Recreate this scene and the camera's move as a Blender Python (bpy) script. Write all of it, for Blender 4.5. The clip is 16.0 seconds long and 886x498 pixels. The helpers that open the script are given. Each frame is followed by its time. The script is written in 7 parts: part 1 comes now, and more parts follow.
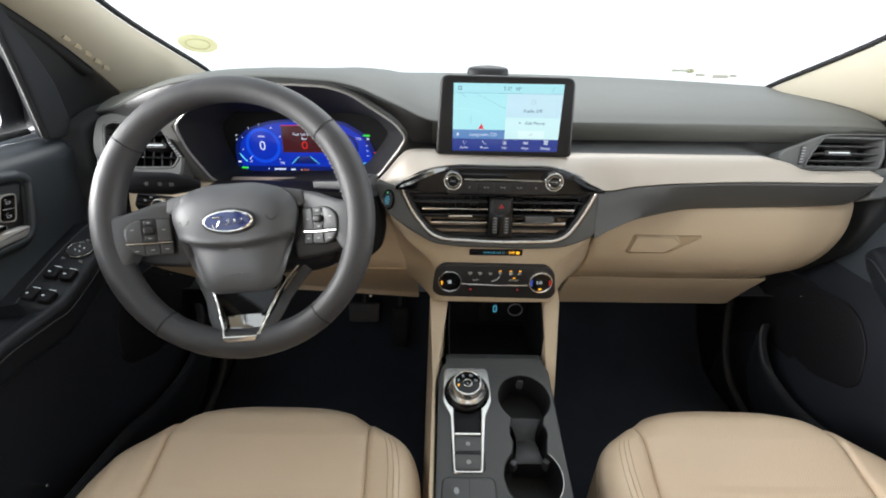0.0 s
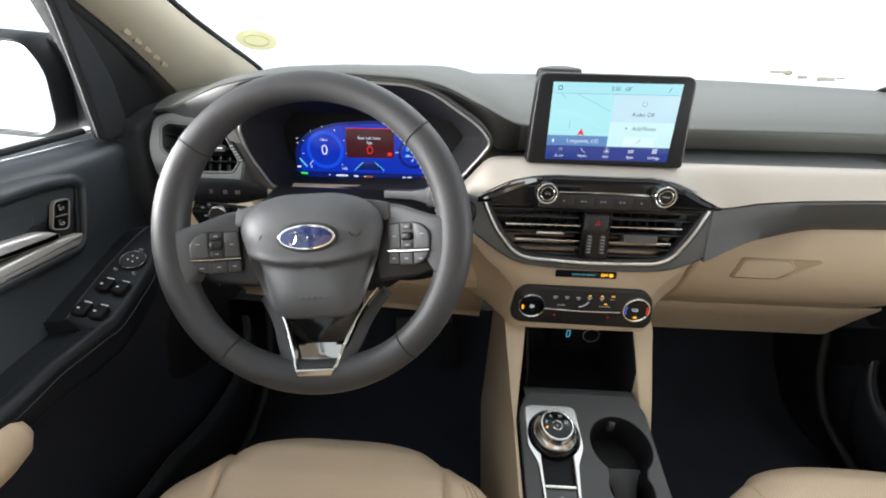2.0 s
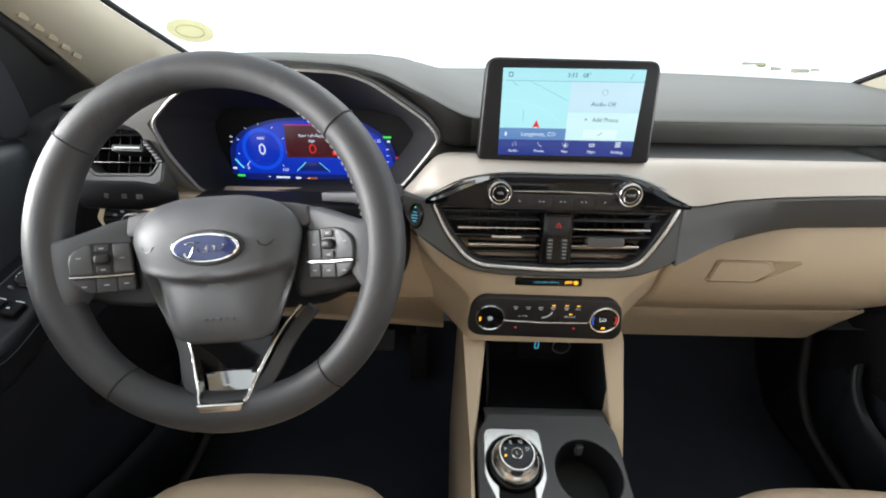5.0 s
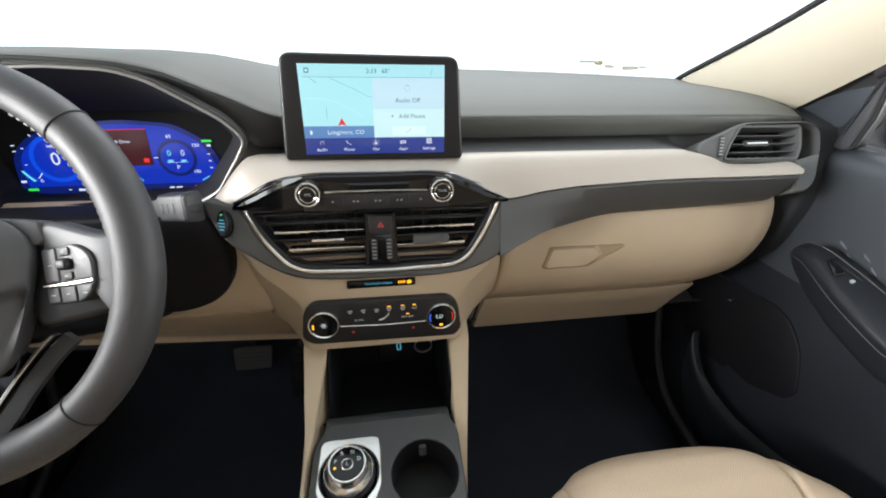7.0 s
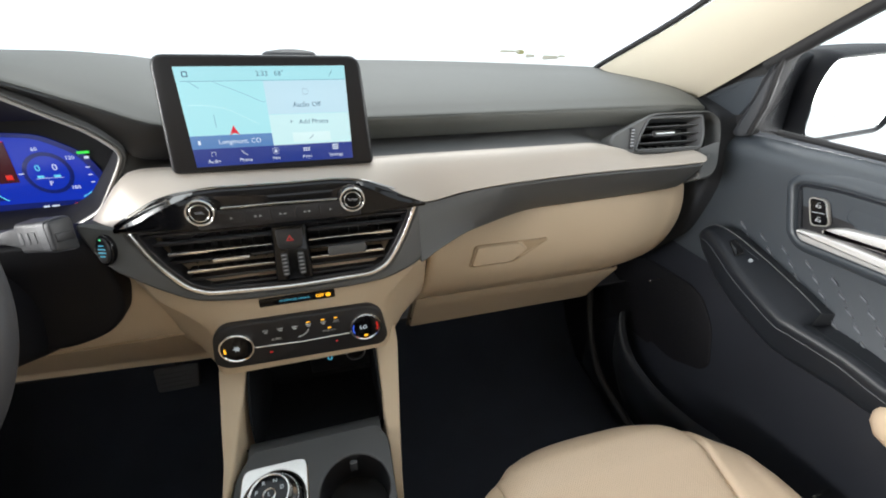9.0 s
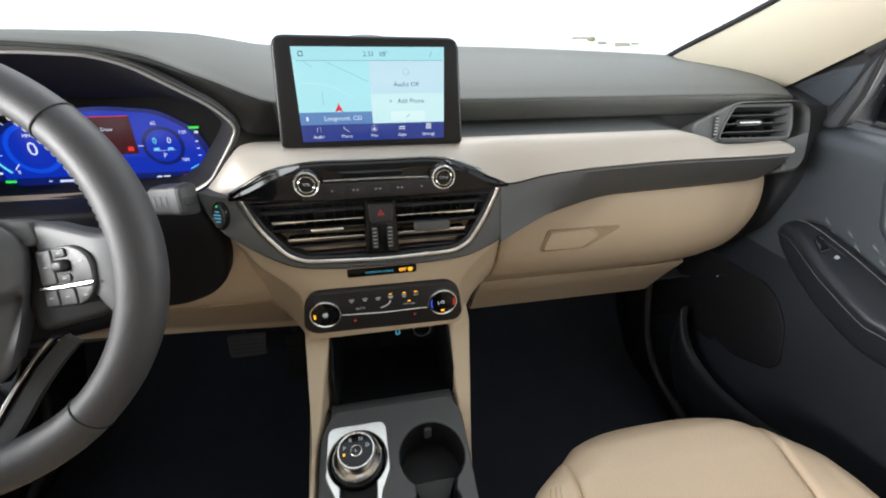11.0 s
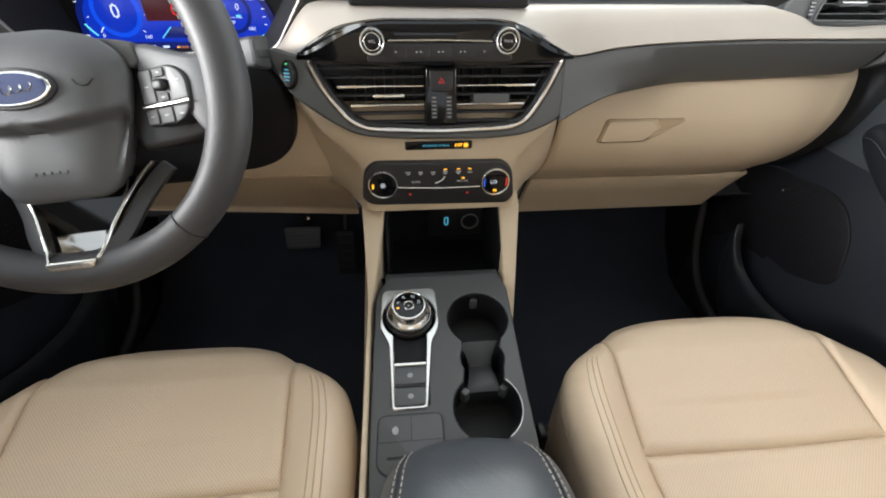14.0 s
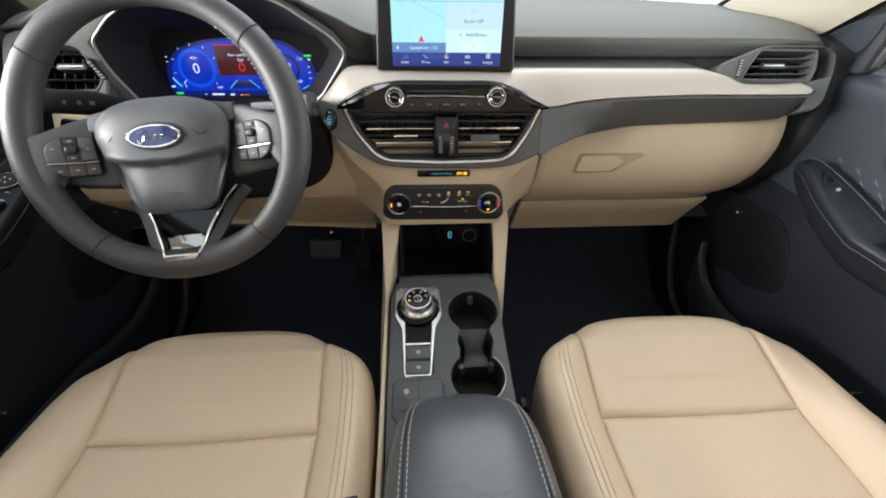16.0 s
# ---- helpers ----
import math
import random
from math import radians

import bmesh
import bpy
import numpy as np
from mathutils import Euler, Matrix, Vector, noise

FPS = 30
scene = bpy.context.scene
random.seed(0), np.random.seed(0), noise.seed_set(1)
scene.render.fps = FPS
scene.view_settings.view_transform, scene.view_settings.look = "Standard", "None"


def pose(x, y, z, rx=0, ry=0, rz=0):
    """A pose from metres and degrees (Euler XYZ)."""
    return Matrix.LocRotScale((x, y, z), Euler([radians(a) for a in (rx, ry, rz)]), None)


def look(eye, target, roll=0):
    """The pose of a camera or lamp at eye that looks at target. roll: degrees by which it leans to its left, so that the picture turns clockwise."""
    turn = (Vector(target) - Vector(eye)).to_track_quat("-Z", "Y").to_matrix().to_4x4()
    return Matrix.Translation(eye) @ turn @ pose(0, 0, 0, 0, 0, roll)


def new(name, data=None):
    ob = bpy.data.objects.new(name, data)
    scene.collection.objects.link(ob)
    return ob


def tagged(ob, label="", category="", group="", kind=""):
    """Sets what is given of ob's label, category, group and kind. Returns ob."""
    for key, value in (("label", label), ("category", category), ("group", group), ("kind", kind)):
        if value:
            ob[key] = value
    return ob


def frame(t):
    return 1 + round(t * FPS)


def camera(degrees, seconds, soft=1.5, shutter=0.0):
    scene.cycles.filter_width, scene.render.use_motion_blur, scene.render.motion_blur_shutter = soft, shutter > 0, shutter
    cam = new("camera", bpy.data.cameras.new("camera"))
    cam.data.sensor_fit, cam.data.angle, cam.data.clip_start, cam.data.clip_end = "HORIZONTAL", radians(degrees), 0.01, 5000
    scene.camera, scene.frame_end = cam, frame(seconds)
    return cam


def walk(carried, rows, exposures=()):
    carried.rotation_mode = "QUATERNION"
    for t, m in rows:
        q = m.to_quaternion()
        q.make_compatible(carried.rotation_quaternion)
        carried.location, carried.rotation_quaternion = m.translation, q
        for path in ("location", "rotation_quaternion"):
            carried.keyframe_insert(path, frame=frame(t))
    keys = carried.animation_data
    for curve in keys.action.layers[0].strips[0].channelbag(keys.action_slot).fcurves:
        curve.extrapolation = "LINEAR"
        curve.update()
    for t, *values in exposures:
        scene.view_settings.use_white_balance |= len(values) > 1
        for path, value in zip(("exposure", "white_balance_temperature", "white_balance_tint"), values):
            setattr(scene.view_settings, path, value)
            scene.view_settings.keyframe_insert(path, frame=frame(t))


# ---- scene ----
cam = camera(94.8, 16.0, soft=1.9)
METRES, SIDE, EYE, TILT, LEAN, TURN = 0.92, -0.10, 0.95, -29.0, -0.9, 0.0
ROWS = [
    (0.0, 0.0, 0.0, 0.0, 0.0, 0.0, -0.0),
    (0.5, -0.0176, 0.0266, 0.01, 0.57, 0.04, -0.35),
    (1.0, -0.049, 0.0428, 0.0213, 1.32, 0.11, -0.76),
    (1.5, -0.084, 0.0668, 0.0208, 2.1, 0.32, -1.16),
    (2.0, -0.1099, 0.0826, 0.0233, 2.65, 0.6, -1.48),
    (2.5, -0.146, 0.1041, 0.018, 2.9, 0.9, -1.64),
    (3.0, -0.17, 0.1225, 0.0213, 2.78, 1.32, -1.56),
    (5.5, -0.0258, 0.1637, 0.0217, -1.02, 1.84, 0.39),
    (6.0, 0.0121, 0.1604, 0.0226, -2.42, 1.65, 1.15),
    (6.5, 0.0532, 0.1512, 0.0263, -4.65, 1.5, 2.38),
    (7.0, 0.1131, 0.1639, 0.025, -7.84, 1.22, 4.04),
    (7.5, 0.1382, 0.1829, 0.0313, -11.25, 0.63, 5.87),
    (8.0, 0.1675, 0.1919, 0.0343, -14.21, 0.13, 7.57),
    (10.5, 0.0936, 0.1675, 0.0511, -12.25, -1.7, 6.41),
    (11.0, 0.0907, 0.17, 0.0412, -10.03, -2.2, 5.27),
    (11.5, 0.0827, 0.1722, 0.0284, -8.28, -2.96, 4.36),
    (12.0, 0.073, 0.1804, 0.0068, -6.97, -4.12, 3.7),
    (12.5, 0.0617, 0.1807, -0.0102, -6.1, -5.5, 3.25),
    (13.0, 0.0596, 0.1799, -0.0274, -5.45, -7.03, 2.95),
    (13.5, 0.0605, 0.1794, -0.0516, -4.97, -8.61, 2.72),
    (14.0, 0.0561, 0.1469, -0.0576, -4.53, -9.77, 2.52),
    (14.5, 0.0517, 0.1112, -0.0567, -4.14, -10.22, 2.37),
    (15.0, 0.0542, 0.0694, -0.0482, -3.8, -9.84, 2.18),
    (15.5, 0.0512, 0.0285, -0.0483, -3.52, -8.59, 1.97),
    (16.0, 0.0515, -0.0165, -0.0575, -3.41, -6.89, 1.79),
]
EDGES = [
    (3.2, look((-0.259, 0.119, 0.910), (-0.344, 1.884, -0.026), 0.9)),
    (5.3, look((-0.130, 0.140, 0.901), (-0.115, 1.911, -0.029), 0.9)),
    (8.2, look((0.067, 0.169, 0.899), (0.590, 1.851, -0.049), 1.2)),
    (10.3, look((-0.005, 0.155, 0.925), (0.446, 1.831, -0.069), 1.3)),
]
path = [(t, pose(SIDE, 0, EYE, TILT, LEAN, TURN) @ pose(METRES * x, METRES * y, METRES * z, 90 + pitch, roll, yaw)) for t, x, y, z, yaw, pitch, roll in ROWS]
walk(cam, sorted(path + EDGES, key=lambda row: row[0]), [(0.0, 0.0), (3.0, 0.03), (6.5, 0.03), (8.0, 0.0), (10.5, -0.10), (11.5, 0.0), (13.0, 0.13), (14.5, 0.21), (15.0, 0.19), (16.0, 0.09)])

# ---- light: a white photo studio round the car, seen through its windows, and added lamps ----
world = bpy.data.worlds.new("studio")
scene.world = world
world.use_nodes = True
world.node_tree.nodes["Background"].inputs["Color"].default_value = (0.902, 0.962, 1.03, 1)
world.node_tree.nodes["Background"].inputs["Strength"].default_value = 1.82


def added_lamp(name, eye, target, wide, high, watts, colour=(1, 0.99, 0.98)):
    data = bpy.data.lights.new(name, "AREA")
    data.shape, data.size, data.size_y, data.energy, data.color = "RECTANGLE", wide, high, watts, colour
    ob = new(name, data)
    ob.matrix_world = look(eye, target)
    return tagged(ob, "unseen area lamp added outside the car to light the cabin", "studio lamp")


# unseen lamps, added to balance brightness between the cabin's two sides
added_lamp("studio_softbox", (0.6, 2.6, 3.0), (0.0, 0.7, 0.7), 2.4, 1.6, 60)
added_lamp("studio_softbox", (-2.8, 0.0, 1.10), (0.7, 0.5, 0.64), 1.7, 1.1, 345)
added_lamp("studio_softbox", (2.8, 0.1, 0.80), (-0.7, 0.75, 0.98), 1.7, 0.9, 85)

# ---- materials ----
def material(name, colour, rough=0.5, metal=0.0, grain=0.0, scale=400.0, vary=0.06, coat=0.0, wear=0.0, emit=None, power=0.0, spec=0.5):
    """A painted, moulded or covered surface: colour that varies at two scales, fine relief, uneven gloss."""
    m = bpy.data.materials.new(name)
    m.use_nodes = True
    nt = m.node_tree
    b = nt.nodes["Principled BSDF"]
    b.inputs["Metallic"].default_value = metal
    b.inputs["Specular IOR Level"].default_value = spec
    b.inputs["Coat Weight"].default_value = coat
    b.inputs["Coat Roughness"].default_value = 0.06
    co = nt.nodes.new("ShaderNodeTexCoord")
    wide = nt.nodes.new("ShaderNodeTexNoise")
    wide.inputs["Scale"].default_value, wide.inputs["Detail"].default_value = 9.0, 5.0
    nt.links.new(co.outputs["Object"], wide.inputs["Vector"])
    fine = nt.nodes.new("ShaderNodeTexNoise")
    fine.inputs["Scale"].default_value, fine.inputs["Detail"].default_value = scale, 3.0
    nt.links.new(co.outputs["Object"], fine.inputs["Vector"])
    mix = nt.nodes.new("ShaderNodeMix")
    mix.data_type = "RGBA"
    mix.inputs["A"].default_value = (*[c * (1 - vary) for c in colour], 1)
    mix.inputs["B"].default_value = (*[min(1, c * (1 + vary)) for c in colour], 1)
    both = nt.nodes.new("ShaderNodeMath")
    both.operation = "MULTIPLY_ADD"
    both.inputs[1].default_value = 0.4
    nt.links.new(fine.outputs["Fac"], both.inputs[0])
    nt.links.new(wide.outputs["Fac"], both.inputs[2])
    low = nt.nodes.new("ShaderNodeMath")
    low.operation = "SUBTRACT"
    low.inputs[1].default_value = 0.2
    nt.links.new(both.outputs[0], low.inputs[0])
    nt.links.new(low.outputs[0], mix.inputs["Factor"])
    nt.links.new(mix.outputs["Result"], b.inputs["Base Color"])
    gloss = nt.nodes.new("ShaderNodeMapRange")
    gloss.inputs["To Min"].default_value, gloss.inputs["To Max"].default_value = max(0.02, rough - 0.05 - wear), min(1, rough + 0.05 + wear)
    nt.links.new(wide.outputs["Fac"], gloss.inputs["Value"])
    nt.links.new(gloss.outputs["Result"], b.inputs["Roughness"])
    if grain:
        bump = nt.nodes.new("ShaderNodeBump")
        bump.inputs["Strength"].default_value, bump.inputs["Distance"].default_value = grain, 0.0006
        nt.links.new(fine.outputs["Fac"], bump.inputs["Height"])
        nt.links.new(bump.outputs["Normal"], b.inputs["Normal"])
    if emit:
        b.inputs["Emission Color"].default_value = (*emit, 1)
        b.inputs["Emission Strength"].default_value = power
    return m


def leather(name, colour, rough=0.45, holes=0.0, relief=0.22):
    """Leather: a cell grain with creases; with holes, the fine perforation of a seat's middle."""
    m = material(name, colour, rough, 0, 0, 260, 0.05, wear=0.05)
    nt = m.node_tree
    b = nt.nodes["Principled BSDF"]
    co = next(n for n in nt.nodes if n.type == "TEX_COORD")
    cells = nt.nodes.new("ShaderNodeTexVoronoi")
    cells.inputs["Scale"].default_value = 520
    nt.links.new(co.outputs["Object"], cells.inputs["Vector"])
    bump = nt.nodes.new("ShaderNodeBump")
    bump.inputs["Strength"].default_value, bump.inputs["Distance"].default_value = relief, 0.0006
    nt.links.new(cells.outputs["Distance"], bump.inputs["Height"])
    creases = nt.nodes.new("ShaderNodeTexNoise")
    creases.inputs["Scale"].default_value, creases.inputs["Detail"].default_value, creases.inputs["Distortion"].default_value = 22, 4, 1.2
    nt.links.new(co.outputs["Object"], creases.inputs["Vector"])
    soft = nt.nodes.new("ShaderNodeBump")
    soft.inputs["Strength"].default_value, soft.inputs["Distance"].default_value = 0.12, 0.006
    nt.links.new(creases.outputs["Fac"], soft.inputs["Height"])
    nt.links.new(soft.outputs["Normal"], bump.inputs["Normal"])
    nt.links.new(bump.outputs["Normal"], b.inputs["Normal"])
    if holes:
        # rows of pin holes, every other row shifted, 4 mm apart
        turn = nt.nodes.new("ShaderNodeMapping")
        turn.inputs["Rotation"].default_value = (0, 0, radians(45))
        turn.inputs["Scale"].default_value = (360, 360, 360)
        nt.links.new(co.outputs["Object"], turn.inputs["Vector"])
        apart = nt.nodes.new("ShaderNodeSeparateXYZ")
        nt.links.new(turn.outputs["Vector"], apart.inputs[0])
        squares = []
        for axis in ("X", "Y"):
            f = nt.nodes.new("ShaderNodeMath")
            f.operation = "FRACT"
            nt.links.new(apart.outputs[axis], f.inputs[0])
            s = nt.nodes.new("ShaderNodeMath")
            s.operation = "SUBTRACT"
            s.inputs[1].default_value = 0.5
            nt.links.new(f.outputs[0], s.inputs[0])
            q = nt.nodes.new("ShaderNodeMath")
            q.operation = "MULTIPLY"
            nt.links.new(s.outputs[0], q.inputs[0])
            nt.links.new(s.outputs[0], q.inputs[1])
            squares.append(q)
        r = nt.nodes.new("ShaderNodeMath")
        r.operation = "ADD"
        nt.links.new(squares[0].outputs[0], r.inputs[0])
        nt.links.new(squares[1].outputs[0], r.inputs[1])
        hole = nt.nodes.new("ShaderNodeMapRange")
        hole.inputs["From Min"].default_value, hole.inputs["From Max"].default_value = 0.03, 0.075
        hole.inputs["To Min"].default_value, hole.inputs["To Max"].default_value = holes, 0.0
        nt.links.new(r.outputs[0], hole.inputs["Value"])
        dark = nt.nodes.new("ShaderNodeMix")
        dark.data_type = "RGBA"
        mix = next(n for n in nt.nodes if n.type == "MIX")
        nt.links.new(mix.outputs["Result"], dark.inputs["A"])
        dark.inputs["B"].default_value = (*[c * 0.25 for c in colour], 1)
        nt.links.new(hole.outputs["Result"], dark.inputs["Factor"])
        nt.links.new(dark.outputs["Result"], b.inputs["Base Color"])
    return m


def glowing(name, colour, power=1.0):
    m = bpy.data.materials.new(name)
    m.use_nodes = True
    b = m.node_tree.nodes["Principled BSDF"]
    b.inputs["Base Color"].default_value = (0.01, 0.01, 0.01, 1)
    b.inputs["Roughness"].default_value = 0.25
    b.inputs["Emission Color"].default_value = (*colour, 1)
    b.inputs["Emission Strength"].default_value = power
    return m


def clear_glass(name, tint=(0.97, 0.985, 0.98)):
    """A pane that is seen through, with a faint gloss."""
    m = bpy.data.materials.new(name)
    m.use_nodes = True
    nt = m.node_tree
    nt.nodes.remove(nt.nodes["Principled BSDF"])
    see, shine, mix, edge, steep = (nt.nodes.new("ShaderNode" + k) for k in ("BsdfTransparent", "BsdfGlossy", "MixShader", "LayerWeight", "Math"))
    see.inputs["Color"].default_value = (*tint, 1)
    shine.inputs["Roughness"].default_value = 0.02
    steep.operation = "POWER"
    steep.inputs[1].default_value = 7.0
    nt.links.new(edge.outputs["Facing"], steep.inputs[0])
    nt.links.new(steep.outputs[0], mix.inputs[0])
    nt.links.new(see.outputs[0], mix.inputs[1])
    nt.links.new(shine.outputs[0], mix.inputs[2])
    nt.links.new(mix.outputs[0], nt.nodes["Material Output"].inputs["Surface"])
    return m


PAD = material("dash_pad", (0.095, 0.098, 0.089), 0.62, grain=0.35, scale=900, vary=0.05)
BAND = material("dash_band", (0.078, 0.080, 0.080), 0.55, grain=0.3, scale=900, vary=0.05)
BLACK = material("black_plastic", (0.012, 0.012, 0.014), 0.45, grain=0.25, scale=900, vary=0.15)
DOORSKIN = material("door_plastic", (0.015, 0.017, 0.021), 0.38, grain=0.3, scale=800, vary=0.12, spec=0.26)
LOWERSKIN = material("lower_door_plastic", (0.017, 0.019, 0.025), 0.42, grain=0.3, scale=800, vary=0.15, spec=0.22)
FRAMEBLACK = material("frame_plastic", (0.031, 0.033, 0.037), 0.75, grain=0.3, scale=900, vary=0.08, spec=0.15)
TRAYBLACK = material("tray_black", (0.011, 0.012, 0.014), 0.8, grain=0.3, scale=900, vary=0.2, spec=0.1)
KICK = material("kick_plastic", (0.010, 0.011, 0.014), 0.6, grain=0.4, scale=700, vary=0.2, spec=0.2)
CUPGREY = material("cup_plastic", (0.021, 0.022, 0.024), 0.5, grain=0.25, scale=900, vary=0.1)
FACET = material("satin_facet", (0.135, 0.133, 0.128), 0.38, grain=0.15, scale=1100, vary=0.05)
DULLBLACK = material("dull_black_plastic", (0.010, 0.010, 0.012), 0.5, grain=0.25, scale=900, vary=0.12, spec=0.15)
SAIL = material("sail_plastic", (0.045, 0.048, 0.053), 0.5, grain=0.3, scale=900, vary=0.08)
KEYGREY = material("key_plastic", (0.036, 0.037, 0.040), 0.5, grain=0.2, scale=900, vary=0.08)
PALEKEY = material("pale_key_plastic", (0.075, 0.077, 0.082), 0.45, grain=0.2, scale=900, vary=0.08)
DIMRED = glowing("dim_red_lamp", (0.45, 0.012, 0.012), 0.6)
SPOKE = material("spoke_plastic", (0.068, 0.070, 0.076), 0.52, grain=0.25, scale=900, vary=0.06)
DOORVINYL = material("door_vinyl", (0.039, 0.046, 0.054), 0.42, grain=0.3, scale=800, vary=0.08)
GREY = material("grey_plastic", (0.070, 0.072, 0.074), 0.46, grain=0.3, scale=900, vary=0.08)
CONSOLE = material("console_plastic", (0.052, 0.053, 0.054), 0.46, grain=0.25, scale=1100, vary=0.06)
GLOSS = material("piano_black", (0.005, 0.005, 0.006), 0.08, vary=0.1, wear=0.02, spec=0.30)
TRIM = material("satin_beige_trim", (0.405, 0.366, 0.322), 0.42, metal=0.2, grain=0.05, scale=1500, vary=0.03)
BEIGE = material("beige_moulding", (0.55, 0.44, 0.31), 0.55, grain=0.3, scale=900, vary=0.035)
PILLAR = material("pillar_cloth", (0.44, 0.400, 0.315), 0.8, grain=0.4, scale=1400, vary=0.05)
SATIN = material("satin_silver", (0.62, 0.60, 0.57), 0.24, metal=1.0, vary=0.04, wear=0.04)
CHROME = material("chrome", (0.85, 0.84, 0.82), 0.07, metal=1.0, vary=0.02)
DIALCHROME = material("dial_chrome", (0.74, 0.72, 0.69), 0.20, metal=1.0, vary=0.05, wear=0.04)
DIALSILVER = material("dial_silver", (0.62, 0.61, 0.60), 0.33, metal=0.5, vary=0.04)
RIMSATIN = material("satin_rim", (0.31, 0.298, 0.28), 0.45, metal=0.35, vary=0.04)
DARKCHROME = material("dark_chrome", (0.29, 0.28, 0.27), 0.14, metal=1.0, vary=0.05, wear=0.03)
RUBBER = material("rubber", (0.010, 0.010, 0.011), 0.7, grain=0.4, scale=700, vary=0.2)
CARPET = material("carpet", (0.032, 0.038, 0.054), 0.95, grain=1.0, scale=650, vary=0.3)
LEATHER = leather("beige_leather", (0.61, 0.475, 0.340), 0.42)
PERFORATED = leather("perforated_leather", (0.61, 0.475, 0.340), 0.46, holes=0.34)
WHEELSKIN = leather("wheel_leather", (0.040, 0.040, 0.043), 0.52, relief=0.10)
WHEELSKIN.node_tree.nodes["Principled BSDF"].inputs["Specular IOR Level"].default_value = 0.40
ARMSKIN = leather("armrest_leather", (0.065, 0.072, 0.082), 0.36, relief=0.12)
WHEELSKIN.node_tree.nodes["Principled BSDF"].inputs["Specular IOR Level"].default_value = 0.45
PEDAL = material("pedal_rubber", (0.075, 0.076, 0.080), 0.55, grain=0.3)
THREAD = material("beige_thread", (0.50, 0.47, 0.42), 0.7, grain=0.4, scale=3000)
SOFTSEAM = material("beige_seam", (0.45, 0.345, 0.23), 0.7)
DARKSEAM = material("dark_seam", (0.05, 0.035, 0.022), 0.8)
GLASS = clear_glass("window_glass")
MIRROR = material("mirror_glass", (0.92, 0.93, 0.93), 0.03, metal=1.0, vary=0.01)
WHITE = material("studio_white", (0.86, 0.86, 0.85), 0.6, vary=0.02)
PRINT = glowing("lit_white_print", (0.75, 0.82, 0.86), 0.5)
DIMPRINT = material("grey_print", (0.30, 0.31, 0.32), 0.5)
KEYPRINT = material("pale_print", (0.66, 0.69, 0.72), 0.5)
AMBER = glowing("amber_lamp", (1.0, 0.45, 0.02), 1.6)
RED = glowing("red_lamp", (0.9, 0.03, 0.02), 0.9)
CYAN = glowing("cyan_lamp", (0.12, 0.60, 0.85), 0.55)
BLUE = material("deep_blue_enamel", (0.012, 0.022, 0.11), 0.15, coat=0.8, vary=0.05)

# ---- shaping tools ----
def part(name, shape, mat, parent=None, label="", smooth=42):
    """Links a shape (a bmesh, or vertices and faces) as one mesh object under its thing."""
    me = bpy.data.meshes.new(name)
    if isinstance(shape, tuple):
        me.from_pydata([tuple(v) for v in shape[0]], [], shape[1])
        bm = bmesh.new()
        bm.from_mesh(me)
    else:
        bm = shape
    bmesh.ops.remove_doubles(bm, verts=bm.verts, dist=1e-6)
    bmesh.ops.recalc_face_normals(bm, faces=bm.faces)
    for f in bm.faces:
        f.smooth = True
    for e in bm.edges:
        if len(e.link_faces) == 2 and e.calc_face_angle(0) > radians(smooth):
            e.smooth = False
    bm.to_mesh(me)
    bm.free()
    me.materials.append(mat)
    ob = new(name, me)
    ob.parent = parent
    return tagged(ob, label)


def thing(name, label, category, group="", kind="", at=(0, 0, 0)):
    """An Empty at the base of a thing, which parents its parts; the parts are drawn in world metres."""
    ob = new(name)
    ob.empty_display_size = 0.02
    return tagged(ob, label, category, group, kind)


def joined(*shapes):
    """One shape out of several."""
    verts, faces = [], []
    for v, f in shapes:
        n = len(verts)
        verts += [tuple(p) for p in v]
        faces += [tuple(i + n for i in q) for q in f]
    return verts, faces


class Plane:
    """A drawing plane: u to the right, v up, n towards the viewer."""

    def __init__(self, origin, u, v):
        self.o, self.u, self.v = Vector(origin), Vector(u).normalized(), Vector(v).normalized()
        self.n = self.u.cross(self.v).normalized()
        self.v = self.n.cross(self.u)

    def __call__(self, a, b, c=0.0):
        return self.o + self.u * a + self.v * b + self.n * c


def smooth_keys(keys):
    """A smooth function through a few (x, value) keys, flat beyond them."""
    xs, vs = [k[0] for k in keys], [k[1] for k in keys]
    n = len(xs)
    slope = []
    for i in range(n):
        if i in (0, n - 1):
            slope.append(0.0 if n < 2 else (vs[1] - vs[0]) / (xs[1] - xs[0]) if i == 0 else (vs[-1] - vs[-2]) / (xs[-1] - xs[-2]))
        else:
            a, b = (vs[i] - vs[i - 1]) / (xs[i] - xs[i - 1]), (vs[i + 1] - vs[i]) / (xs[i + 1] - xs[i])
            slope.append(0.0 if a * b <= 0 else 2 * a * b / (a + b))

    def at(x):
        if x <= xs[0]:
            return vs[0]
        if x >= xs[-1]:
            return vs[-1]
        i = max(j for j in range(n - 1) if xs[j] <= x)
        h = xs[i + 1] - xs[i]
        t = (x - xs[i]) / h
        return (vs[i] * (1 + 2 * t) * (1 - t) ** 2 + slope[i] * h * t * (1 - t) ** 2 + vs[i + 1] * t * t * (3 - 2 * t) + slope[i + 1] * h * t * t * (t - 1))

    return at


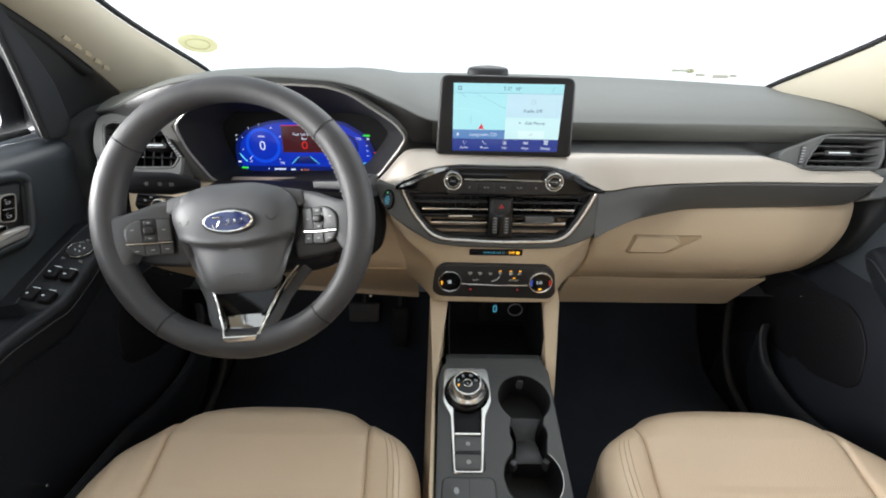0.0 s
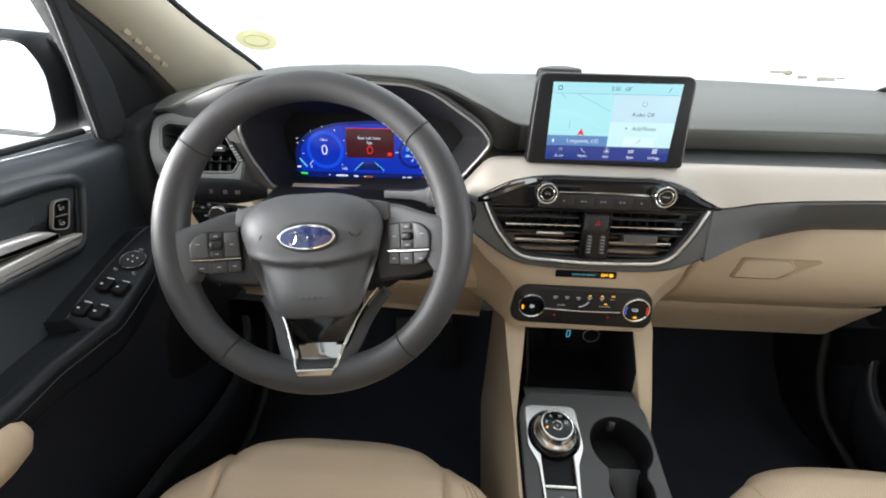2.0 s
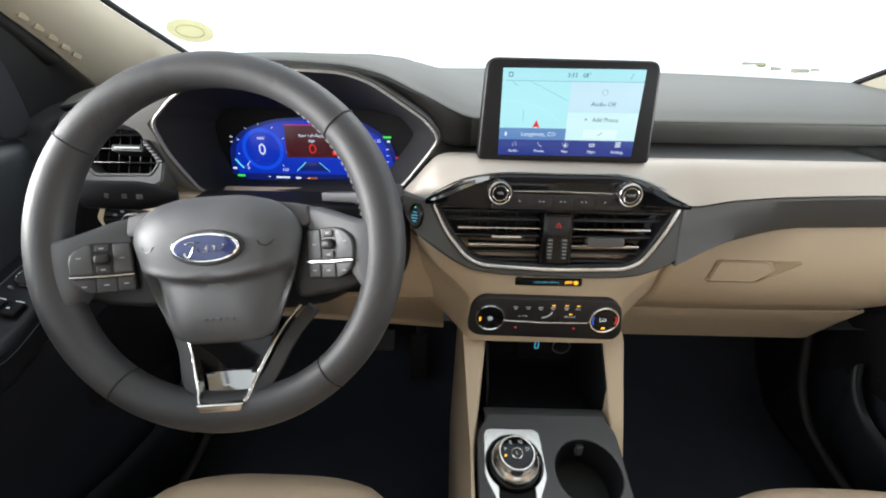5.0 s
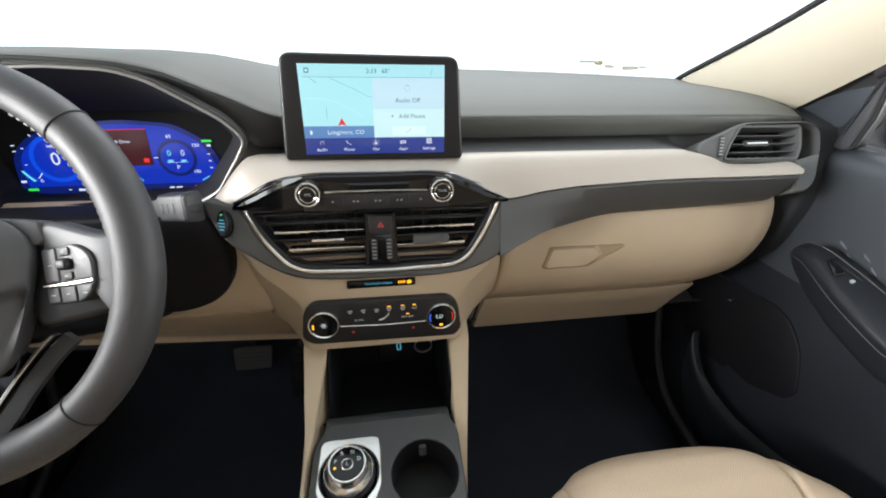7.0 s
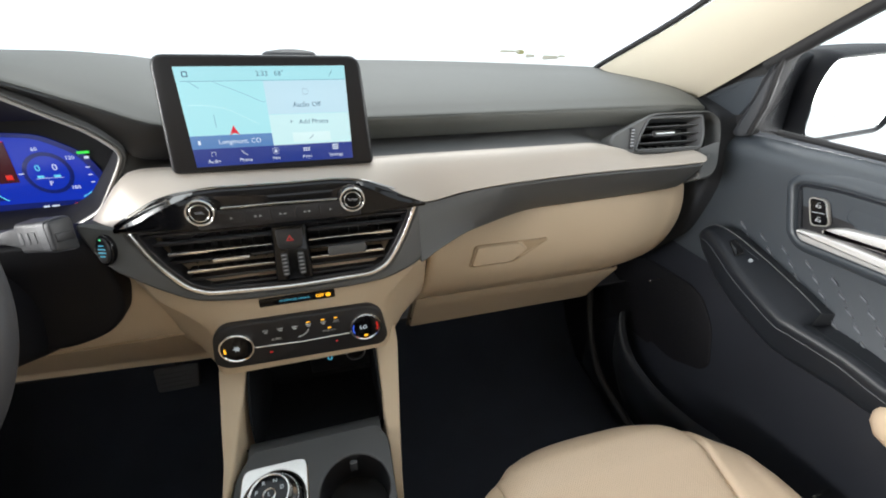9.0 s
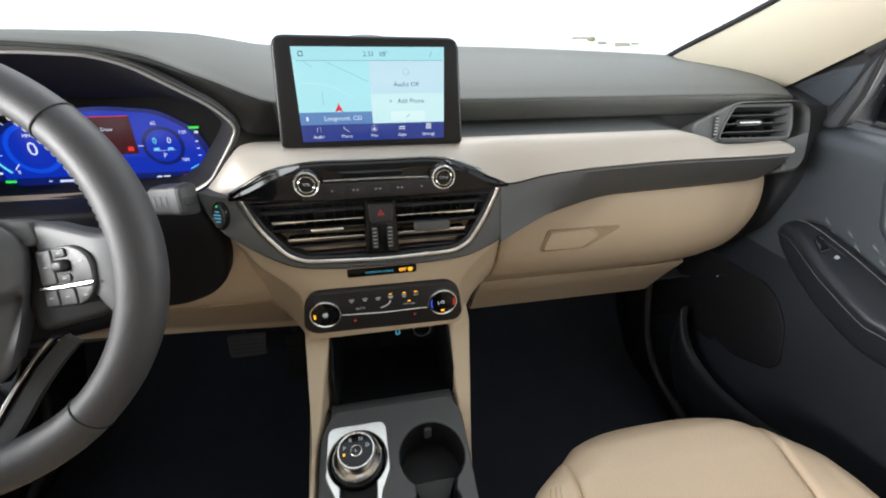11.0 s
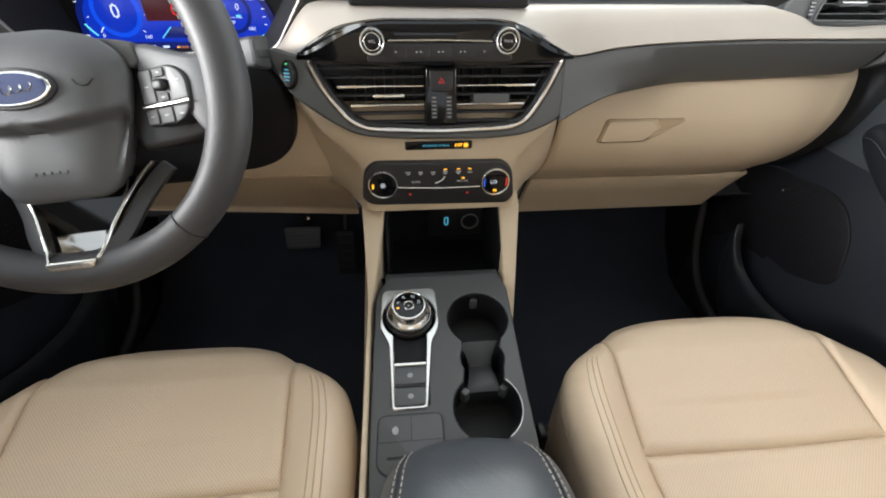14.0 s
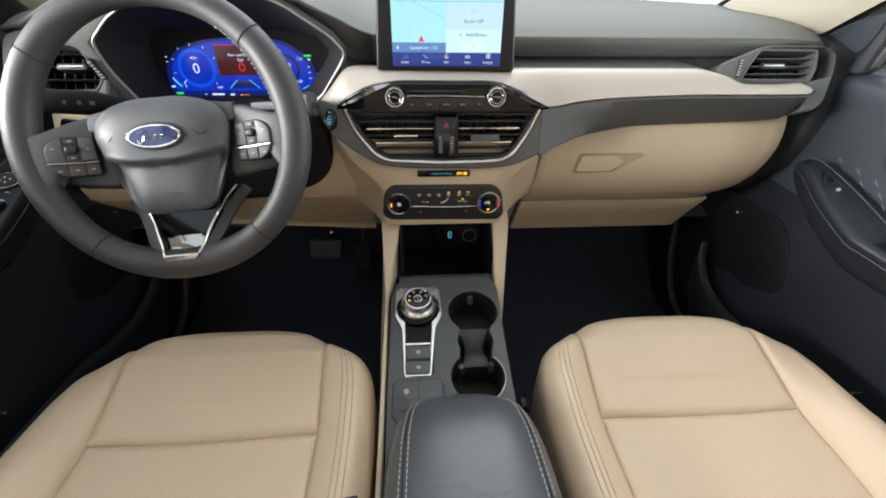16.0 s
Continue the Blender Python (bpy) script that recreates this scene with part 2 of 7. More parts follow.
def spline(points, steps=6, closed=False):
    """Catmull-Rom through points (tuples of any length)."""
    p = [Vector(q) for q in points]
    n = len(p)
    out = []
    for i in range(n if closed else n - 1):
        a, b, c, d = (p[(i + k) % n] if closed else p[min(max(i + k, 0), n - 1)] for k in (-1, 0, 1, 2))
        for s in range(steps):
            t = s / steps
            out.append(0.5 * ((2 * b) + (c - a) * t + (2 * a - 5 * b + 4 * c - d) * t * t + (3 * b - a - 3 * c + d) * t ** 3))
    if not closed:
        out.append(p[-1])
    return out


def rpoly(pts, r=0.005, steps=5):
    """A polygon with rounded corners; r is one radius or one for each corner."""
    n = len(pts)
    rs = r if isinstance(r, (list, tuple)) else [r] * n
    out = []
    for i in range(n):
        p, a, b = Vector(pts[i]), Vector(pts[i - 1]), Vector(pts[(i + 1) % n])
        da, db = a - p, b - p
        k = min(rs[i], 0.45 * da.length, 0.45 * db.length)
        if k < 1e-5:
            out.append(tuple(p))
            continue
        s, e = p + da.normalized() * k, p + db.normalized() * k
        for j in range(steps + 1):
            t = j / steps
            q = s * (1 - t) ** 2 + p * 2 * t * (1 - t) + e * t * t
            out.append((q.x, q.y))
    return out


def area2(pts):
    return sum(pts[i - 1][0] * pts[i][1] - pts[i][0] * pts[i - 1][1] for i in range(len(pts)))


def inset(pts, d):
    """The polygon drawn in by d (out: minus)."""
    n, sign = len(pts), 1 if area2(pts) > 0 else -1
    out = []
    for i in range(n):
        a, p, b = Vector(pts[i - 1]), Vector(pts[i]), Vector(pts[(i + 1) % n])
        e, f = (p - a), (b - p)
        if e.length < 1e-9 or f.length < 1e-9:
            out.append(tuple(p))
            continue
        e, f = e.normalized(), f.normalized()
        m = Vector((-e.y - f.y, e.x + f.x))
        if m.length < 1e-6:
            out.append(tuple(p))
            continue
        m = m.normalized()
        k = d / max(0.5, m.dot(Vector((-e.y, e.x))))
        q = p + m * k * sign
        out.append((q.x, q.y))
    return out


def oval(cx, cy, rx, ry, n=40):
    return [(cx + rx * math.cos(2 * math.pi * i / n), cy + ry * math.sin(2 * math.pi * i / n)) for i in range(n)]


def loft(rings, closed=True, caps=True):
    """Skins rings of equally many points."""
    n = len(rings[0])
    verts = [tuple(p) for r in rings for p in r]
    faces = []
    for i in range(len(rings) - 1):
        for j in range(n if closed else n - 1):
            k = (j + 1) % n
            faces.append((i * n + j, i * n + k, (i + 1) * n + k, (i + 1) * n + j))
    if caps and closed:
        faces += [tuple(reversed(range(n))), tuple(range((len(rings) - 1) * n, len(rings) * n))]
    return verts, faces


def slab(plane, poly, c0, c1, bevel=0.0015, dome=0.0):
    """A plate with the outline poly, from c0 up to c1 over its plane, with a rounded upper edge."""
    bevel = min(bevel, abs(c1 - c0) * 0.95)
    rings = [[plane(x, y, c0) for x, y in poly]]
    for k in range(4):
        a = k / 3 * math.pi / 2
        q = inset(poly, bevel * (1 - math.cos(a))) if k else poly
        rings.append([plane(x, y, c1 - bevel + bevel * math.sin(a)) for x, y in q])
    if dome:
        top = inset(poly, bevel)
        mx, my = sum(p[0] for p in top) / len(top), sum(p[1] for p in top) / len(top)
        for s in (0.85, 0.65, 0.4, 0.15):
            rings.append([plane(mx + (x - mx) * s, my + (y - my) * s, c1 + dome * (1 - s * s)) for x, y in top])
    return loft(rings)


def frame_ring(plane, outer, inner, c0, c1, bevel=0.001):
    """A ring between two outlines of equally many points."""
    b = bevel
    rings = [[plane(x, y, c0) for x, y in outer], [plane(x, y, c1 - b) for x, y in outer], [plane(x, y, c1) for x, y in inset(outer, b)],
             [plane(x, y, c1) for x, y in inset(inner, -b)], [plane(x, y, c1 - b) for x, y in inner], [plane(x, y, c0) for x, y in inner]]
    rings.append(rings[0])
    return loft(rings, caps=False)


def plate(plane, outer, holes, c0, c1, bevel=0.001):
    """A plate with holes through it."""
    bm = bmesh.new()
    top = []
    for k, loop in enumerate([outer, *holes]):
        rim = inset(loop, bevel if k == 0 else -bevel)
        a = [bm.verts.new(plane(x, y, c0)) for x, y in loop]
        b = [bm.verts.new(plane(x, y, c1 - bevel)) for x, y in loop]
        c = [bm.verts.new(plane(x, y, c1)) for x, y in rim]
        n = len(loop)
        for lo, hi in ((a, b), (b, c)):
            for i in range(n):
                bm.faces.new((lo[i], lo[(i + 1) % n], hi[(i + 1) % n], hi[i]))
        top += [bm.edges.get((c[i], c[(i + 1) % n])) for i in range(n)]
    bmesh.ops.triangle_fill(bm, use_beauty=True, edges=top, normal=plane.n)
    return bm


def lathe(plane, cx, cy, profile, n=40):
    """A body turned round the plane's normal at (cx, cy): profile of (radius, height)."""
    return loft([[plane(cx + r * math.cos(2 * math.pi * i / n), cy + r * math.sin(2 * math.pi * i / n), h) for i in range(n)] for r, h in profile])


def tube(points, radius, n=10, closed=False, flat=1.0):
    """A round bar along points; radius may be a function of 0..1."""
    p = [Vector(q) for q in points]
    m = len(p)
    rings = []
    side = None
    for i in range(m):
        t = (p[(i + 1) % m] - p[i - 1]) if closed else (p[min(i + 1, m - 1)] - p[max(i - 1, 0)])
        t.normalize()
        if side is None:
            side = t.cross(Vector((0, 0, 1)) if abs(t.z) < 0.9 else Vector((1, 0, 0))).normalized()
        side = (side - t * side.dot(t)).normalized()
        up = t.cross(side)
        r = radius(i / max(1, m - 1)) if callable(radius) else radius
        rings.append([p[i] + side * r * math.cos(2 * math.pi * k / n) + up * r * flat * math.sin(2 * math.pi * k / n) for k in range(n)])
    if closed:
        rings.append(rings[0])
    return loft(rings, caps=not closed)


def sheet(rows, thick, inward):
    """A curved panel through rows of points, given depth towards the vector or point function inward."""
    n, m = len(rows), len(rows[0])
    verts = [tuple(p) for r in rows for p in r]
    back = []
    for r in rows:
        for p in r:
            d = inward(p) if callable(inward) else Vector(inward)
            back.append(tuple(Vector(p) + d * thick))
    faces = []
    N = n * m
    for i in range(n - 1):
        for j in range(m - 1):
            a, b, c, d = i * m + j, i * m + j + 1, (i + 1) * m + j + 1, (i + 1) * m + j
            faces += [(a, b, c, d), (N + d, N + c, N + b, N + a)]
    edge = [(0, j) for j in range(m)] + [(i, m - 1) for i in range(1, n)] + [(n - 1, j) for j in range(m - 2, -1, -1)] + [(i, 0) for i in range(n - 2, 0, -1)]
    ids = [i * m + j for i, j in edge]
    for k in range(len(ids)):
        a, b = ids[k], ids[(k + 1) % len(ids)]
        faces.append((a, N + a, N + b, b))
    return verts + back, faces


def box(plane, x0, x1, y0, y1, c0, c1, bevel=0.001):
    return slab(plane, rpoly([(x0, y0), (x1, y0), (x1, y1), (x0, y1)], bevel * 2, 3), c0, c1, bevel)


def words(text, size, plane, x, y, c, mat, parent, name="lettering", align="CENTER", bold=0.0):
    """Raised print in the built-in font."""
    cu = bpy.data.curves.new("print", "FONT")
    cu.body, cu.size, cu.align_x, cu.align_y, cu.extrude, cu.offset, cu.resolution_u = text, size, align, "CENTER", 0.00015, bold, 2
    tmp = bpy.data.objects.new("print", cu)
    me = bpy.data.meshes.new_from_object(tmp)
    bpy.data.objects.remove(tmp)
    me.transform(Matrix((( *[plane.u[0], plane.v[0], plane.n[0]], 0), (*[plane.u[1], plane.v[1], plane.n[1]], 0), (*[plane.u[2], plane.v[2], plane.n[2]], 0), (0, 0, 0, 1))))
    me.transform(Matrix.Translation(plane(x, y, c)))
    me.materials.clear()
    me.materials.append(mat)
    me.name = name
    ob = new(name, me)
    ob.parent = parent
    return ob


def stitches(points, parent, length=0.0042, gap=0.0028, r=0.0006, name="stitching"):
    """A row of thread stitches along a line, as one part."""
    p = [Vector(q) for q in points]
    shapes, run, on_, seg = [], 0.0, True, [p[0]]
    for a, b in zip(p, p[1:]):
        d = (b - a).length
        done = 0.0
        while d - done > 1e-7:
            need = (length if on_ else gap) - run
            step = min(need, d - done)
            done += step
            run += step
            q = a + (b - a) * (done / d)
            if on_:
                seg.append(q)
            if run >= (length if on_ else gap) - 1e-7:
                if on_ and len(seg) > 1:
                    shapes.append(tube([seg[0], seg[-1]], r, 5))
                on_, run, seg = not on_, 0.0, [q]
    ob = part(name, joined(*shapes), THREAD, parent, "pale contrast stitching")
    return tagged(ob, kind="stuff")


X, Y, Z = Vector((1, 0, 0)), Vector((0, 1, 0)), Vector((0, 0, 1))

# ---- the shell of the cabin ----
def studio():
    g = Plane((0, 0, -0.022), X, Y)
    return tagged(part("ground", slab(g, oval(0, 0, 14, 14, 64), -0.05, 0.0, 0.01), WHITE, None), "seamless white studio floor under the car", "floor", kind="structure")


studio()

# cabin floor, toe board and bulkhead
flat = Plane((0, 0, 0), X, Y)
floor_rows = [[(x, y, z) for x in np.linspace(-0.80, 0.80, 9)] for y, z in ((-1.3, 0.0), (-0.4, 0.0), (0.3, 0.0), (0.86, 0.0), (0.94, 0.02), (1.02, 0.10), (1.14, 0.30), (1.20, 0.50), (1.22, 0.80))]
tagged(part("floor", sheet(floor_rows, 0.02, (0, 0.3, -1)), CARPET, None), "black carpet over the cabin floor and toe board", "carpet", kind="structure")


for s in (-1, 1):
    k = Plane((s * 0.728, 0, 0), (0, -s, 0), Z)
    foot = rpoly([(-s * y, z) for y, z in ((0.80, 0.0), (1.24, 0.0), (1.24, 0.80), (0.95, 0.79), (0.84, 0.45))], 0.02, 3)
    tagged(part("wall_right_footwell" if s > 0 else "wall_left_footwell", slab(k, foot, -0.06, 0.0, 0.006), KICK, None), "black moulded side of the footwell", "kick panel", kind="structure")
    # hidden strip, added to stop light leaking in under the door
    sill = rpoly([(-s * y, z) for y, z in ((-1.28, 0.0), (0.98, 0.0), (0.98, 0.09), (-1.28, 0.09))], 0.01, 3)
    tagged(part("sill_right" if s > 0 else "sill_left", slab(Plane((s * 0.738, 0, 0), (0, -s, 0), Z), sill, -0.05, 0.0, 0.006), KICK, None), "black strip added out of sight below the door to block light", "door sill", kind="structure")


def roofline():
    """Roof, rear wall and body sides with window openings, in plain cloth, to close the cabin."""
    rows = []
    for y, z, w in ((0.42, 1.19, 0.60), (0.30, 1.235, 0.60), (0.0, 1.27, 0.60), (-0.6, 1.28, 0.59), (-1.2, 1.23, 0.56), (-1.32, 1.20, 0.55)):
        rows.append([(w * s, y, z - 0.04 * abs(s) ** 3) for s in np.linspace(-1, 1, 15)])
    tagged(part("ceiling", sheet(rows, 0.03, (0, 0, 1)), PILLAR, None), "pale beige cloth headliner", "headliner", kind="structure")
    back = Plane((0, -1.32, 0), X, Z)
    p = plate(back, rpoly([(-0.82, 0.0), (0.82, 0.0), (0.80, 0.75), (0.56, 1.20), (-0.56, 1.20), (-0.80, 0.75)], 0.02), [rpoly([(-0.56, 0.80), (0.56, 0.80), (0.46, 1.12), (-0.46, 1.12)], 0.05)], 0.0, 0.03)
    tagged(part("wall_rear", p, PILLAR, None), "plain beige rear wall with a window opening", "wall", kind="structure")


roofline()


def a_pillar(side):
    """Cloth-covered windscreen pillar: from the dash corner up to the roof."""
    s = side
    if s > 0:
        inner = [(0.715, 1.10, 0.79), (0.699, 1.056, 0.8225), (0.692, 0.80, 0.942), (0.655, 0.56, 1.070), (0.575, 0.36, 1.20)]
        outer = [(0.765, 0.88, 0.76), (0.742, 0.785, 0.808), (0.732, 0.60, 0.935), (0.695, 0.36, 1.085), (0.630, 0.16, 1.20)]
    else:
        inner = [(-0.70, 1.13, 0.80), (-0.684, 1.090, 0.836), (-0.690, 0.84, 0.955), (-0.655, 0.60, 1.08), (-0.57, 0.38, 1.20)]
        outer = [(-0.765, 0.93, 0.765), (-0.737, 0.865, 0.812), (-0.736, 0.742, 0.925), (-0.70, 0.48, 1.075), (-0.63, 0.22, 1.20)]
    a, b = spline(inner, 6), spline(outer, 6)
    rows = []
    for p, q in zip(a, b):
        row = []
        for t in np.linspace(0, 1, 9):
            m = p.lerp(q, t)
            swell = math.sin(math.pi * t) ** 0.8
            row.append(m + Vector((-s * 0.020, -0.012, -0.004)) * swell)
        rows.append(row)
    ob = part("pillar", sheet(rows, 0.02, (s * 0.8, 0.35, 0.3)), PILLAR, None)
    tagged(ob, "pale beige cloth-covered windscreen pillar trim", "pillar trim", kind="structure")
    # raised bars moulded into the lower pillar
    if s < 0:
        for k in range(5):
            i = 9.2 + k * 0.6
            c = a[int(i)].lerp(b[int(i)], 0.89).lerp(a[int(i) + 1].lerp(b[int(i) + 1], 0.89), i % 1) + Vector((0.0098, -0.0059, -0.0018))
            along = (a[int(i) + 1] - a[int(i)]).normalized()
            across = (b[int(i)] - a[int(i)]).normalized()
            pl = Plane(c, along, across)
            part("embossed_bar", box(pl, -0.0065, 0.0065, -0.0036, 0.0036, -0.003, 0.0003, 0.0003), material("embossed_cloth", (0.44, 0.38, 0.27), 0.8), ob, "embossed bar")
    # black rubber along the windscreen side
    part("seal", tube([p + Vector((s * 0.003, 0.012, 0.004)) for p in a], 0.0055, 8), RUBBER, ob, "black rubber windscreen seal")
    return a, b


PIL_R, PIL_L = a_pillar(1), a_pillar(-1)


def windscreen():
    top = [(x, 0.40 - 0.02 * (x / 0.6) ** 2, 1.205 - 0.02 * (x / 0.6) ** 2) for x in np.linspace(-0.57, 0.57, 13)]
    low = [(x, 1.165 - 0.075 * (x / 0.7) ** 2, 0.822 - 0.008 * (x / 0.7) ** 2) for x in np.linspace(-0.71, 0.71, 13)]
    rows = []
    for t in np.linspace(0, 1, 9):
        rows.append([Vector(a).lerp(Vector(b), t) + Vector((0, 0.02, 0.03)) * math.sin(math.pi * t) for a, b in zip(low, top)])
    ob = part("window_1", sheet(rows, 0.004, (0, 0.45, 0.9)), GLASS, None)
    ob.visible_shadow = False
    tagged(ob, "clear curved windscreen glass", "windscreen", kind="structure")


windscreen()

# ---- dashboard ----
dash = thing("dashboard", "grey soft-touch dashboard with satin beige trim and beige lower panels", "dashboard")

crease_y = smooth_keys([(-0.74, 0.760), (-0.66, 0.722), (-0.56, 0.672), (-0.46, 0.656), (-0.30, 0.655), (-0.22, 0.668), (-0.16, 0.688), (-0.10, 0.706), (0.02, 0.735), (0.60, 0.738), (0.70, 0.745), (0.745, 0.775)])
crease_z = smooth_keys([(-0.74, 0.800), (-0.68, 0.812), (-0.60, 0.838), (-0.54, 0.858), (-0.46, 0.873), (-0.37, 0.877), (-0.28, 0.873), (-0.235, 0.864), (-0.18, 0.838), (-0.11, 0.806), (-0.02, 0.800), (0.60, 0.800), (0.70, 0.795), (0.745, 0.785)])
foot_z = smooth_keys([(-0.74, 0.785), (-0.62, 0.800), (-0.565, 0.800), (-0.50, 0.834), (-0.45, 0.852), (-0.343, 0.868), (-0.262, 0.861), (-0.171, 0.803), (-0.155, 0.775), (-0.12, 0.765), (0.0, 0.766), (0.60, 0.767), (0.70, 0.775), (0.745, 0.775)])
foot_y = smooth_keys([(-0.74, 0.775), (-0.66, 0.735), (-0.56, 0.692), (-0.48, 0.676), (-0.30, 0.668), (-0.20, 0.684), (-0.155, 0.695), (-0.06, 0.735), (0.02, 0.750), (0.70, 0.752), (0.745, 0.780)])
back_y = lambda x: 1.150 - 0.075 * (x / 0.7) ** 2
back_z = lambda x: 0.838 - 0.012 * (x / 0.7) ** 2


def top_pad():
    rows, face_rows = [], []
    for x in np.linspace(-0.716, 0.742, 120):
        cy, cz, fy, fz, by, bz = crease_y(x), crease_z(x), foot_y(x), foot_z(x), back_y(x), back_z(x)
        hood = max(0.0, cz - 0.80)
        face_rows.append([(x, y, z) for y, z in ((fy + 0.020, fz - 0.002), (fy + 0.003, fz), (fy + 0.001, fz + 0.002), (cy + (fy - cy) * 0.5 + 0.001, cz + (fz - cz) * 0.5), (cy + 0.0015, cz - 0.0045), (cy + 0.003, cz - 0.0020), (cy + 0.008, cz - 0.0012))])
        p = [(cy + 0.010, cz - 0.004), (cy + 0.0035, cz - 0.0025), (cy + 0.0025, cz - 0.0012), (cy + 0.004, cz + 0.0004), (cy + 0.009, cz + 0.0015)]
        for t in (0.03, 0.07, 0.14, 0.25, 0.4, 0.6, 0.8, 1.0):
            y = cy + 0.011 + (by - cy - 0.011) * t
            swell = 0.016 * math.sin(math.pi * min(1, t * 1.15) ** 0.6) if t < 0.87 else 0
            swell2 = hood * 0.10 * math.sin(math.pi * t ** 0.55)
            p.append((y, cz + 0.001 + (bz - cz - 0.001) * t ** 1.15 + swell * (1 - min(1, hood * 12)) * 0.9 + swell2 + 0.009 * math.exp(-((x + 0.20) / 0.085) ** 2) * math.sin(math.pi * t ** 0.8)))
        rows.append([(x, y, z) for y, z in p])
    part("top_pad", sheet(rows, 0.006, lambda p: Vector((0, 0.55, -0.83))), PAD, dash, "grey grained soft pad", smooth=60)
    split = [k for k, r in enumerate(face_rows) if r[0][0] > -0.118][0]
    part("hood_face", sheet(face_rows[:split + 1], 0.006, lambda p: Vector((0, 0.8, -0.3))), material("hood_plastic", (0.022, 0.022, 0.023), 0.45, grain=0.25, scale=900), dash, "dark face of the instrument hood", smooth=60)
    part("pad_face", sheet(face_rows[split:], 0.006, lambda p: Vector((0, 0.8, -0.3))), PAD, dash, "grey grained front of the pad", smooth=60)


top_pad()


def plain_strip(name, xs, profile, mat, label="", thick=0.006, inward=(0, 1, 0)):
    rows = [[(x, y, z) for y, z in profile(x)] for x in xs]
    return part(name, sheet(rows, thick, inward), mat, dash, label, smooth=50)


# satin trim: from the cluster, under the screen, to the vent
trim_top = smooth_keys([(-0.208, 0.709), (-0.190, 0.728), (-0.175, 0.746), (-0.158, 0.760), (-0.14, 0.763), (0.0, 0.760), (0.44, 0.760), (0.473, 0.7545), (0.505, 0.7465), (0.528, 0.7375), (0.550, 0.7335), (0.594, 0.7328), (0.652, 0.7350), (0.6585, 0.7320)])
trim_low = smooth_keys([(-0.208, 0.706), (-0.185, 0.707), (-0.150, 0.722), (-0.10, 0.741), (-0.05, 0.746), (0.05, 0.746), (0.09, 0.740), (0.14, 0.722), (0.178, 0.708), (0.23, 0.716), (0.30, 0.7215), (0.45, 0.7250), (0.60, 0.7240), (0.648, 0.7240), (0.6585, 0.7290)])
trim_y = smooth_keys([(-0.208, 0.668), (-0.18, 0.651), (-0.12, 0.640), (0.12, 0.640), (0.20, 0.645), (0.30, 0.648), (0.45, 0.652), (0.60, 0.656), (0.648, 0.659), (0.659, 0.670)])


# dark channel under the pad
plain_strip("channel", np.linspace(-0.17, 0.66, 40), lambda x: [(foot_y(x) + 0.02, foot_z(x) + 0.012), (foot_y(x) + 0.022, foot_z(x) - 0.004), (max(0.700, foot_y(x) + 0.010), min(0.7585, trim_top(x) - 0.0015)), (0.690, min(0.7565, trim_top(x) - 0.0035)), (0.690, trim_top(x) - 0.010)], BAND, "dark grey recessed channel", 0.004, (0, 0.6, -0.8))


def trim_profile(x):
    t, b, y = trim_top(x), trim_low(x), trim_y(x)
    top_y = 0.682 + (0.004 if x > 0.5 else 0)
    p = [(top_y + 0.012, t - 0.004), (top_y, t), (top_y - 0.006, t - 0.0005)]
    for k in (0.25, 0.5, 0.75, 0.93):
        p.append((top_y - 0.006 + (y - top_y + 0.006) * k ** 0.9, t + (b - t) * k ** 1.25))
    return p + [(y, b + 0.001), (y + 0.003, b - 0.0015), (y + 0.014, b - 0.002)]


plain_strip("trim_panel", np.linspace(-0.207, 0.659, 130), trim_profile, TRIM, "satin beige metallic trim panel")

# grey band under the trim, swinging round the middle vents
band_low = smooth_keys([(0.165, 0.6275), (0.20, 0.6435), (0.25, 0.655), (0.32, 0.656), (0.50, 0.661), (0.62, 0.666), (0.660, 0.670), (0.684, 0.680), (0.696, 0.700)])


def band_profile(x):
    t, b = trim_low(min(x, 0.66)) - 0.003, band_low(x)
    yt = trim_y(min(x, 0.66)) + 0.003 + max(0, x - 0.66) * 0.55
    yb = yt + 0.9 * (0.722 - b) * 0.75
    near = max(0.0, min(1.0, (x - 0.165) / 0.22))
    near = near * near * (3 - 2 * near)
    yb = (0.646 - 0.25 * (0.707 - b)) * (1 - near) + yb * near
    yt, yb = yt - 0.0018 * (1 - near), yb - 0.0012 * (1 - near)
    return [(yt + 0.02, t - 0.001), (yt + 0.002, t), (yt, t - 0.003), (yt + (yb - yt) * (0.4 - 0.1 * near), t + (b - t) * 0.4), (yt + (yb - yt) * (0.72 - 0.1 * near), t + (b - t) * 0.72), (yb - 0.004, b + 0.004), (yb, b), (yb + 0.02, b - 0.001)]


plain_strip("band", np.linspace(0.166, 0.696, 60), band_profile, BAND, "dark grey soft band")

stack = Plane((0, 0.646, 0.707), X, (0, 0.25, 1))


def sz(z):
    """Height z in the car as a distance up the leaning stack."""
    return (z - 0.707) * 1.0308


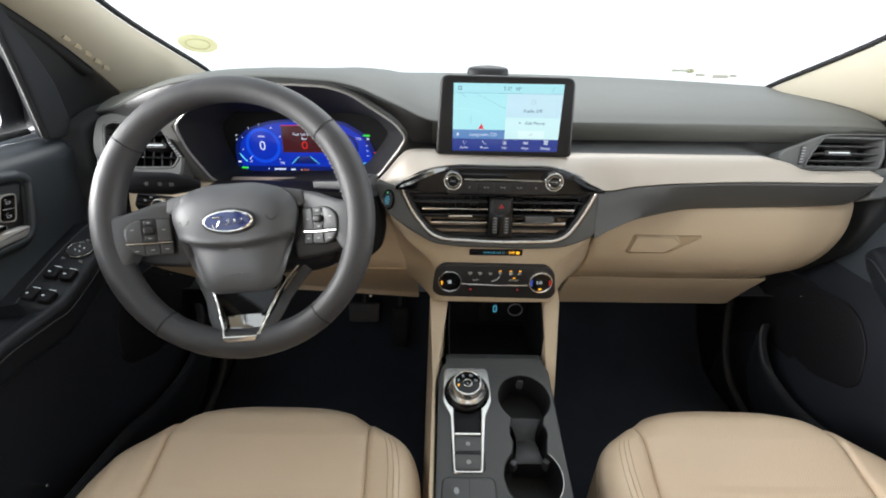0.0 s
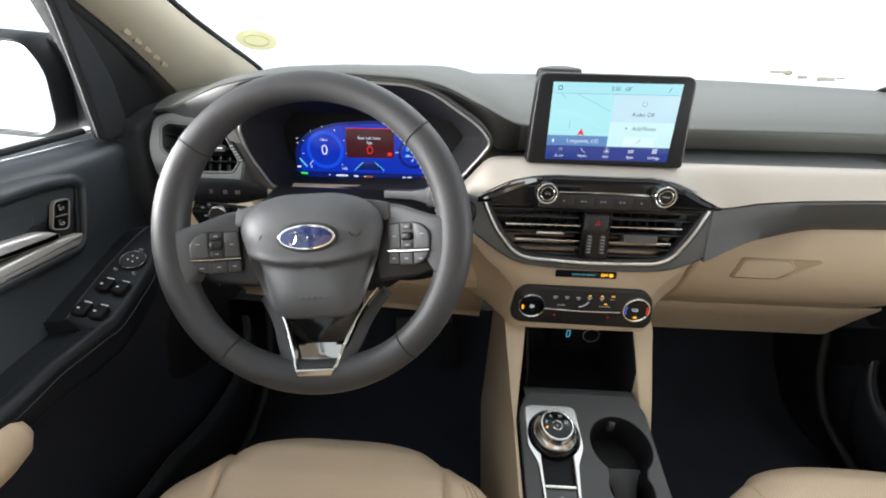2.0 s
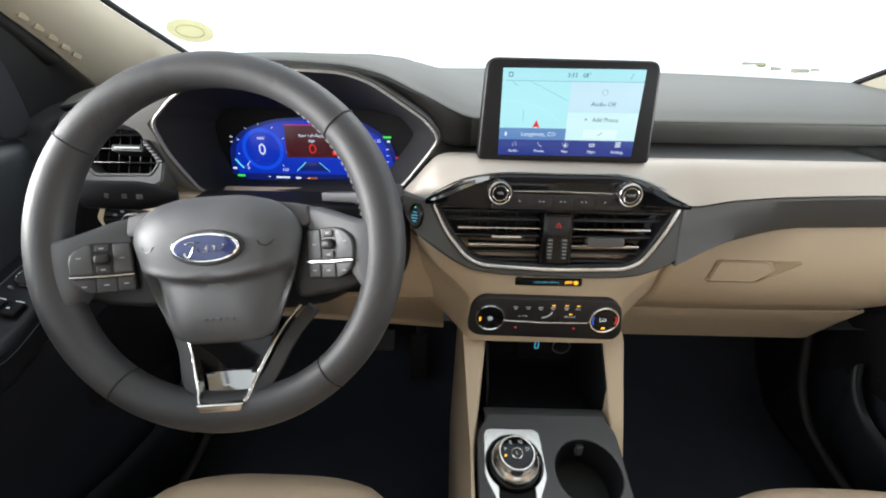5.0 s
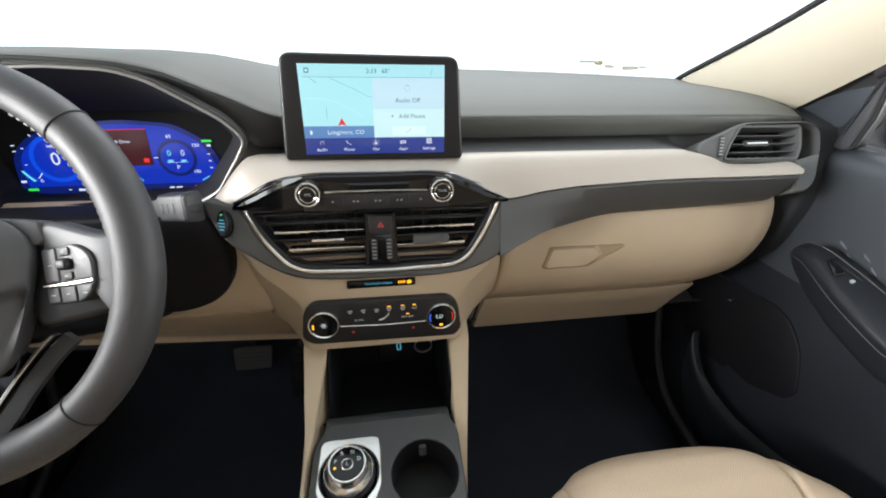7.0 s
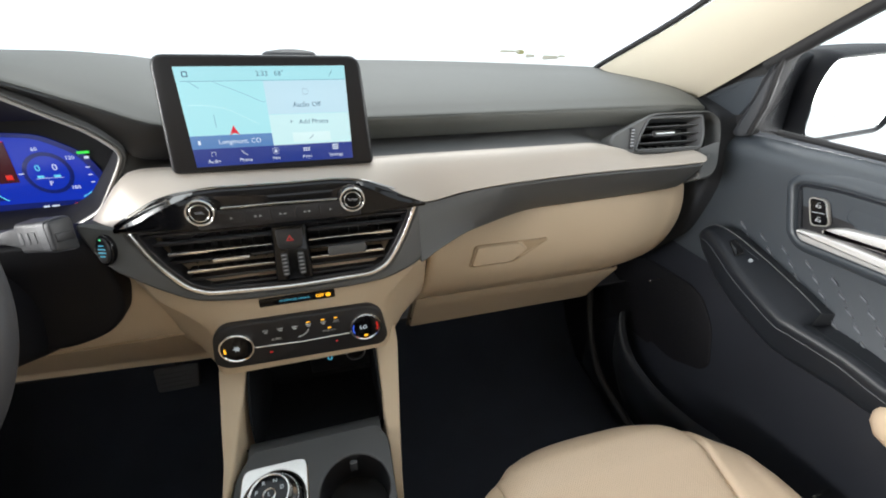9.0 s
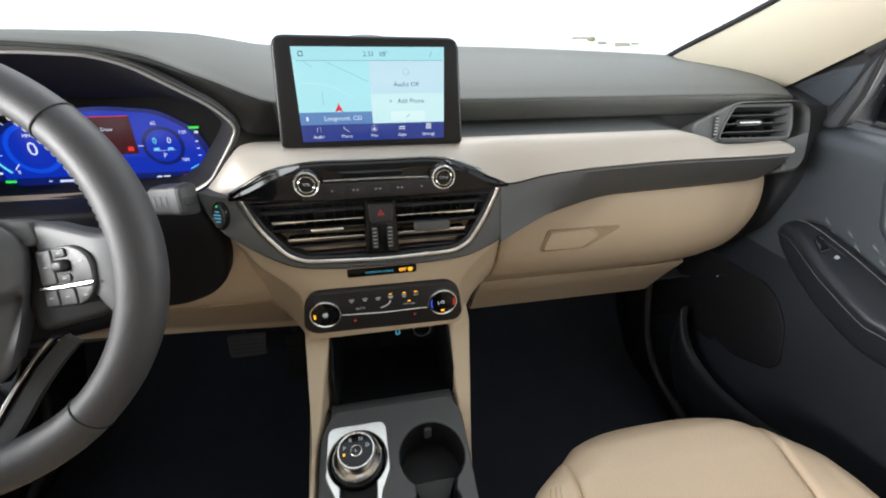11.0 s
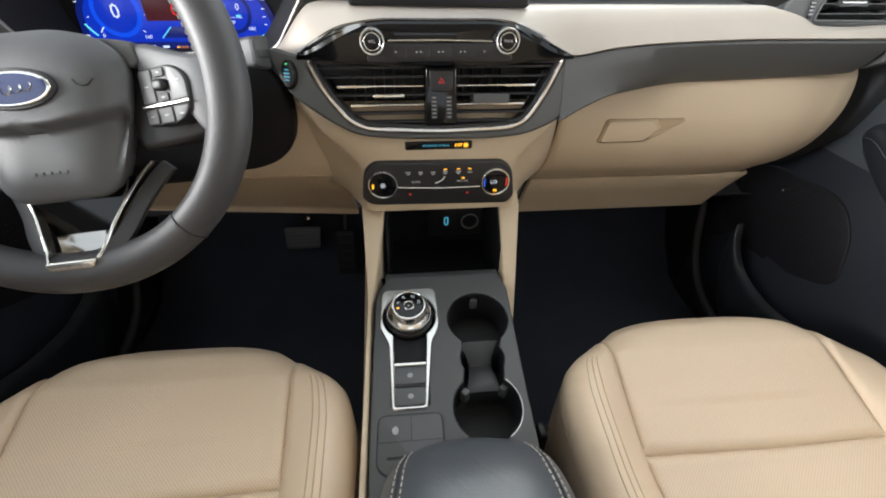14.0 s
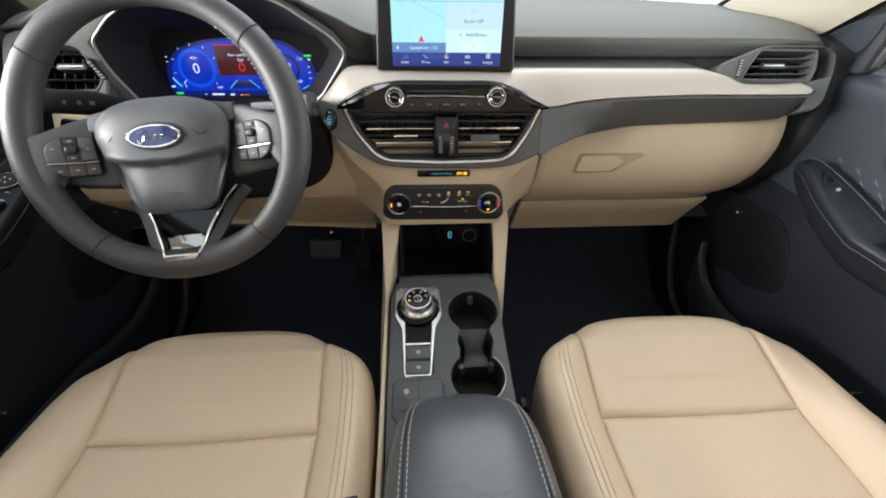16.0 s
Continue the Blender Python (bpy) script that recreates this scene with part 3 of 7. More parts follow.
VENT_IN = [(x, sz(z)) for x, z in ((-0.160, 0.704), (-0.1435, 0.669), (-0.116, 0.636), (-0.096, 0.627), (0.0, 0.622), (0.098, 0.625), (0.118, 0.634), (0.141, 0.667), (0.158, 0.703))]
VENT_IN = rpoly(VENT_IN, [0.002, 0.02, 0.012, 0.012, 0.03, 0.012, 0.012, 0.02, 0.002], 4)
surround = rpoly([(x, sz(z)) for x, z in ((-0.214, 0.722), (-0.203, 0.690), (-0.188, 0.664), (-0.150, 0.636), (-0.113, 0.615), (-0.06, 0.609), (0.065, 0.607), (0.120, 0.611), (0.172, 0.632), (0.176, 0.700), (0.174, 0.708), (-0.176, 0.710))], 0.02, 4)
part("vent_surround", plate(stack, surround, [inset(VENT_IN, -0.006)], -0.03, 0.0, 0.003), BAND, dash, "dark grey band swinging below the middle vents")

# beige middle stack, flaring into the side panels
def stack_row(z):
    w = smooth_keys([(0.495, 0.112), (0.56, 0.113), (0.59, 0.135), (0.615, 0.165), (0.645, 0.185)])(z)
    yl = smooth_keys([(0.495, 0.620), (0.56, 0.626), (0.60, 0.634), (0.645, 0.664)])(z)
    deep = smooth_keys([(0.455, 0.772), (0.475, 0.752), (0.505, 0.724), (0.55, 0.700), (0.60, 0.692), (0.645, 0.702)])(z)
    out = []
    half = [(0.1905, deep + 0.02), (0.1895, deep + 0.002), (0.1865, deep), (0.5 * (w + 0.1865), yl + (deep - yl) * 0.62), (w + 0.010, yl + 0.026), (w + 0.002, yl + 0.008), (w - 0.006, yl + 0.001), (w * 0.6, yl), (0.0, yl)]
    for x, y in half:
        out.append((-x - (0.006 if x > 0.18 else 0), y, z))
    for x, y in reversed(half[:-1]):
        out.append((x, y, z))
    return out


part("stack_panel", sheet([stack_row(z) for z in np.linspace(0.495, 0.645, 22)], 0.006, (0, 1, 0)), BEIGE, dash, "beige moulded middle stack", smooth=70)
# driver's knee panel
def knee_profile(x):
    rise = (-x - 0.22) * 0.065
    return [(0.735, 0.690), (0.712, 0.686), (0.700, 0.66), (0.685, 0.60), (0.684, 0.545), (0.692, 0.522), (0.715, 0.498), (0.800, 0.394 + rise), (0.808, 0.383 + rise), (0.806, 0.374 + rise), (0.82, 0.370 + rise)]


plain_strip("knee_panel", np.linspace(-0.672, -0.150, 30), knee_profile, BEIGE, "beige knee panel below the steering column")
plain_strip("knee_seam", np.linspace(-0.672, -0.165, 10), lambda x: [(0.6915, 0.5225), (0.6905, 0.5205), (0.692, 0.5185)], SOFTSEAM, "dark panel joint", 0.003)

# left end cap and right end cap of the dash body, and dark back below the beige panels
for s in (-1, 1):
    end = Plane((s * 0.735, 0, 0), (0, -s, 0), Z)
    prof = [(1.12, 0.815), (0.80, 0.80), (0.735, 0.78), (0.72, 0.70), (0.715, 0.66), (0.735, 0.55), (0.80, 0.46), (0.95, 0.40), (1.12, 0.55)]
    part("end_cap", slab(end, rpoly([(-s * y, z) for y, z in prof], 0.015, 4), -0.05, 0.0, 0.01), FRAMEBLACK, dash, "black moulded end of the dashboard")
plain_strip("underside", np.linspace(-0.72, 0.72, 12), lambda x: [(0.815, 0.375), (0.84, 0.362), (0.98, 0.40), (1.15, 0.55)], BLACK, "black underside of the dashboard", 0.004, (0, 0.2, 1))


def glove_box():
    g = thing("glove_box", "closed beige glove box with a moulded pull handle", "glove box")
    left = smooth_keys([(0.0, 0.200), (0.4, 0.193), (0.8, 0.187), (1.0, 0.186)])
    right = smooth_keys([(0.0, 0.703), (0.3, 0.695), (0.6, 0.676), (0.85, 0.652), (1.0, 0.640)])
    prof = spline([(0.722, 0.672), (0.706, 0.655), (0.694, 0.62), (0.691, 0.585), (0.699, 0.545), (0.722, 0.505), (0.752, 0.475), (0.764, 0.463)], 4)
    rows = []
    for k, p in enumerate(prof):
        s = k / (len(prof) - 1)
        a, b = left(s), right(s)
        row = [(a, p.x + 0.02, p.y), (a + 0.001, p.x + 0.004, p.y), (a + 0.004, p.x, p.y)]
        for t in np.linspace(0.03, 0.93, 14):
            x = a + (b - a) * t
            row.append((x, p.x + 0.012 * max(0, (x - 0.55) / 0.1) ** 2 - 0.003 * math.sin(math.pi * t), p.y))
        row += [(b - 0.010, p.x + 0.014, p.y), (b - 0.003, p.x + 0.022, p.y), (b, p.x + 0.05, p.y)]
        rows.append(row)
    door = part("door", sheet(rows, 0.006, (0, 1, 0)), BEIGE, g, "beige lid with a rounded outer corner", smooth=60)
    low = []
    for y, z in ((0.775, 0.460), (0.768, 0.458), (0.768, 0.454), (0.795, 0.408), (0.824, 0.354), (0.827, 0.346), (0.835, 0.345)):
        a, b = 0.187, 0.640 - (0.458 - z) * 0.12
        low.append([(a, y + 0.015, z), (a + 0.003, y, z)] + [(x, y, z) for x in np.linspace(0.22, b - 0.02, 6)] + [(b - 0.004, y + 0.003, z), (b, y + 0.02, z)])
    part("lower_panel", sheet(low, 0.006, (0, 1, 0.3)), BEIGE, g, "beige lower closing panel", smooth=60)
    part("joint", sheet([[(x, 0.772, 0.466) for x in (0.19, 0.63)], [(x, 0.772, 0.452) for x in (0.19, 0.63)]], 0.003, (0, 1, 0)), DARKSEAM, g, "dark joint")
    part("side_joint", tube(spline([(0.1955, 0.712, 0.655), (0.192, 0.700, 0.60), (0.187, 0.715, 0.535), (0.183, 0.768, 0.46), (0.183, 0.830, 0.35)], 6), 0.0028, 6), DARKSEAM, g, "dark joint")
    face = Plane((0.325, 0.6885, 0.585), X, (0, -0.04, 1))
    part("handle", slab(face, rpoly([(-0.060, -0.0175), (0.012, -0.0175), (0.034, 0.004), (0.020, 0.0175), (-0.053, 0.0175)], 0.006, 4), -0.008, 0.003, 0.0025), BEIGE, door, "moulded pull handle")
    # nearly flush plate; the hollow's shade is put into its darker beige
    part("recess", slab(face, rpoly([(0.016, -0.0165), (0.030, -0.006), (0.072, 0.0155), (0.068, 0.0178), (0.026, 0.0178), (0.038, 0.003)], 0.004, 4), -0.006, 0.0006, 0.0005), material("recess_shade", (0.40, 0.30, 0.19), 0.6), door, "finger recess beside the handle")
    part("handle_joint", frame_ring(face, rpoly([(-0.0645, -0.0205), (0.016, -0.0205), (0.074, 0.016), (0.070, 0.0200), (-0.0565, 0.0200)], 0.006, 4), rpoly([(-0.0625, -0.0187), (0.0135, -0.0187), (0.0715, 0.016), (0.067, 0.0187), (-0.055, 0.0187)], 0.006, 4), -0.004, 0.0011, 0.0003), material("soft_joint", (0.45, 0.35, 0.235), 0.7), door, "shallow joint round the handle")


glove_box()

# ---- things set into the dashboard ----
def centre_vents():
    v = thing("centre_air_vents", "pair of black air vents with satin slats and a hazard button", "air vent")
    part("frame", frame_ring(stack, inset(VENT_IN, -0.0062), inset(VENT_IN, -0.0012), -0.012, 0.0016, 0.0012), SATIN, v, "thin satin silver frame")
    part("lip", frame_ring(stack, inset(VENT_IN, -0.0014), inset(VENT_IN, 0.0035), -0.030, -0.0006, 0.001), BLACK, v, "black inner lip")
    part("housing", slab(stack, inset(VENT_IN, -0.004), -0.075, -0.060, 0.001), BLACK, v, "black housing behind the slats")
    edge_l = smooth_keys([(0.622, -0.085), (0.632, -0.105), (0.640, -0.117), (0.669, -0.141), (0.704, -0.158)])
    edge_r = smooth_keys([(0.622, 0.085), (0.632, 0.107), (0.640, 0.119), (0.669, 0.139), (0.704, 0.156)])
    for z, mat, lift in ((0.696, BLACK, 0.0), (0.6845, BLACK, -0.004), (0.674, SATIN, 0.0), (0.663, BLACK, -0.003), (0.6515, SATIN, 0.0), (0.641, BLACK, -0.002), (0.630, BLACK, -0.002)):
        for x0, x1 in ((edge_l(z), -0.0195), (0.0245, edge_r(z))):
            if mat is SATIN:
                # satin slats broaden towards their outer end
                out_, in_ = (x0 + 0.012, x1) if x0 < 0 else (x1 - 0.012, x0)
                q = [(out_, sz(z) - 0.0020), (out_ + (in_ - out_) * 0.36, sz(z) - 0.0018), (out_ + (in_ - out_) * 0.42, sz(z) - 0.0010), (in_, sz(z) - 0.0010), (in_, sz(z) + 0.0008), (out_, sz(z) + 0.0014)]
                part("slat", slab(stack, [(x, y) for x, y in (q if x0 > 0 else list(reversed(q)))], -0.026, -0.004, 0.0006), SATIN, v, "satin silver slat")
            else:
                part("slat", slab(stack, rpoly([(x0, sz(z) - 0.0016), (x1, sz(z) - 0.0016), (x1, sz(z) + 0.0016), (x0, sz(z) + 0.0016)], 0.0008, 2), -0.030, -0.006 + lift, 0.0008), BLACK, v, "black slat")
    for k in range(7):
        for x in (-0.032 - k * 0.0135, 0.036 + k * 0.0135):
            h = 0.030 if abs(x) < 0.095 else 0.022
            part("vane", slab(stack, rpoly([(x - 0.0007, sz(0.664) - h), (x + 0.0007, sz(0.664) - h), (x + 0.0007, sz(0.664) + h), (x - 0.0007, sz(0.664) + h)], 0.0003, 2), -0.055, -0.034, 0.0004), BLACK, v)
    # tabs that aim the slats
    for x0, x1, z0, z1, mat in ((-0.086, -0.045, 0.6605, 0.6650, SATIN), (0.046, 0.094, 0.6520, 0.6640, GREY)):
        part("tab", box(stack, x0, x1, sz(z0), sz(z1), -0.020, 0.001, 0.0012), mat, v, "sliding vent tab")
    mid = part("middle_post", slab(stack, rpoly([(-0.0165, sz(0.696)), (0.0225, sz(0.696)), (0.0245, sz(0.627)), (-0.0195, sz(0.627))], 0.003, 3), -0.040, 0.001, 0.002), GLOSS, v, "gloss black post between the vents")
    hb = part("hazard_button", slab(stack, rpoly([(-0.0125, sz(0.692)), (0.0190, sz(0.692)), (0.0175, sz(0.671)), (0.0140, sz(0.667)), (-0.0080, sz(0.667)), (-0.0115, sz(0.671))], 0.002, 3), -0.004, 0.003, 0.0015), BLACK, mid, "black hazard button")
    tri_ = [(0.0032 + 0.0052 * math.cos(radians(a)), sz(0.6795) + 0.0052 * math.sin(radians(a))) for a in (90, 210, 330)]
    part("hazard_mark", frame_ring(stack, tri_, [(0.0032 + (x - 0.0032) * 0.45, sz(0.6795) + (y - sz(0.6795)) * 0.45) for x, y in tri_], 0.0028, 0.0036, 0.0002), DIMRED, hb, "lit red triangle")
    for x in (-0.0065, 0.0130):
        w = part("air_wheel", box(stack, x - 0.004, x + 0.004, sz(0.634), sz(0.6625), -0.003, 0.0035, 0.0015), BLACK, mid, "ribbed air wheel")
        for k in range(6):
            part("rib", box(stack, x - 0.0028, x + 0.0028, sz(0.6360 + k * 0.0047), sz(0.6374 + k * 0.0047), 0.0028, 0.0042, 0.0003), DIMPRINT, w, "pale rib")


centre_vents()


def radio_panel():
    r = thing("radio_panel", "gloss black radio panel with two silver knobs and a key row", "radio panel")
    hi = smooth_keys([(-0.176, 0.7100), (-0.150, 0.7260), (-0.125, 0.7385), (-0.100, 0.7450), (-0.060, 0.7490), (0.055, 0.7490), (0.092, 0.7450), (0.125, 0.7330), (0.150, 0.7215), (0.176, 0.7085)])
    lo = smooth_keys([(-0.176, 0.7050), (-0.12, 0.7030), (-0.06, 0.7000), (0.06, 0.7000), (0.12, 0.7015), (0.176, 0.7035)])
    bow = lambda x: 0.629 + 0.014 * (x / 0.176) ** 2
    rows = []
    for x in np.linspace(-0.1755, 0.1755, 80):
        a, b, y = hi(x), lo(x), bow(x)
        lean = 0.10
        rows.append([(x, y + 0.025, a - 0.0005), (x, y + 0.010, a), (x, y + 0.003 + (a - 0.70) * lean, a - 0.0012)] + [(x, y + (b + (a - b) * t - 0.70) * lean, b + (a - b) * t) for t in (0.9, 0.7, 0.5, 0.3, 0.12)] + [(x, y + 0.001, b + 0.0012), (x, y + 0.004, b), (x, y + 0.03, b)])
    part("fascia", sheet(rows, 0.004, (0, 1, 0)), GLOSS, r, "gloss black fascia", smooth=60)
    part("upper_edge", tube([(x, bow(x) + 0.006 + (hi(x) - 0.70) * 0.1, hi(x) + 0.0008) for x in np.linspace(-0.175, 0.175, 60)], 0.0016, 8), DARKCHROME, r, "thin dark chrome edge")
    # left bevel is dark chrome to imitate a bright reflection; right stays gloss black
    for e in (-1, 1):
        rows = []
        for x in np.linspace(0.088, 0.172, 22):
            t = (x - 0.088) / 0.084
            w_ = 0.0082 * math.sin(math.pi * t ** 1.35) ** 0.8 + 0.0006
            y, a = bow(e * x) + (hi(e * x) - 0.70) * 0.1, hi(e * x) - 0.0012
            rows.append([(e * x, y + 0.0045, a + 0.0012), (e * x, y + 0.0010, a - 0.0006), (e * x, y - 0.0026 - w_ * 0.02, a - w_), (e * x, y + 0.001, a - w_ - 0.0008)])
        part("end_facet", sheet(rows, 0.002, (0, 1, 0)), DARKCHROME if e < 0 else GLOSS, r, "bevel towards the panel's end, in chrome at left for its bright reflection", smooth=20)
    f = Plane((0, 0.631, 0.70), X, (0, 0.10, 1))
    # a darker display window and the grey key strip
    keys = part("key_strip", slab(f, rpoly([(-0.090, 0.0055), (0.092, 0.0055), (0.086, 0.0265), (-0.082, 0.0265)], 0.005, 4), -0.002, 0.0022, 0.0012), BLACK, r, "black strip of flat keys")
    part("bright_line", tube([f(-0.062, 0.0288, 0.0014), f(0.0, 0.0292, 0.0022), f(0.064, 0.0276, 0.0014)], 0.0015, 8), CHROME, r, "satin line across the panel")
    for x in (-0.053, -0.025, 0.002, 0.029, 0.056):
        part("key", box(f, x - 0.0125, x + 0.0125, 0.0095, 0.0238, 0.0018, 0.0030, 0.0006), BLACK, keys)
        for dx in ((-0.0025, 0.0025) if abs(x) < 0.05 else (0.0,)):
            t = [(x + dx - 0.0016, 0.0152), (x + dx + 0.0016, 0.0166), (x + dx - 0.0016, 0.0180)]
            part("key_mark", slab(f, t, 0.0027, 0.0034, 0.0002), DIMPRINT, keys, "small grey symbol")
    for x, name in ((-0.0805, "VOL"), (0.0815, "TUNE")):
        k = part("knob", lathe(f, x, 0.0290, [(0.0152, -0.004), (0.0152, 0.004), (0.0146, 0.0060), (0.0150, 0.0115), (0.0148, 0.0138), (0.0142, 0.0146), (0.0134, 0.0146), (0.0127, 0.0140), (0.0125, 0.0100)], 48), SATIN, r, "silver ringed knob")
        part("knob_face", lathe(f, x, 0.0290, [(0.0124, 0.009), (0.0124, 0.0134), (0.0116, 0.0142), (0.0090, 0.0143), (0.0001, 0.0143)], 40), GLOSS, k, "gloss black knob face")
        part("knob_ring", tube([f(x + 0.0094 * math.cos(a), 0.0290 + 0.0094 * math.sin(a), 0.0144) for a in np.linspace(0, 2 * math.pi, 40, endpoint=False)], 0.0006, 6, True), SATIN, k, "thin inner ring")
        part("knob_grip", loft([[f(x + (rr + (0.0004 if i % 2 else 0)) * math.cos(2 * math.pi * i / 72), 0.0290 + (rr + (0.0004 if i % 2 else 0)) * math.sin(2 * math.pi * i / 72), h) for i in range(72)] for rr, h in ((0.0144, 0.006), (0.0142, 0.0120))]), SATIN, k, "fine grip ribs")
        words(name, 0.0044, f, x, 0.0292, 0.0145, DIMPRINT, k)
    return f


radio_panel()


def start_button():
    b = thing("start_button", "oval black engine start button with lit cyan marks", "start button")
    p = Plane((-0.1875, 0.641, 0.6885), (1, -0.35, 0), (0, 0.25, 1))
    part("surround", slab(p, oval(0, 0, 0.0100, 0.0175, 32), -0.03, 0.003, 0.002), GLOSS, b, "gloss black surround")
    cap = part("cap", slab(p, oval(0, 0, 0.0080, 0.0145, 32), 0.0, 0.0055, 0.002), BLACK, b, "black push cap")
    for k, w in ((-0.0060, 0.0030), (-0.0020, 0.0042), (0.0020, 0.0042), (0.0060, 0.0030)):
        part("lit_bar", box(p, -w, w, k - 0.0008, k + 0.0008, 0.0050, 0.0058, 0.0002), CYAN, cap, "lit cyan bar")
    part("lamp", slab(p, oval(0, 0.0125, 0.0012, 0.0012, 10), 0.0045, 0.0060, 0.0002), glowing("green_lamp", (0.1, 0.8, 0.3), 1.0), cap, "green lamp")


start_button()


def airbag_lamp():
    a = thing("airbag_indicator", "narrow black passenger airbag indicator with blue and amber light", "indicator lamp")
    p = Plane((0, 0.634, 0.594), X, (0, 0.15, 1))
    body = part("body", box(p, -0.0475, 0.0475, -0.0058, 0.0058, -0.01, 0.0035, 0.0012), GLOSS, a, "narrow black window")
    words("PASSENGER AIRBAG", 0.0042, p, -0.004, 0.0, 0.0036, CYAN, body)
    words("OFF", 0.0060, p, 0.028, 0.0, 0.0036, AMBER, body, bold=0.0002)
    part("amber_mark", slab(p, oval(0.0385, 0.0, 0.0035, 0.0030, 14), 0.0030, 0.0038, 0.0002), AMBER, body, "amber symbol")


airbag_lamp()


def climate_panel():
    c = thing("climate_panel", "black climate control panel with two chrome-ringed dials", "climate panel")
    p = Plane((0, 0.622, 0.544), X, (0, 0.06, 1))
    body = part("body", slab(p, rpoly([(-0.108, 0.018), (-0.094, 0.0315), (0.092, 0.0300), (0.107, 0.017), (0.1135, -0.026), (0.104, -0.0385), (-0.100, -0.0350), (-0.1135, -0.024)], 0.014, 5), -0.02, 0.006, 0.003), BLACK, c, "satin black rounded panel")
    part("bright_line", tube([p(-0.060, -0.0065, 0.0066), p(0.0, -0.0085, 0.0078), p(0.060, -0.0085, 0.0066)], 0.0011, 8), SATIN, body, "satin line between the dials")
    for x, z in ((-0.045, 0.0145), (-0.027, 0.0145), (-0.009, 0.0140), (0.0085, 0.0145), (0.0275, 0.0145)):
        part("key_mark", box(p, x - 0.0036, x + 0.0036, z + 0.0012, z + 0.0024, 0.0050, 0.0064, 0.0002), KEYPRINT, body, "small printed symbol")
        part("key_mark", box(p, x - 0.0022, x + 0.0022, z - 0.0018, z - 0.0005, 0.0050, 0.0064, 0.0002), KEYPRINT, body, "small printed symbol")
    words("A/C", 0.0048, p, 0.044, 0.0145, 0.0062, KEYPRINT, body)
    words("AUTO", 0.0046, p, -0.034, 0.0010, 0.0062, KEYPRINT, body)
    words("MAX A/C", 0.0042, p, 0.034, 0.0010, 0.0062, KEYPRINT, body)
    part("seat_mark", tube([p(-0.006, -0.001, 0.0062), p(-0.001, 0.000, 0.0062), p(0.005, 0.004, 0.0062), p(0.008, 0.009, 0.0062)], 0.0009, 6), KEYPRINT, body, "small seat symbol")
    for x, z in ((0.0085, 0.0200), (0.0275, 0.0200), (0.0440, 0.0200), (0.0345, 0.0058)):
        part("amber_lamp", box(p, x - 0.0024, x + 0.0024, z - 0.0007, z + 0.0007, 0.0050, 0.0066, 0.0002), AMBER, body, "lit amber bar")
    for x in (-0.043, 0.042):
        part("heat_mark", box(p, x - 0.0018, x + 0.0018, -0.0196, -0.0168, 0.0058, 0.0066, 0.0002), DIMRED, body, "small red seat heat mark")
    for s, x in ((-1, -0.0815), (1, 0.0820)):
        d = part("dial", lathe(p, x, 0.0, [(0.0216, 0.002), (0.0216, 0.008), (0.0211, 0.0115), (0.0205, 0.0124), (0.0193, 0.0124), (0.0186, 0.0112)], 56), CHROME, c, "chrome-ringed dial")
        part("dial_face", lathe(p, x, 0.0, [(0.0188, 0.008), (0.0188, 0.0114), (0.0160, 0.0118), (0.001, 0.0118)], 44), GLOSS, d, "gloss black dial face")
        if s > 0:
            words("LO", 0.0078, p, x - 0.0025, 0.0005, 0.0120, glowing("white_digits", (0.8, 0.9, 1.0), 0.95), d)
            part("cold_mark", tube([p(x + 0.0165 * math.cos(radians(a)), 0.0165 * math.sin(radians(a)), 0.0120) for a in np.linspace(158, 205, 8)], 0.0008, 5), glowing("blue_lamp", (0.05, 0.15, 1.0), 1.0), d, "blue lit arc")
            part("warm_mark", tube([p(x + 0.0165 * math.cos(radians(a)), 0.0165 * math.sin(radians(a)), 0.0120) for a in np.linspace(-20, 22, 8)], 0.0008, 5), RED, d, "red lit arc")
            part("amber_lamp", box(p, x - 0.0025, x + 0.0025, -0.0145, -0.0115, 0.0114, 0.0124, 0.0002), AMBER, d, "lit amber bar")
        else:
            part("amber_lamp", box(p, x - 0.0155, x - 0.0130, -0.0050, 0.0020, 0.0114, 0.0124, 0.0002), AMBER, d, "lit amber bar")
            for k in range(3):
                a = k * math.pi / 3
                part("fan_mark", tube([p(x - 0.004 * math.cos(a), -0.004 * math.sin(a), 0.0121), p(x + 0.004 * math.cos(a), 0.004 * math.sin(a), 0.0121)], 0.0009, 5), PRINT, d, "fan symbol")


climate_panel()


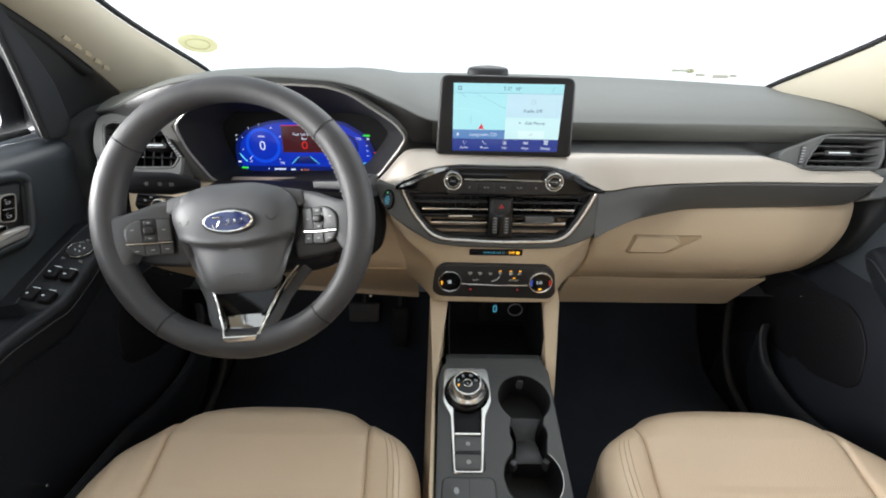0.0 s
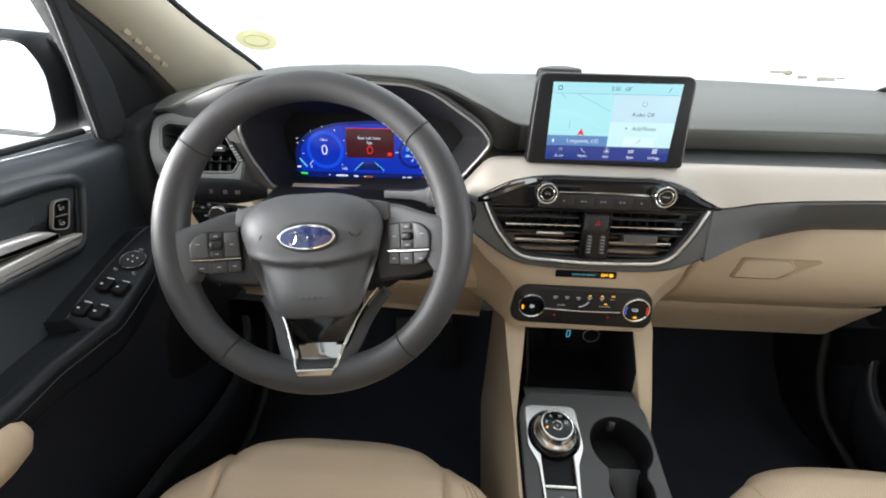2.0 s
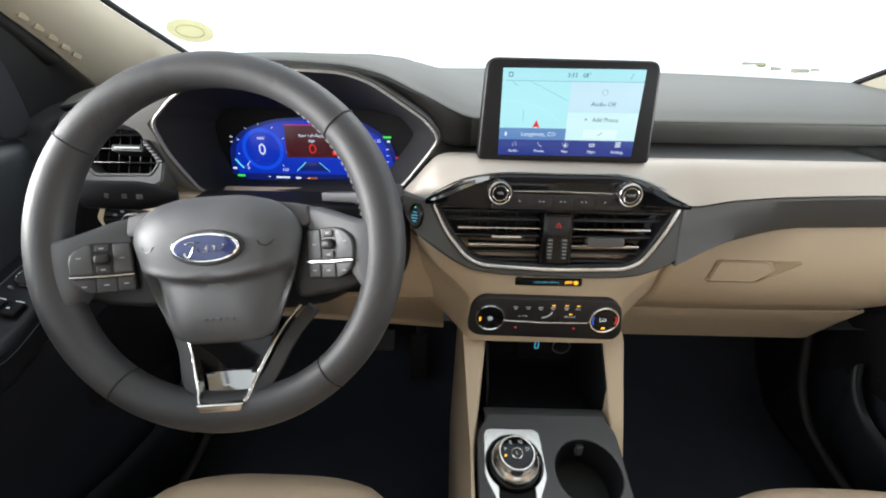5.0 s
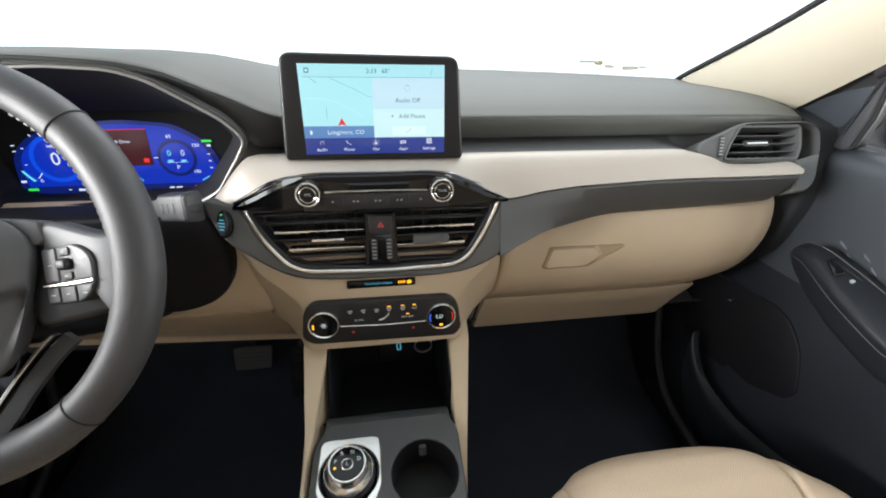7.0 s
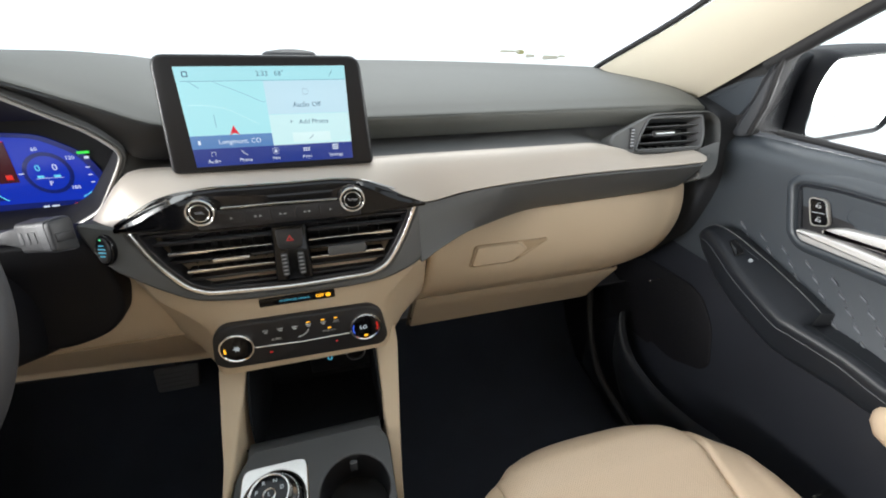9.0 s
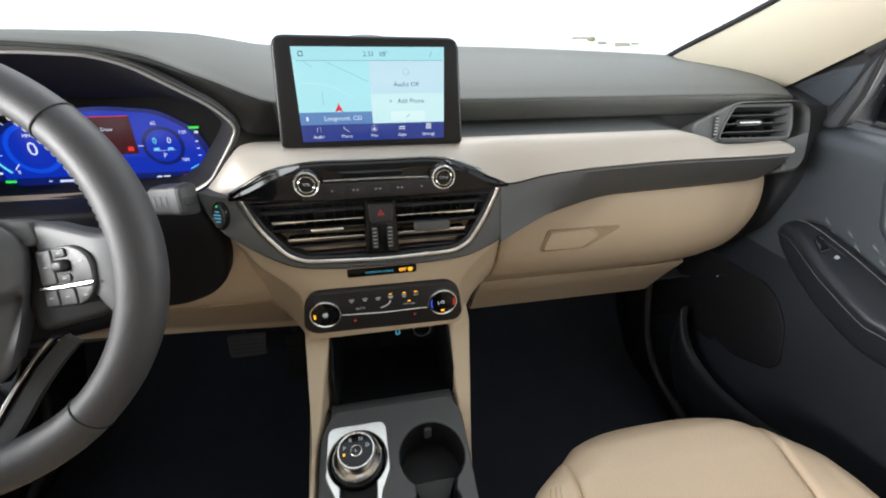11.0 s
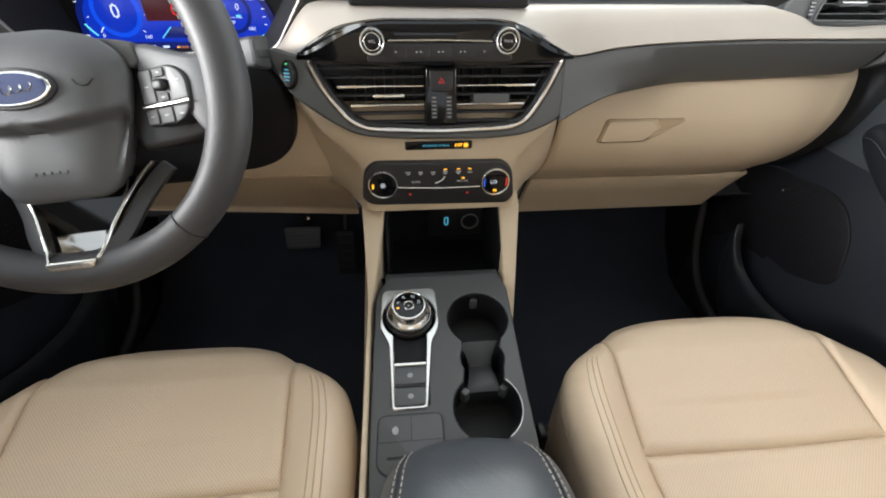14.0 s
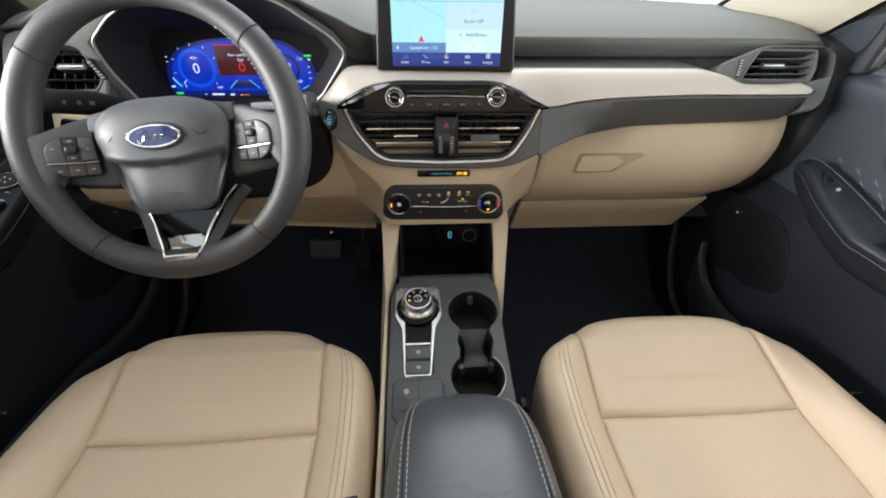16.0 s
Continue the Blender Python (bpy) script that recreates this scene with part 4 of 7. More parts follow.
def touchscreen():
    t = thing("touchscreen", "upright black touchscreen showing a pale blue map", "touchscreen")
    p = Plane((0.004, 0.672, 0.820), X, (0, 0.10, 1))
    case = rpoly([(-0.106, 0.062), (0.103, 0.060), (0.111, -0.062), (-0.113, -0.060)], [0.014, 0.014, 0.008, 0.008], 6)
    part("case", slab(p, case, -0.018, 0.003, 0.004), material("screen_bezel", (0.008, 0.008, 0.009), 0.38, vary=0.1, spec=0.3), t, "black rounded bezel")
    part("back", slab(p, inset(case, 0.012), -0.045, -0.015, 0.004), BLACK, t, "black back of the case")
    part("foot", box(p, -0.07, 0.07, -0.075, -0.050, -0.06, -0.012, 0.003), BLACK, t, "black foot on the dashboard")
    glow = lambda n, c, e=1.0: glowing(n, c, e)
    sky, pale, white = glow("map_cyan", (0.42, 0.83, 0.90)), glow("panel_pale", (0.56, 0.80, 0.92)), glow("panel_white", (0.62, 0.90, 0.93))
    navy, mid, ink, grey, redm = glow("bar_navy", (0.006, 0.030, 0.25)), glow("bar_blue", (0.10, 0.24, 0.52)), glow("ink_blue", (0.06, 0.16, 0.26)), glow("road_grey", (0.20, 0.42, 0.55)), glow("arrow_red", (0.75, 0.02, 0.05))
    icon = glow("icon_white", (0.75, 0.85, 0.95))
    L, R, T, B = -0.086, 0.0855, 0.0500, -0.0530
    scr = part("screen", slab(p, [(L, B), (R, B), (R, T), (L, T)], 0.002, 0.0035, 0.0002), sky, t, "lit map screen")

    def pane(name, x0, x1, y0, y1, mat, c, label):
        return part(name, slab(p, [(x0, y0), (x1, y0), (x1, y1), (x0, y1)], 0.003, c, 0.0001), mat, scr, label)

    pane("top_bar", L, R, 0.0362, T, glow("bar_cyan", (0.40, 0.80, 0.88)), 0.0038, "pale top bar")
    pane("top_line", L + 0.004, R, 0.0355, 0.0361, grey, 0.0040, "thin grey line")
    pane("audio_pane", -0.0022, R, 0.0005, 0.0352, pale, 0.0038, "pale audio pane")
    pane("phone_pane", -0.0022, R, -0.0335, 0.0001, white, 0.0038, "paler phone pane")
    pane("phone_key", 0.020, 0.062, -0.0310, -0.0200, glow("key_white", (0.72, 0.95, 0.96)), 0.0040, "white key")
    pane("place_bar", L, -0.0022, -0.0335, -0.0195, mid, 0.0040, "blue place bar")
    pane("menu_bar", L, R, B, -0.0335, navy, 0.0041, "navy menu bar")
    road = spline([(-0.052, 0.0355), (-0.040, 0.0300), (-0.020, 0.0210), (-0.008, 0.0150), (-0.003, 0.0145)], 6)
    part("road", tube([p(q.x, q.y, 0.0037) for q in road], 0.0008, 5, flat=0.3), grey, scr, "grey road on the map")
    part("road", tube([p(q.x, q.y, 0.0037) for q in spline([(-0.081, 0.0125), (-0.060, 0.0115), (-0.040, 0.0060), (-0.014, -0.0090)], 6)], 0.0006, 5, flat=0.3), white, scr, "pale road on the map")
    part("road", tube([p(-0.074, 0.0350, 0.0037), p(-0.066, 0.0290, 0.0037)], 0.0009, 5, flat=0.3), grey, scr, "grey road on the map")
    part("map_label", tube([p(-0.0575, -0.0110, 0.0037), p(-0.0575, 0.0020, 0.0037)], 0.0010, 5, flat=0.3), grey, scr, "small grey map mark")
    part("arrow", slab(p, [(-0.0405, -0.0095), (-0.0455, -0.0195), (-0.0405, -0.0175), (-0.0355, -0.0195)], 0.003, 0.0044, 0.0002), redm, scr, "red position arrow")
    words("2:33   68°", 0.0072, p, 0.006, 0.0425, 0.0040, ink, scr)
    part("corner_mark", frame_ring(p, rpoly([(-0.079, 0.0400), (-0.0735, 0.0400), (-0.0735, 0.0455), (-0.079, 0.0455)], 0.001, 2), rpoly([(-0.078, 0.0410), (-0.0745, 0.0410), (-0.0745, 0.0445), (-0.078, 0.0445)], 0.001, 2), 0.003, 0.0043, 0.0001), ink, scr, "small corner symbol")
    part("note_mark", tube([p(0.068, 0.0395, 0.0040), p(0.071, 0.0455, 0.0040)], 0.0007, 5, flat=0.3), ink, scr, "small symbol")
    part("power_mark", tube([p(0.040 + 0.0032 * math.cos(a), 0.0238 + 0.0032 * math.sin(a), 0.0040) for a in np.linspace(0, 2 * math.pi, 20, endpoint=False)], 0.0005, 5, True, 0.3), ink, scr, "round power symbol")
    words("Audio Off", 0.0074, p, 0.040, 0.0100, 0.0040, ink, scr)
    words("+   Add Phone", 0.0072, p, 0.040, -0.0085, 0.0040, ink, scr)
    part("phone_mark", tube([p(0.038, -0.0275, 0.0042), p(0.041, -0.0255, 0.0042), p(0.043, -0.0230, 0.0042)], 0.0008, 5, flat=0.3), ink, scr, "small symbol")
    words("Longmont, CO", 0.0072, p, -0.0365, -0.0268, 0.0042, icon, scr)
    part("place_mark", box(p, -0.079, -0.0765, -0.0290, -0.0245, 0.0038, 0.0043, 0.0001), icon, scr, "small symbol")
    for k, (x, w) in enumerate(((-0.067, "Audio"), (-0.034, "Phone"), (-0.001, "Nav"), (0.033, "Apps"), (0.066, "Settings"))):
        words(w, 0.0052, p, x, -0.0475, 0.0043, icon, scr)
        if k == 0:
            part("menu_mark", tube([p(x - 0.001, -0.0420, 0.0043), p(x - 0.001, -0.0375, 0.0043), p(x + 0.003, -0.0370, 0.0043), p(x + 0.003, -0.0410, 0.0043)], 0.0006, 5, flat=0.3), icon, scr, "note symbol")
        elif k == 1:
            part("menu_mark", tube([p(x - 0.003, -0.0365, 0.0043), p(x - 0.001, -0.0400, 0.0043), p(x + 0.003, -0.0420, 0.0043)], 0.0009, 5, flat=0.3), icon, scr, "phone symbol")
        elif k == 2:
            part("menu_mark", tube([p(x + 0.0036 * math.cos(a), -0.0393 + 0.0036 * math.sin(a), 0.0043) for a in np.linspace(0, 2 * math.pi, 20, endpoint=False)], 0.0005, 5, True, 0.3), icon, scr, "round compass symbol")
            part("menu_mark", slab(p, [(x, -0.0370), (x - 0.0018, -0.0413), (x + 0.0018, -0.0413)], 0.0035, 0.0045, 0.0001), icon, scr, "compass needle")
        else:
            for j in range(2 if k == 3 else 3):
                for i in range(3 if k == 3 else 1):
                    w_ = 0.0010 if k == 3 else 0.0034
                    xc = x - 0.0026 + 0.0026 * i if k == 3 else x
                    part("menu_mark", box(p, xc - w_, xc + w_, -0.0412 + 0.0024 * j, -0.0399 + 0.0024 * j, 0.0038, 0.0044, 0.0001), icon, scr, "tile symbol")


touchscreen()


def instrument_cluster():
    c = thing("instrument_cluster", "hooded digital instrument display with blue lit gauges", "instrument cluster")
    rp = Plane((0, 0.690, 0.780), X, (0, -0.30, 1))
    ring = [(x, (z - 0.78) * 1.044) for x, z in ((-0.5365, 0.795), (-0.493, 0.829), (-0.455, 0.846), (-0.40, 0.858), (-0.34, 0.862), (-0.276, 0.859), (-0.245, 0.849), (-0.18, 0.804), (-0.163, 0.781), (-0.175, 0.762), (-0.214, 0.710), (-0.250, 0.690), (-0.485, 0.684), (-0.516, 0.694), (-0.536, 0.752))]
    ring = rpoly(ring, [0.012, 0.02, 0.02, 0.02, 0.02, 0.02, 0.02, 0.02, 0.008, 0.008, 0.01, 0.01, 0.01, 0.01, 0.02], 4)
    part("rim", frame_ring(rp, inset(ring, -0.0050), inset(ring, -0.0018), -0.012, 0.003, 0.0016), RIMSATIN, c, "satin silver rim")
    part("outer_rim", frame_ring(rp, inset(ring, -0.0085), inset(ring, -0.0052), -0.014, 0.0005, 0.001), BAND, c, "dark grey outer rim")
    outer = [(-0.470, 0.8500), (-0.525, 0.8320), (-0.585, 0.7960), (-0.568, 0.7860), (-0.557, 0.7650), (-0.558, 0.7400), (-0.568, 0.7200), (-0.560, 0.7050), (-0.548, 0.6970), (-0.536, 0.6930)]
    inner = [(-0.470, 0.8415), (-0.500, 0.8285), (-0.5425, 0.7945), (-0.5428, 0.7850), (-0.5425, 0.7700), (-0.5420, 0.7520), (-0.5360, 0.7330), (-0.5310, 0.7170), (-0.5260, 0.7030), (-0.5210, 0.6900)]
    rows = [[rp(xo + (xi - xo) * k, (zo + (zi - zo) * k - 0.78) * 1.044, h) for k, h in ((0.0, -0.004), (0.08, 0.0005), (0.5, 0.0015), (0.92, 0.0012), (1.0, -0.002))] for (xo, zo), (xi, zi) in zip(outer, inner)]
    part("facet", sheet(rows, 0.014, lambda q: -rp.n), FACET, c, "satin grey facet towards the end vent", smooth=30)
    dp = Plane((0, 0.797, 0.734), X, (0, 0.10, 1))
    # funnel from the rim to the display
    deep = []
    for x, y in ring:
        deep.append((-0.362 + (x + 0.352) * 0.86, max(-0.068, min(0.066, (y + 0.780 - 0.742) * 0.80))))
    loops = [[rp(x, y, 0.0) for x, y in inset(ring, -0.002)], [rp(x, y, -0.012) for x, y in ring], [dp(x, y, 0.022) for x, y in deep], [dp(x, y, 0.0) for x, y in deep]]
    part("hood", loft(loops, caps=False), material("hood_black", (0.022, 0.022, 0.024), 0.8, grain=0.3, scale=900, spec=0.15), c, "black inner hood")
    part("glass_base", slab(dp, inset(deep, -0.004), -0.02, 0.0, 0.001), bpy.data.materials["hood_black"], c, "gloss black display surround")
    glow = lambda n, col, e=1.0: glowing(n, col, e)
    deepblue, royal, bright = glow("display_navy", (0.003, 0.012, 0.15), 0.9), glow("display_blue", (0.002, 0.030, 0.52), 0.9), glow("display_bright", (0.003, 0.075, 0.78), 0.95)
    ink = glow("display_white", (0.72, 0.82, 1.0), 0.95)
    cyan, green = glow("display_cyan", (0.15, 0.75, 0.95), 1.0), glow("display_green", (0.05, 0.85, 0.08), 1.0)
    area = rpoly([(-0.505, -0.036), (-0.503, 0.006), (-0.478, 0.032), (-0.43, 0.048), (-0.355, 0.054), (-0.285, 0.048), (-0.243, 0.022), (-0.224, -0.022), (-0.236, -0.056), (-0.37, -0.060), (-0.500, -0.052)], 0.015, 4)
    lit = part("display", slab(dp, area, -0.002, 0.002, 0.0005), deepblue, c, "lit deep blue display")
    field = [(-0.365 + (x + 0.365) * 0.93, max(-0.0385, y * 0.90)) for x, y in area]
    part("display_field", slab(dp, field, 0.0, 0.0024, 0.0002), royal, lit, "lit blue field")
    for x, y, r in ((-0.448, 0.001, 0.0335), (-0.2895, -0.001, 0.027)):
        part("gauge", slab(dp, oval(x, y, r, r, 40), 0.0, 0.0028, 0.0002), deepblue if r < 0.03 else bright, lit, "round lit gauge")
        part("gauge_disc", slab(dp, oval(x, y, r * 0.82, r * 0.82, 40), 0.0, 0.0031, 0.0002), royal, lit, "blue gauge middle")
    for a in range(-40, 221, 33):
        q = radians(a)
        part("tick", tube([dp(-0.449 + 0.0385 * math.cos(q), 0.001 + 0.0385 * math.sin(q), 0.0030), dp(-0.449 + 0.0415 * math.cos(q), 0.001 + 0.0415 * math.sin(q), 0.0030)], 0.0006, 5), ink, lit)
    part("needle", tube([dp(-0.478, -0.026, 0.0034), dp(-0.472, -0.019, 0.0034)], 0.0007, 5), ink, lit, "white needle")
    words("0", 0.026, dp, -0.449, 0.000, 0.0033, ink, lit)
    words("MPH", 0.0060, dp, -0.449, 0.0180, 0.0033, ink, lit)
    words("0", 0.0070, dp, -0.4755, -0.0300, 0.0033, ink, lit)
    words("160", 0.0070, dp, -0.4150, -0.0320, 0.0033, ink, lit)
    words("60", 0.0070, dp, -0.2950, 0.0300, 0.0033, ink, lit)
    words("120", 0.0070, dp, -0.2610, 0.0170, 0.0033, ink, lit)
    words("180", 0.0070, dp, -0.2655, -0.0215, 0.0033, ink, lit)
    words("0", 0.0120, dp, -0.2990, 0.0060, 0.0034, cyan, lit)
    words("0", 0.0120, dp, -0.2805, 0.0060, 0.0034, ink, lit)
    words("P", 0.0090, dp, -0.2900, -0.0145, 0.0034, ink, lit)
    part("gauge_line", box(dp, -0.305, -0.275, -0.0075, -0.0070, 0.0030, 0.0035, 0.0001), ink, lit, "thin white line")
    part("zero_tick", tube([dp(-0.3210, 0.000, 0.0030), dp(-0.3150, 0.000, 0.0030)], 0.0006, 5), ink, lit)
    # message box
    box_ = part("message_box", slab(dp, [(-0.410, -0.0115), (-0.323, -0.0105), (-0.323, 0.0405), (-0.409, 0.0395)], 0.001, 0.0036, 0.0002), glow("message_dark", (0.055, 0.008, 0.012), 1.0), lit, "dark red warning box")
    part("message_edge", tube([dp(-0.409, 0.0397, 0.0038), dp(-0.323, 0.0407, 0.0038)], 0.0006, 5), glow("message_red", (0.75, 0.03, 0.05), 1.0), box_, "red upper edge")
    words("Rear Left Door", 0.0066, dp, -0.3665, 0.0235, 0.0038, ink, box_)
    words("Ajar", 0.0066, dp, -0.3665, 0.0155, 0.0038, ink, box_)
    part("car_mark", tube([dp(-0.3665 + 0.0048 * math.cos(a), 0.0030 + 0.0065 * math.sin(a), 0.0038) for a in np.linspace(0, 2 * math.pi, 16, endpoint=False)], 0.0009, 5, True), RED, box_, "red car outline")
    part("key_mark", box(dp, -0.3345, -0.3275, -0.0065, -0.0005, 0.0034, 0.0040, 0.0001), RED, box_, "red key")
    part("lane", slab(dp, [(-0.3940, -0.0330), (-0.3440, -0.0330), (-0.3590, -0.0190), (-0.3790, -0.0190)], 0.001, 0.0030, 0.0002), deepblue, lit, "dark lane symbol")
    for s in (-1, 1):
        part("lane_edge", tube([dp(-0.369 + s * 0.027, -0.0335, 0.0032), dp(-0.369 + s * 0.011, -0.0190, 0.0032)], 0.0006, 5), cyan, lit, "lane line")
    part("fuel_arc", tube([dp(q.x, q.y, 0.0034) for q in spline([(-0.4955, -0.0150), (-0.490, -0.0230), (-0.4835, -0.0300)], 5)], 0.0018, 6, flat=0.4), cyan, lit, "cyan gauge arc")
    part("charge_arc", tube([dp(-0.2605, -0.0345, 0.0034), dp(-0.2500, -0.0290, 0.0034)], 0.0016, 6, flat=0.4), cyan, lit, "cyan gauge arc")
    for x, y, w_, m in ((-0.4905, -0.0425, 0.006, green), (-0.2450, 0.0230, 0.0065, green), (-0.2708, -0.0440, 0.0022, RED), (-0.2450, 0.004, 0.0020, ink), (-0.2450, -0.006, 0.0020, ink), (-0.2450, -0.016, 0.0020, ink), (-0.2430, 0.0165, 0.0022, ink), (-0.2440, -0.0310, 0.0024, ink), (-0.2990, -0.0050, 0.0035, cyan), (-0.2810, -0.0050, 0.0035, cyan), (-0.4975, 0.0200, 0.0014, ink), (-0.4975, 0.0120, 0.0016, ink), (-0.4990, -0.0305, 0.003, ink), (-0.2300, -0.0096, 0.0022, RED), (-0.2320, -0.0277, 0.0022, RED), (-0.2305, -0.0185, 0.0018, ink), (-0.3060, -0.0450, 0.003, ink), (-0.2960, -0.0450, 0.004, ink), (-0.4436, -0.0440, 0.0016, ink), (-0.4210, -0.0445, 0.011, ink), (-0.3950, -0.0450, 0.004, ink), (-0.3780, -0.0455, 0.002, AMBER), (-0.3690, -0.0455, 0.005, glow("dim_orange", (0.35, 0.12, 0.06), 0.8))):
        part("display_mark", box(dp, x - w_, x + w_, y - (0.0015 if w_ > 0.0021 else 0.0006), y + (0.0015 if w_ > 0.0021 else 0.0006), 0.0005, 0.0034, 0.0001), m, lit, "small lit mark")
    # chrome-lined sill below the display
    sill = [[rp(x, -0.098 - k * 0.044, -0.006 - k * 0.085) for x in np.linspace(-0.50, -0.225, 8)] for k in (0, 0.5, 1)]
    part("sill", sheet(sill, 0.004, (0, 0, -1)), DULLBLACK, c, "black sill under the display")


instrument_cluster()


def side_vent(s):
    """The end vent of the dashboard, with its wide frame; s: -1 on the driver's side."""
    v = thing("side_air_vent", "dark grey framed end air vent with black slats", "air vent", "end air vents")
    p = Plane((s * 0.61, 0.712, 0.755), X, (0, 0.5, 0.866))
    k = 1 / 0.866
    out = [(0.492, 0.747), (0.501, 0.7615), (0.5404, 0.7745), (0.5694, 0.7850), (0.590, 0.7890), (0.7024, 0.7895), (0.7230, 0.7778), (0.7210, 0.7525), (0.7030, 0.703), (0.6840, 0.6895), (0.658, 0.688), (0.668, 0.722), (0.668, 0.7320), (0.520, 0.7325)]
    hole = [(0.5385, 0.7370), (0.5535, 0.759), (0.5745, 0.7822), (0.6835, 0.7816), (0.6805, 0.754), (0.6707, 0.7362)]
    bends = [0.01, 0.01, 0.02, 0.015, 0.01, 0.012, 0.012, 0.02, 0.02, 0.01, 0.004, 0.01, 0.003, 0.008]
    if s < 0:
        out = [(0.548, 0.745), (0.560, 0.792), (0.575, 0.802), (0.680, 0.804), (0.704, 0.795), (0.710, 0.750), (0.690, 0.712), (0.640, 0.698), (0.580, 0.698), (0.550, 0.712)]
        hole = [(0.566, 0.721), (0.556, 0.736), (0.586, 0.777), (0.596, 0.783), (0.676, 0.789), (0.688, 0.782), (0.686, 0.752), (0.645, 0.720)]
        bends = [0.01, 0.01, 0.02, 0.02, 0.012, 0.02, 0.01, 0.01, 0.004, 0.004]
    P = lambda pts: [(s * (x - 0.61), (z - 0.755) * k) for x, z in pts]
    o = rpoly(P(out), bends, 4)
    h = rpoly(P(hole), 0.005, 4)
    part("frame", plate(p, o, [h], -0.03, 0.004, 0.003), BAND, v, "dark grey wide frame")
    part("inner_frame", frame_ring(p, inset(h, -0.0015), inset(h, 0.0022), -0.02, 0.0048, 0.001), GREY, v, "grey inner frame")
    part("housing", slab(p, inset(h, -0.003), -0.06, -0.045, 0.001), BLACK, v, "black housing")
    top_, bot = max(y for x, y in h), min(y for x, y in h)
    for j in range(1, 4):
        y = bot + (top_ - bot) * j / 4
        xs = []
        for i in range(len(h)):
            (ax, ay), (bx, by) = h[i - 1], h[i]
            if (ay - y) * (by - y) < 0:
                xs.append(ax + (bx - ax) * (y - ay) / (by - ay))
        part("slat", slab(p, rpoly([(min(xs), y - 0.0008), (max(xs), y - 0.0008), (max(xs), y + 0.0008), (min(xs), y + 0.0008)], 0.0004, 2), -0.022, -0.002, 0.0005), GREY if s > 0 else GLOSS, v, "thin slat")
    for j in range(6):
        x = min(q[0] for q in h) + 0.02 + j * 0.016
        part("vane", slab(p, rpoly([(x - 0.0007, bot + 0.008), (x + 0.0007, bot + 0.008), (x + 0.0007, top_ - 0.004), (x - 0.0007, top_ - 0.004)], 0.0003, 2), -0.042, -0.024, 0.0004), BLACK, v)
    mx, my = s * -0.004, (bot + top_) / 2 + 0.001
    part("tab", box(p, mx - 0.024, mx + 0.024, my - 0.0055, my + 0.0055, -0.03, -0.001, 0.002), BLACK, v, "black sliding tab")
    part("tab_line", box(p, mx - 0.019, mx + 0.019, my - 0.0014, my + 0.0014, -0.002, 0.0005, 0.0006), CHROME, v, "bright line on the tab")
    wx, wy = (s * (0.5345 - 0.61), (0.7545 - 0.755) * k) if s > 0 else (s * (0.573 - 0.61), (0.752 - 0.755) * k)
    if s < 0:
        p, wx, wy = Plane((0, 0.690, 0.780), X, (0, -0.30, 1)), -0.5545, (0.756 - 0.78) * 1.044
    w = part("air_wheel", slab(p, rpoly([(wx - 0.004 - s * 0.003, wy - 0.017), (wx + 0.004 - s * 0.003, wy - 0.017), (wx + 0.004 + s * 0.004, wy + 0.017), (wx - 0.004 + s * 0.004, wy + 0.017)], 0.002, 3), 0.0, 0.0065, 0.0015), BLACK, v, "ribbed black air wheel")
    for j in range(6):
        part("rib", box(p, wx - 0.0028 + s * (j - 2.5) * 0.0013, wx + 0.0028 + s * (j - 2.5) * 0.0013, wy - 0.0135 + j * 0.0050, wy - 0.0115 + j * 0.0050, 0.006, 0.0078, 0.0004), DIMPRINT, w, "pale rib")


side_vent(1)
side_vent(-1)


def light_switch():
    l = thing("light_switch", "black light switch panel with a round satin knob", "light switch")
    p = Plane((-0.598, 0.655, 0.673), X, (0, 0.15, 1))
    part("bezel", slab(p, rpoly([(-0.037, -0.002), (-0.021, 0.0225), (0.074, 0.013), (0.078, -0.012), (0.030, -0.036), (-0.022, -0.030)], 0.006, 4), -0.014, 0.004, 0.002), BEIGE, l, "beige bezel")
    part("panel", slab(p, rpoly([(-0.027, -0.005), (-0.017, 0.0165), (0.068, 0.007), (0.072, -0.012), (0.026, -0.029), (-0.017, -0.025)], 0.005, 4), -0.012, 0.007, 0.002), GLOSS, l, "gloss black panel")
    part("knob_ring", frame_ring(p, oval(0.023, -0.007, 0.0158, 0.0158), oval(0.023, -0.007, 0.0132, 0.0132), 0.004, 0.019, 0.001), SATIN, l, "satin knob ring")
    part("knob", lathe(p, 0.023, -0.007, [(0.0136, 0.0), (0.0136, 0.017), (0.0125, 0.0182), (0.006, 0.0175)], 36), BLACK, l, "black knob face")
    for x, y in ((-0.006, 0.004), (-0.003, -0.009), (0.005, 0.009), (0.052, 0.003)):
        part("mark", box(p, x - 0.0022, x + 0.0022, y - 0.0013, y + 0.0013, 0.006, 0.0076, 0.0002), DIMPRINT, l, "small printed mark")


light_switch()


def sensor_dome():
    d = Plane((0.015, 1.115, 0.842), X, (0, 1, -0.05))
    b = thing("dash_sensor", "low black sensor dome on the dashboard top", "sensor")
    part("dome", slab(d, oval(0, 0, 0.052, 0.024, 40), -0.006, 0.014, 0.010, dome=0.004), BLACK, b, "black plastic dome")


sensor_dome()

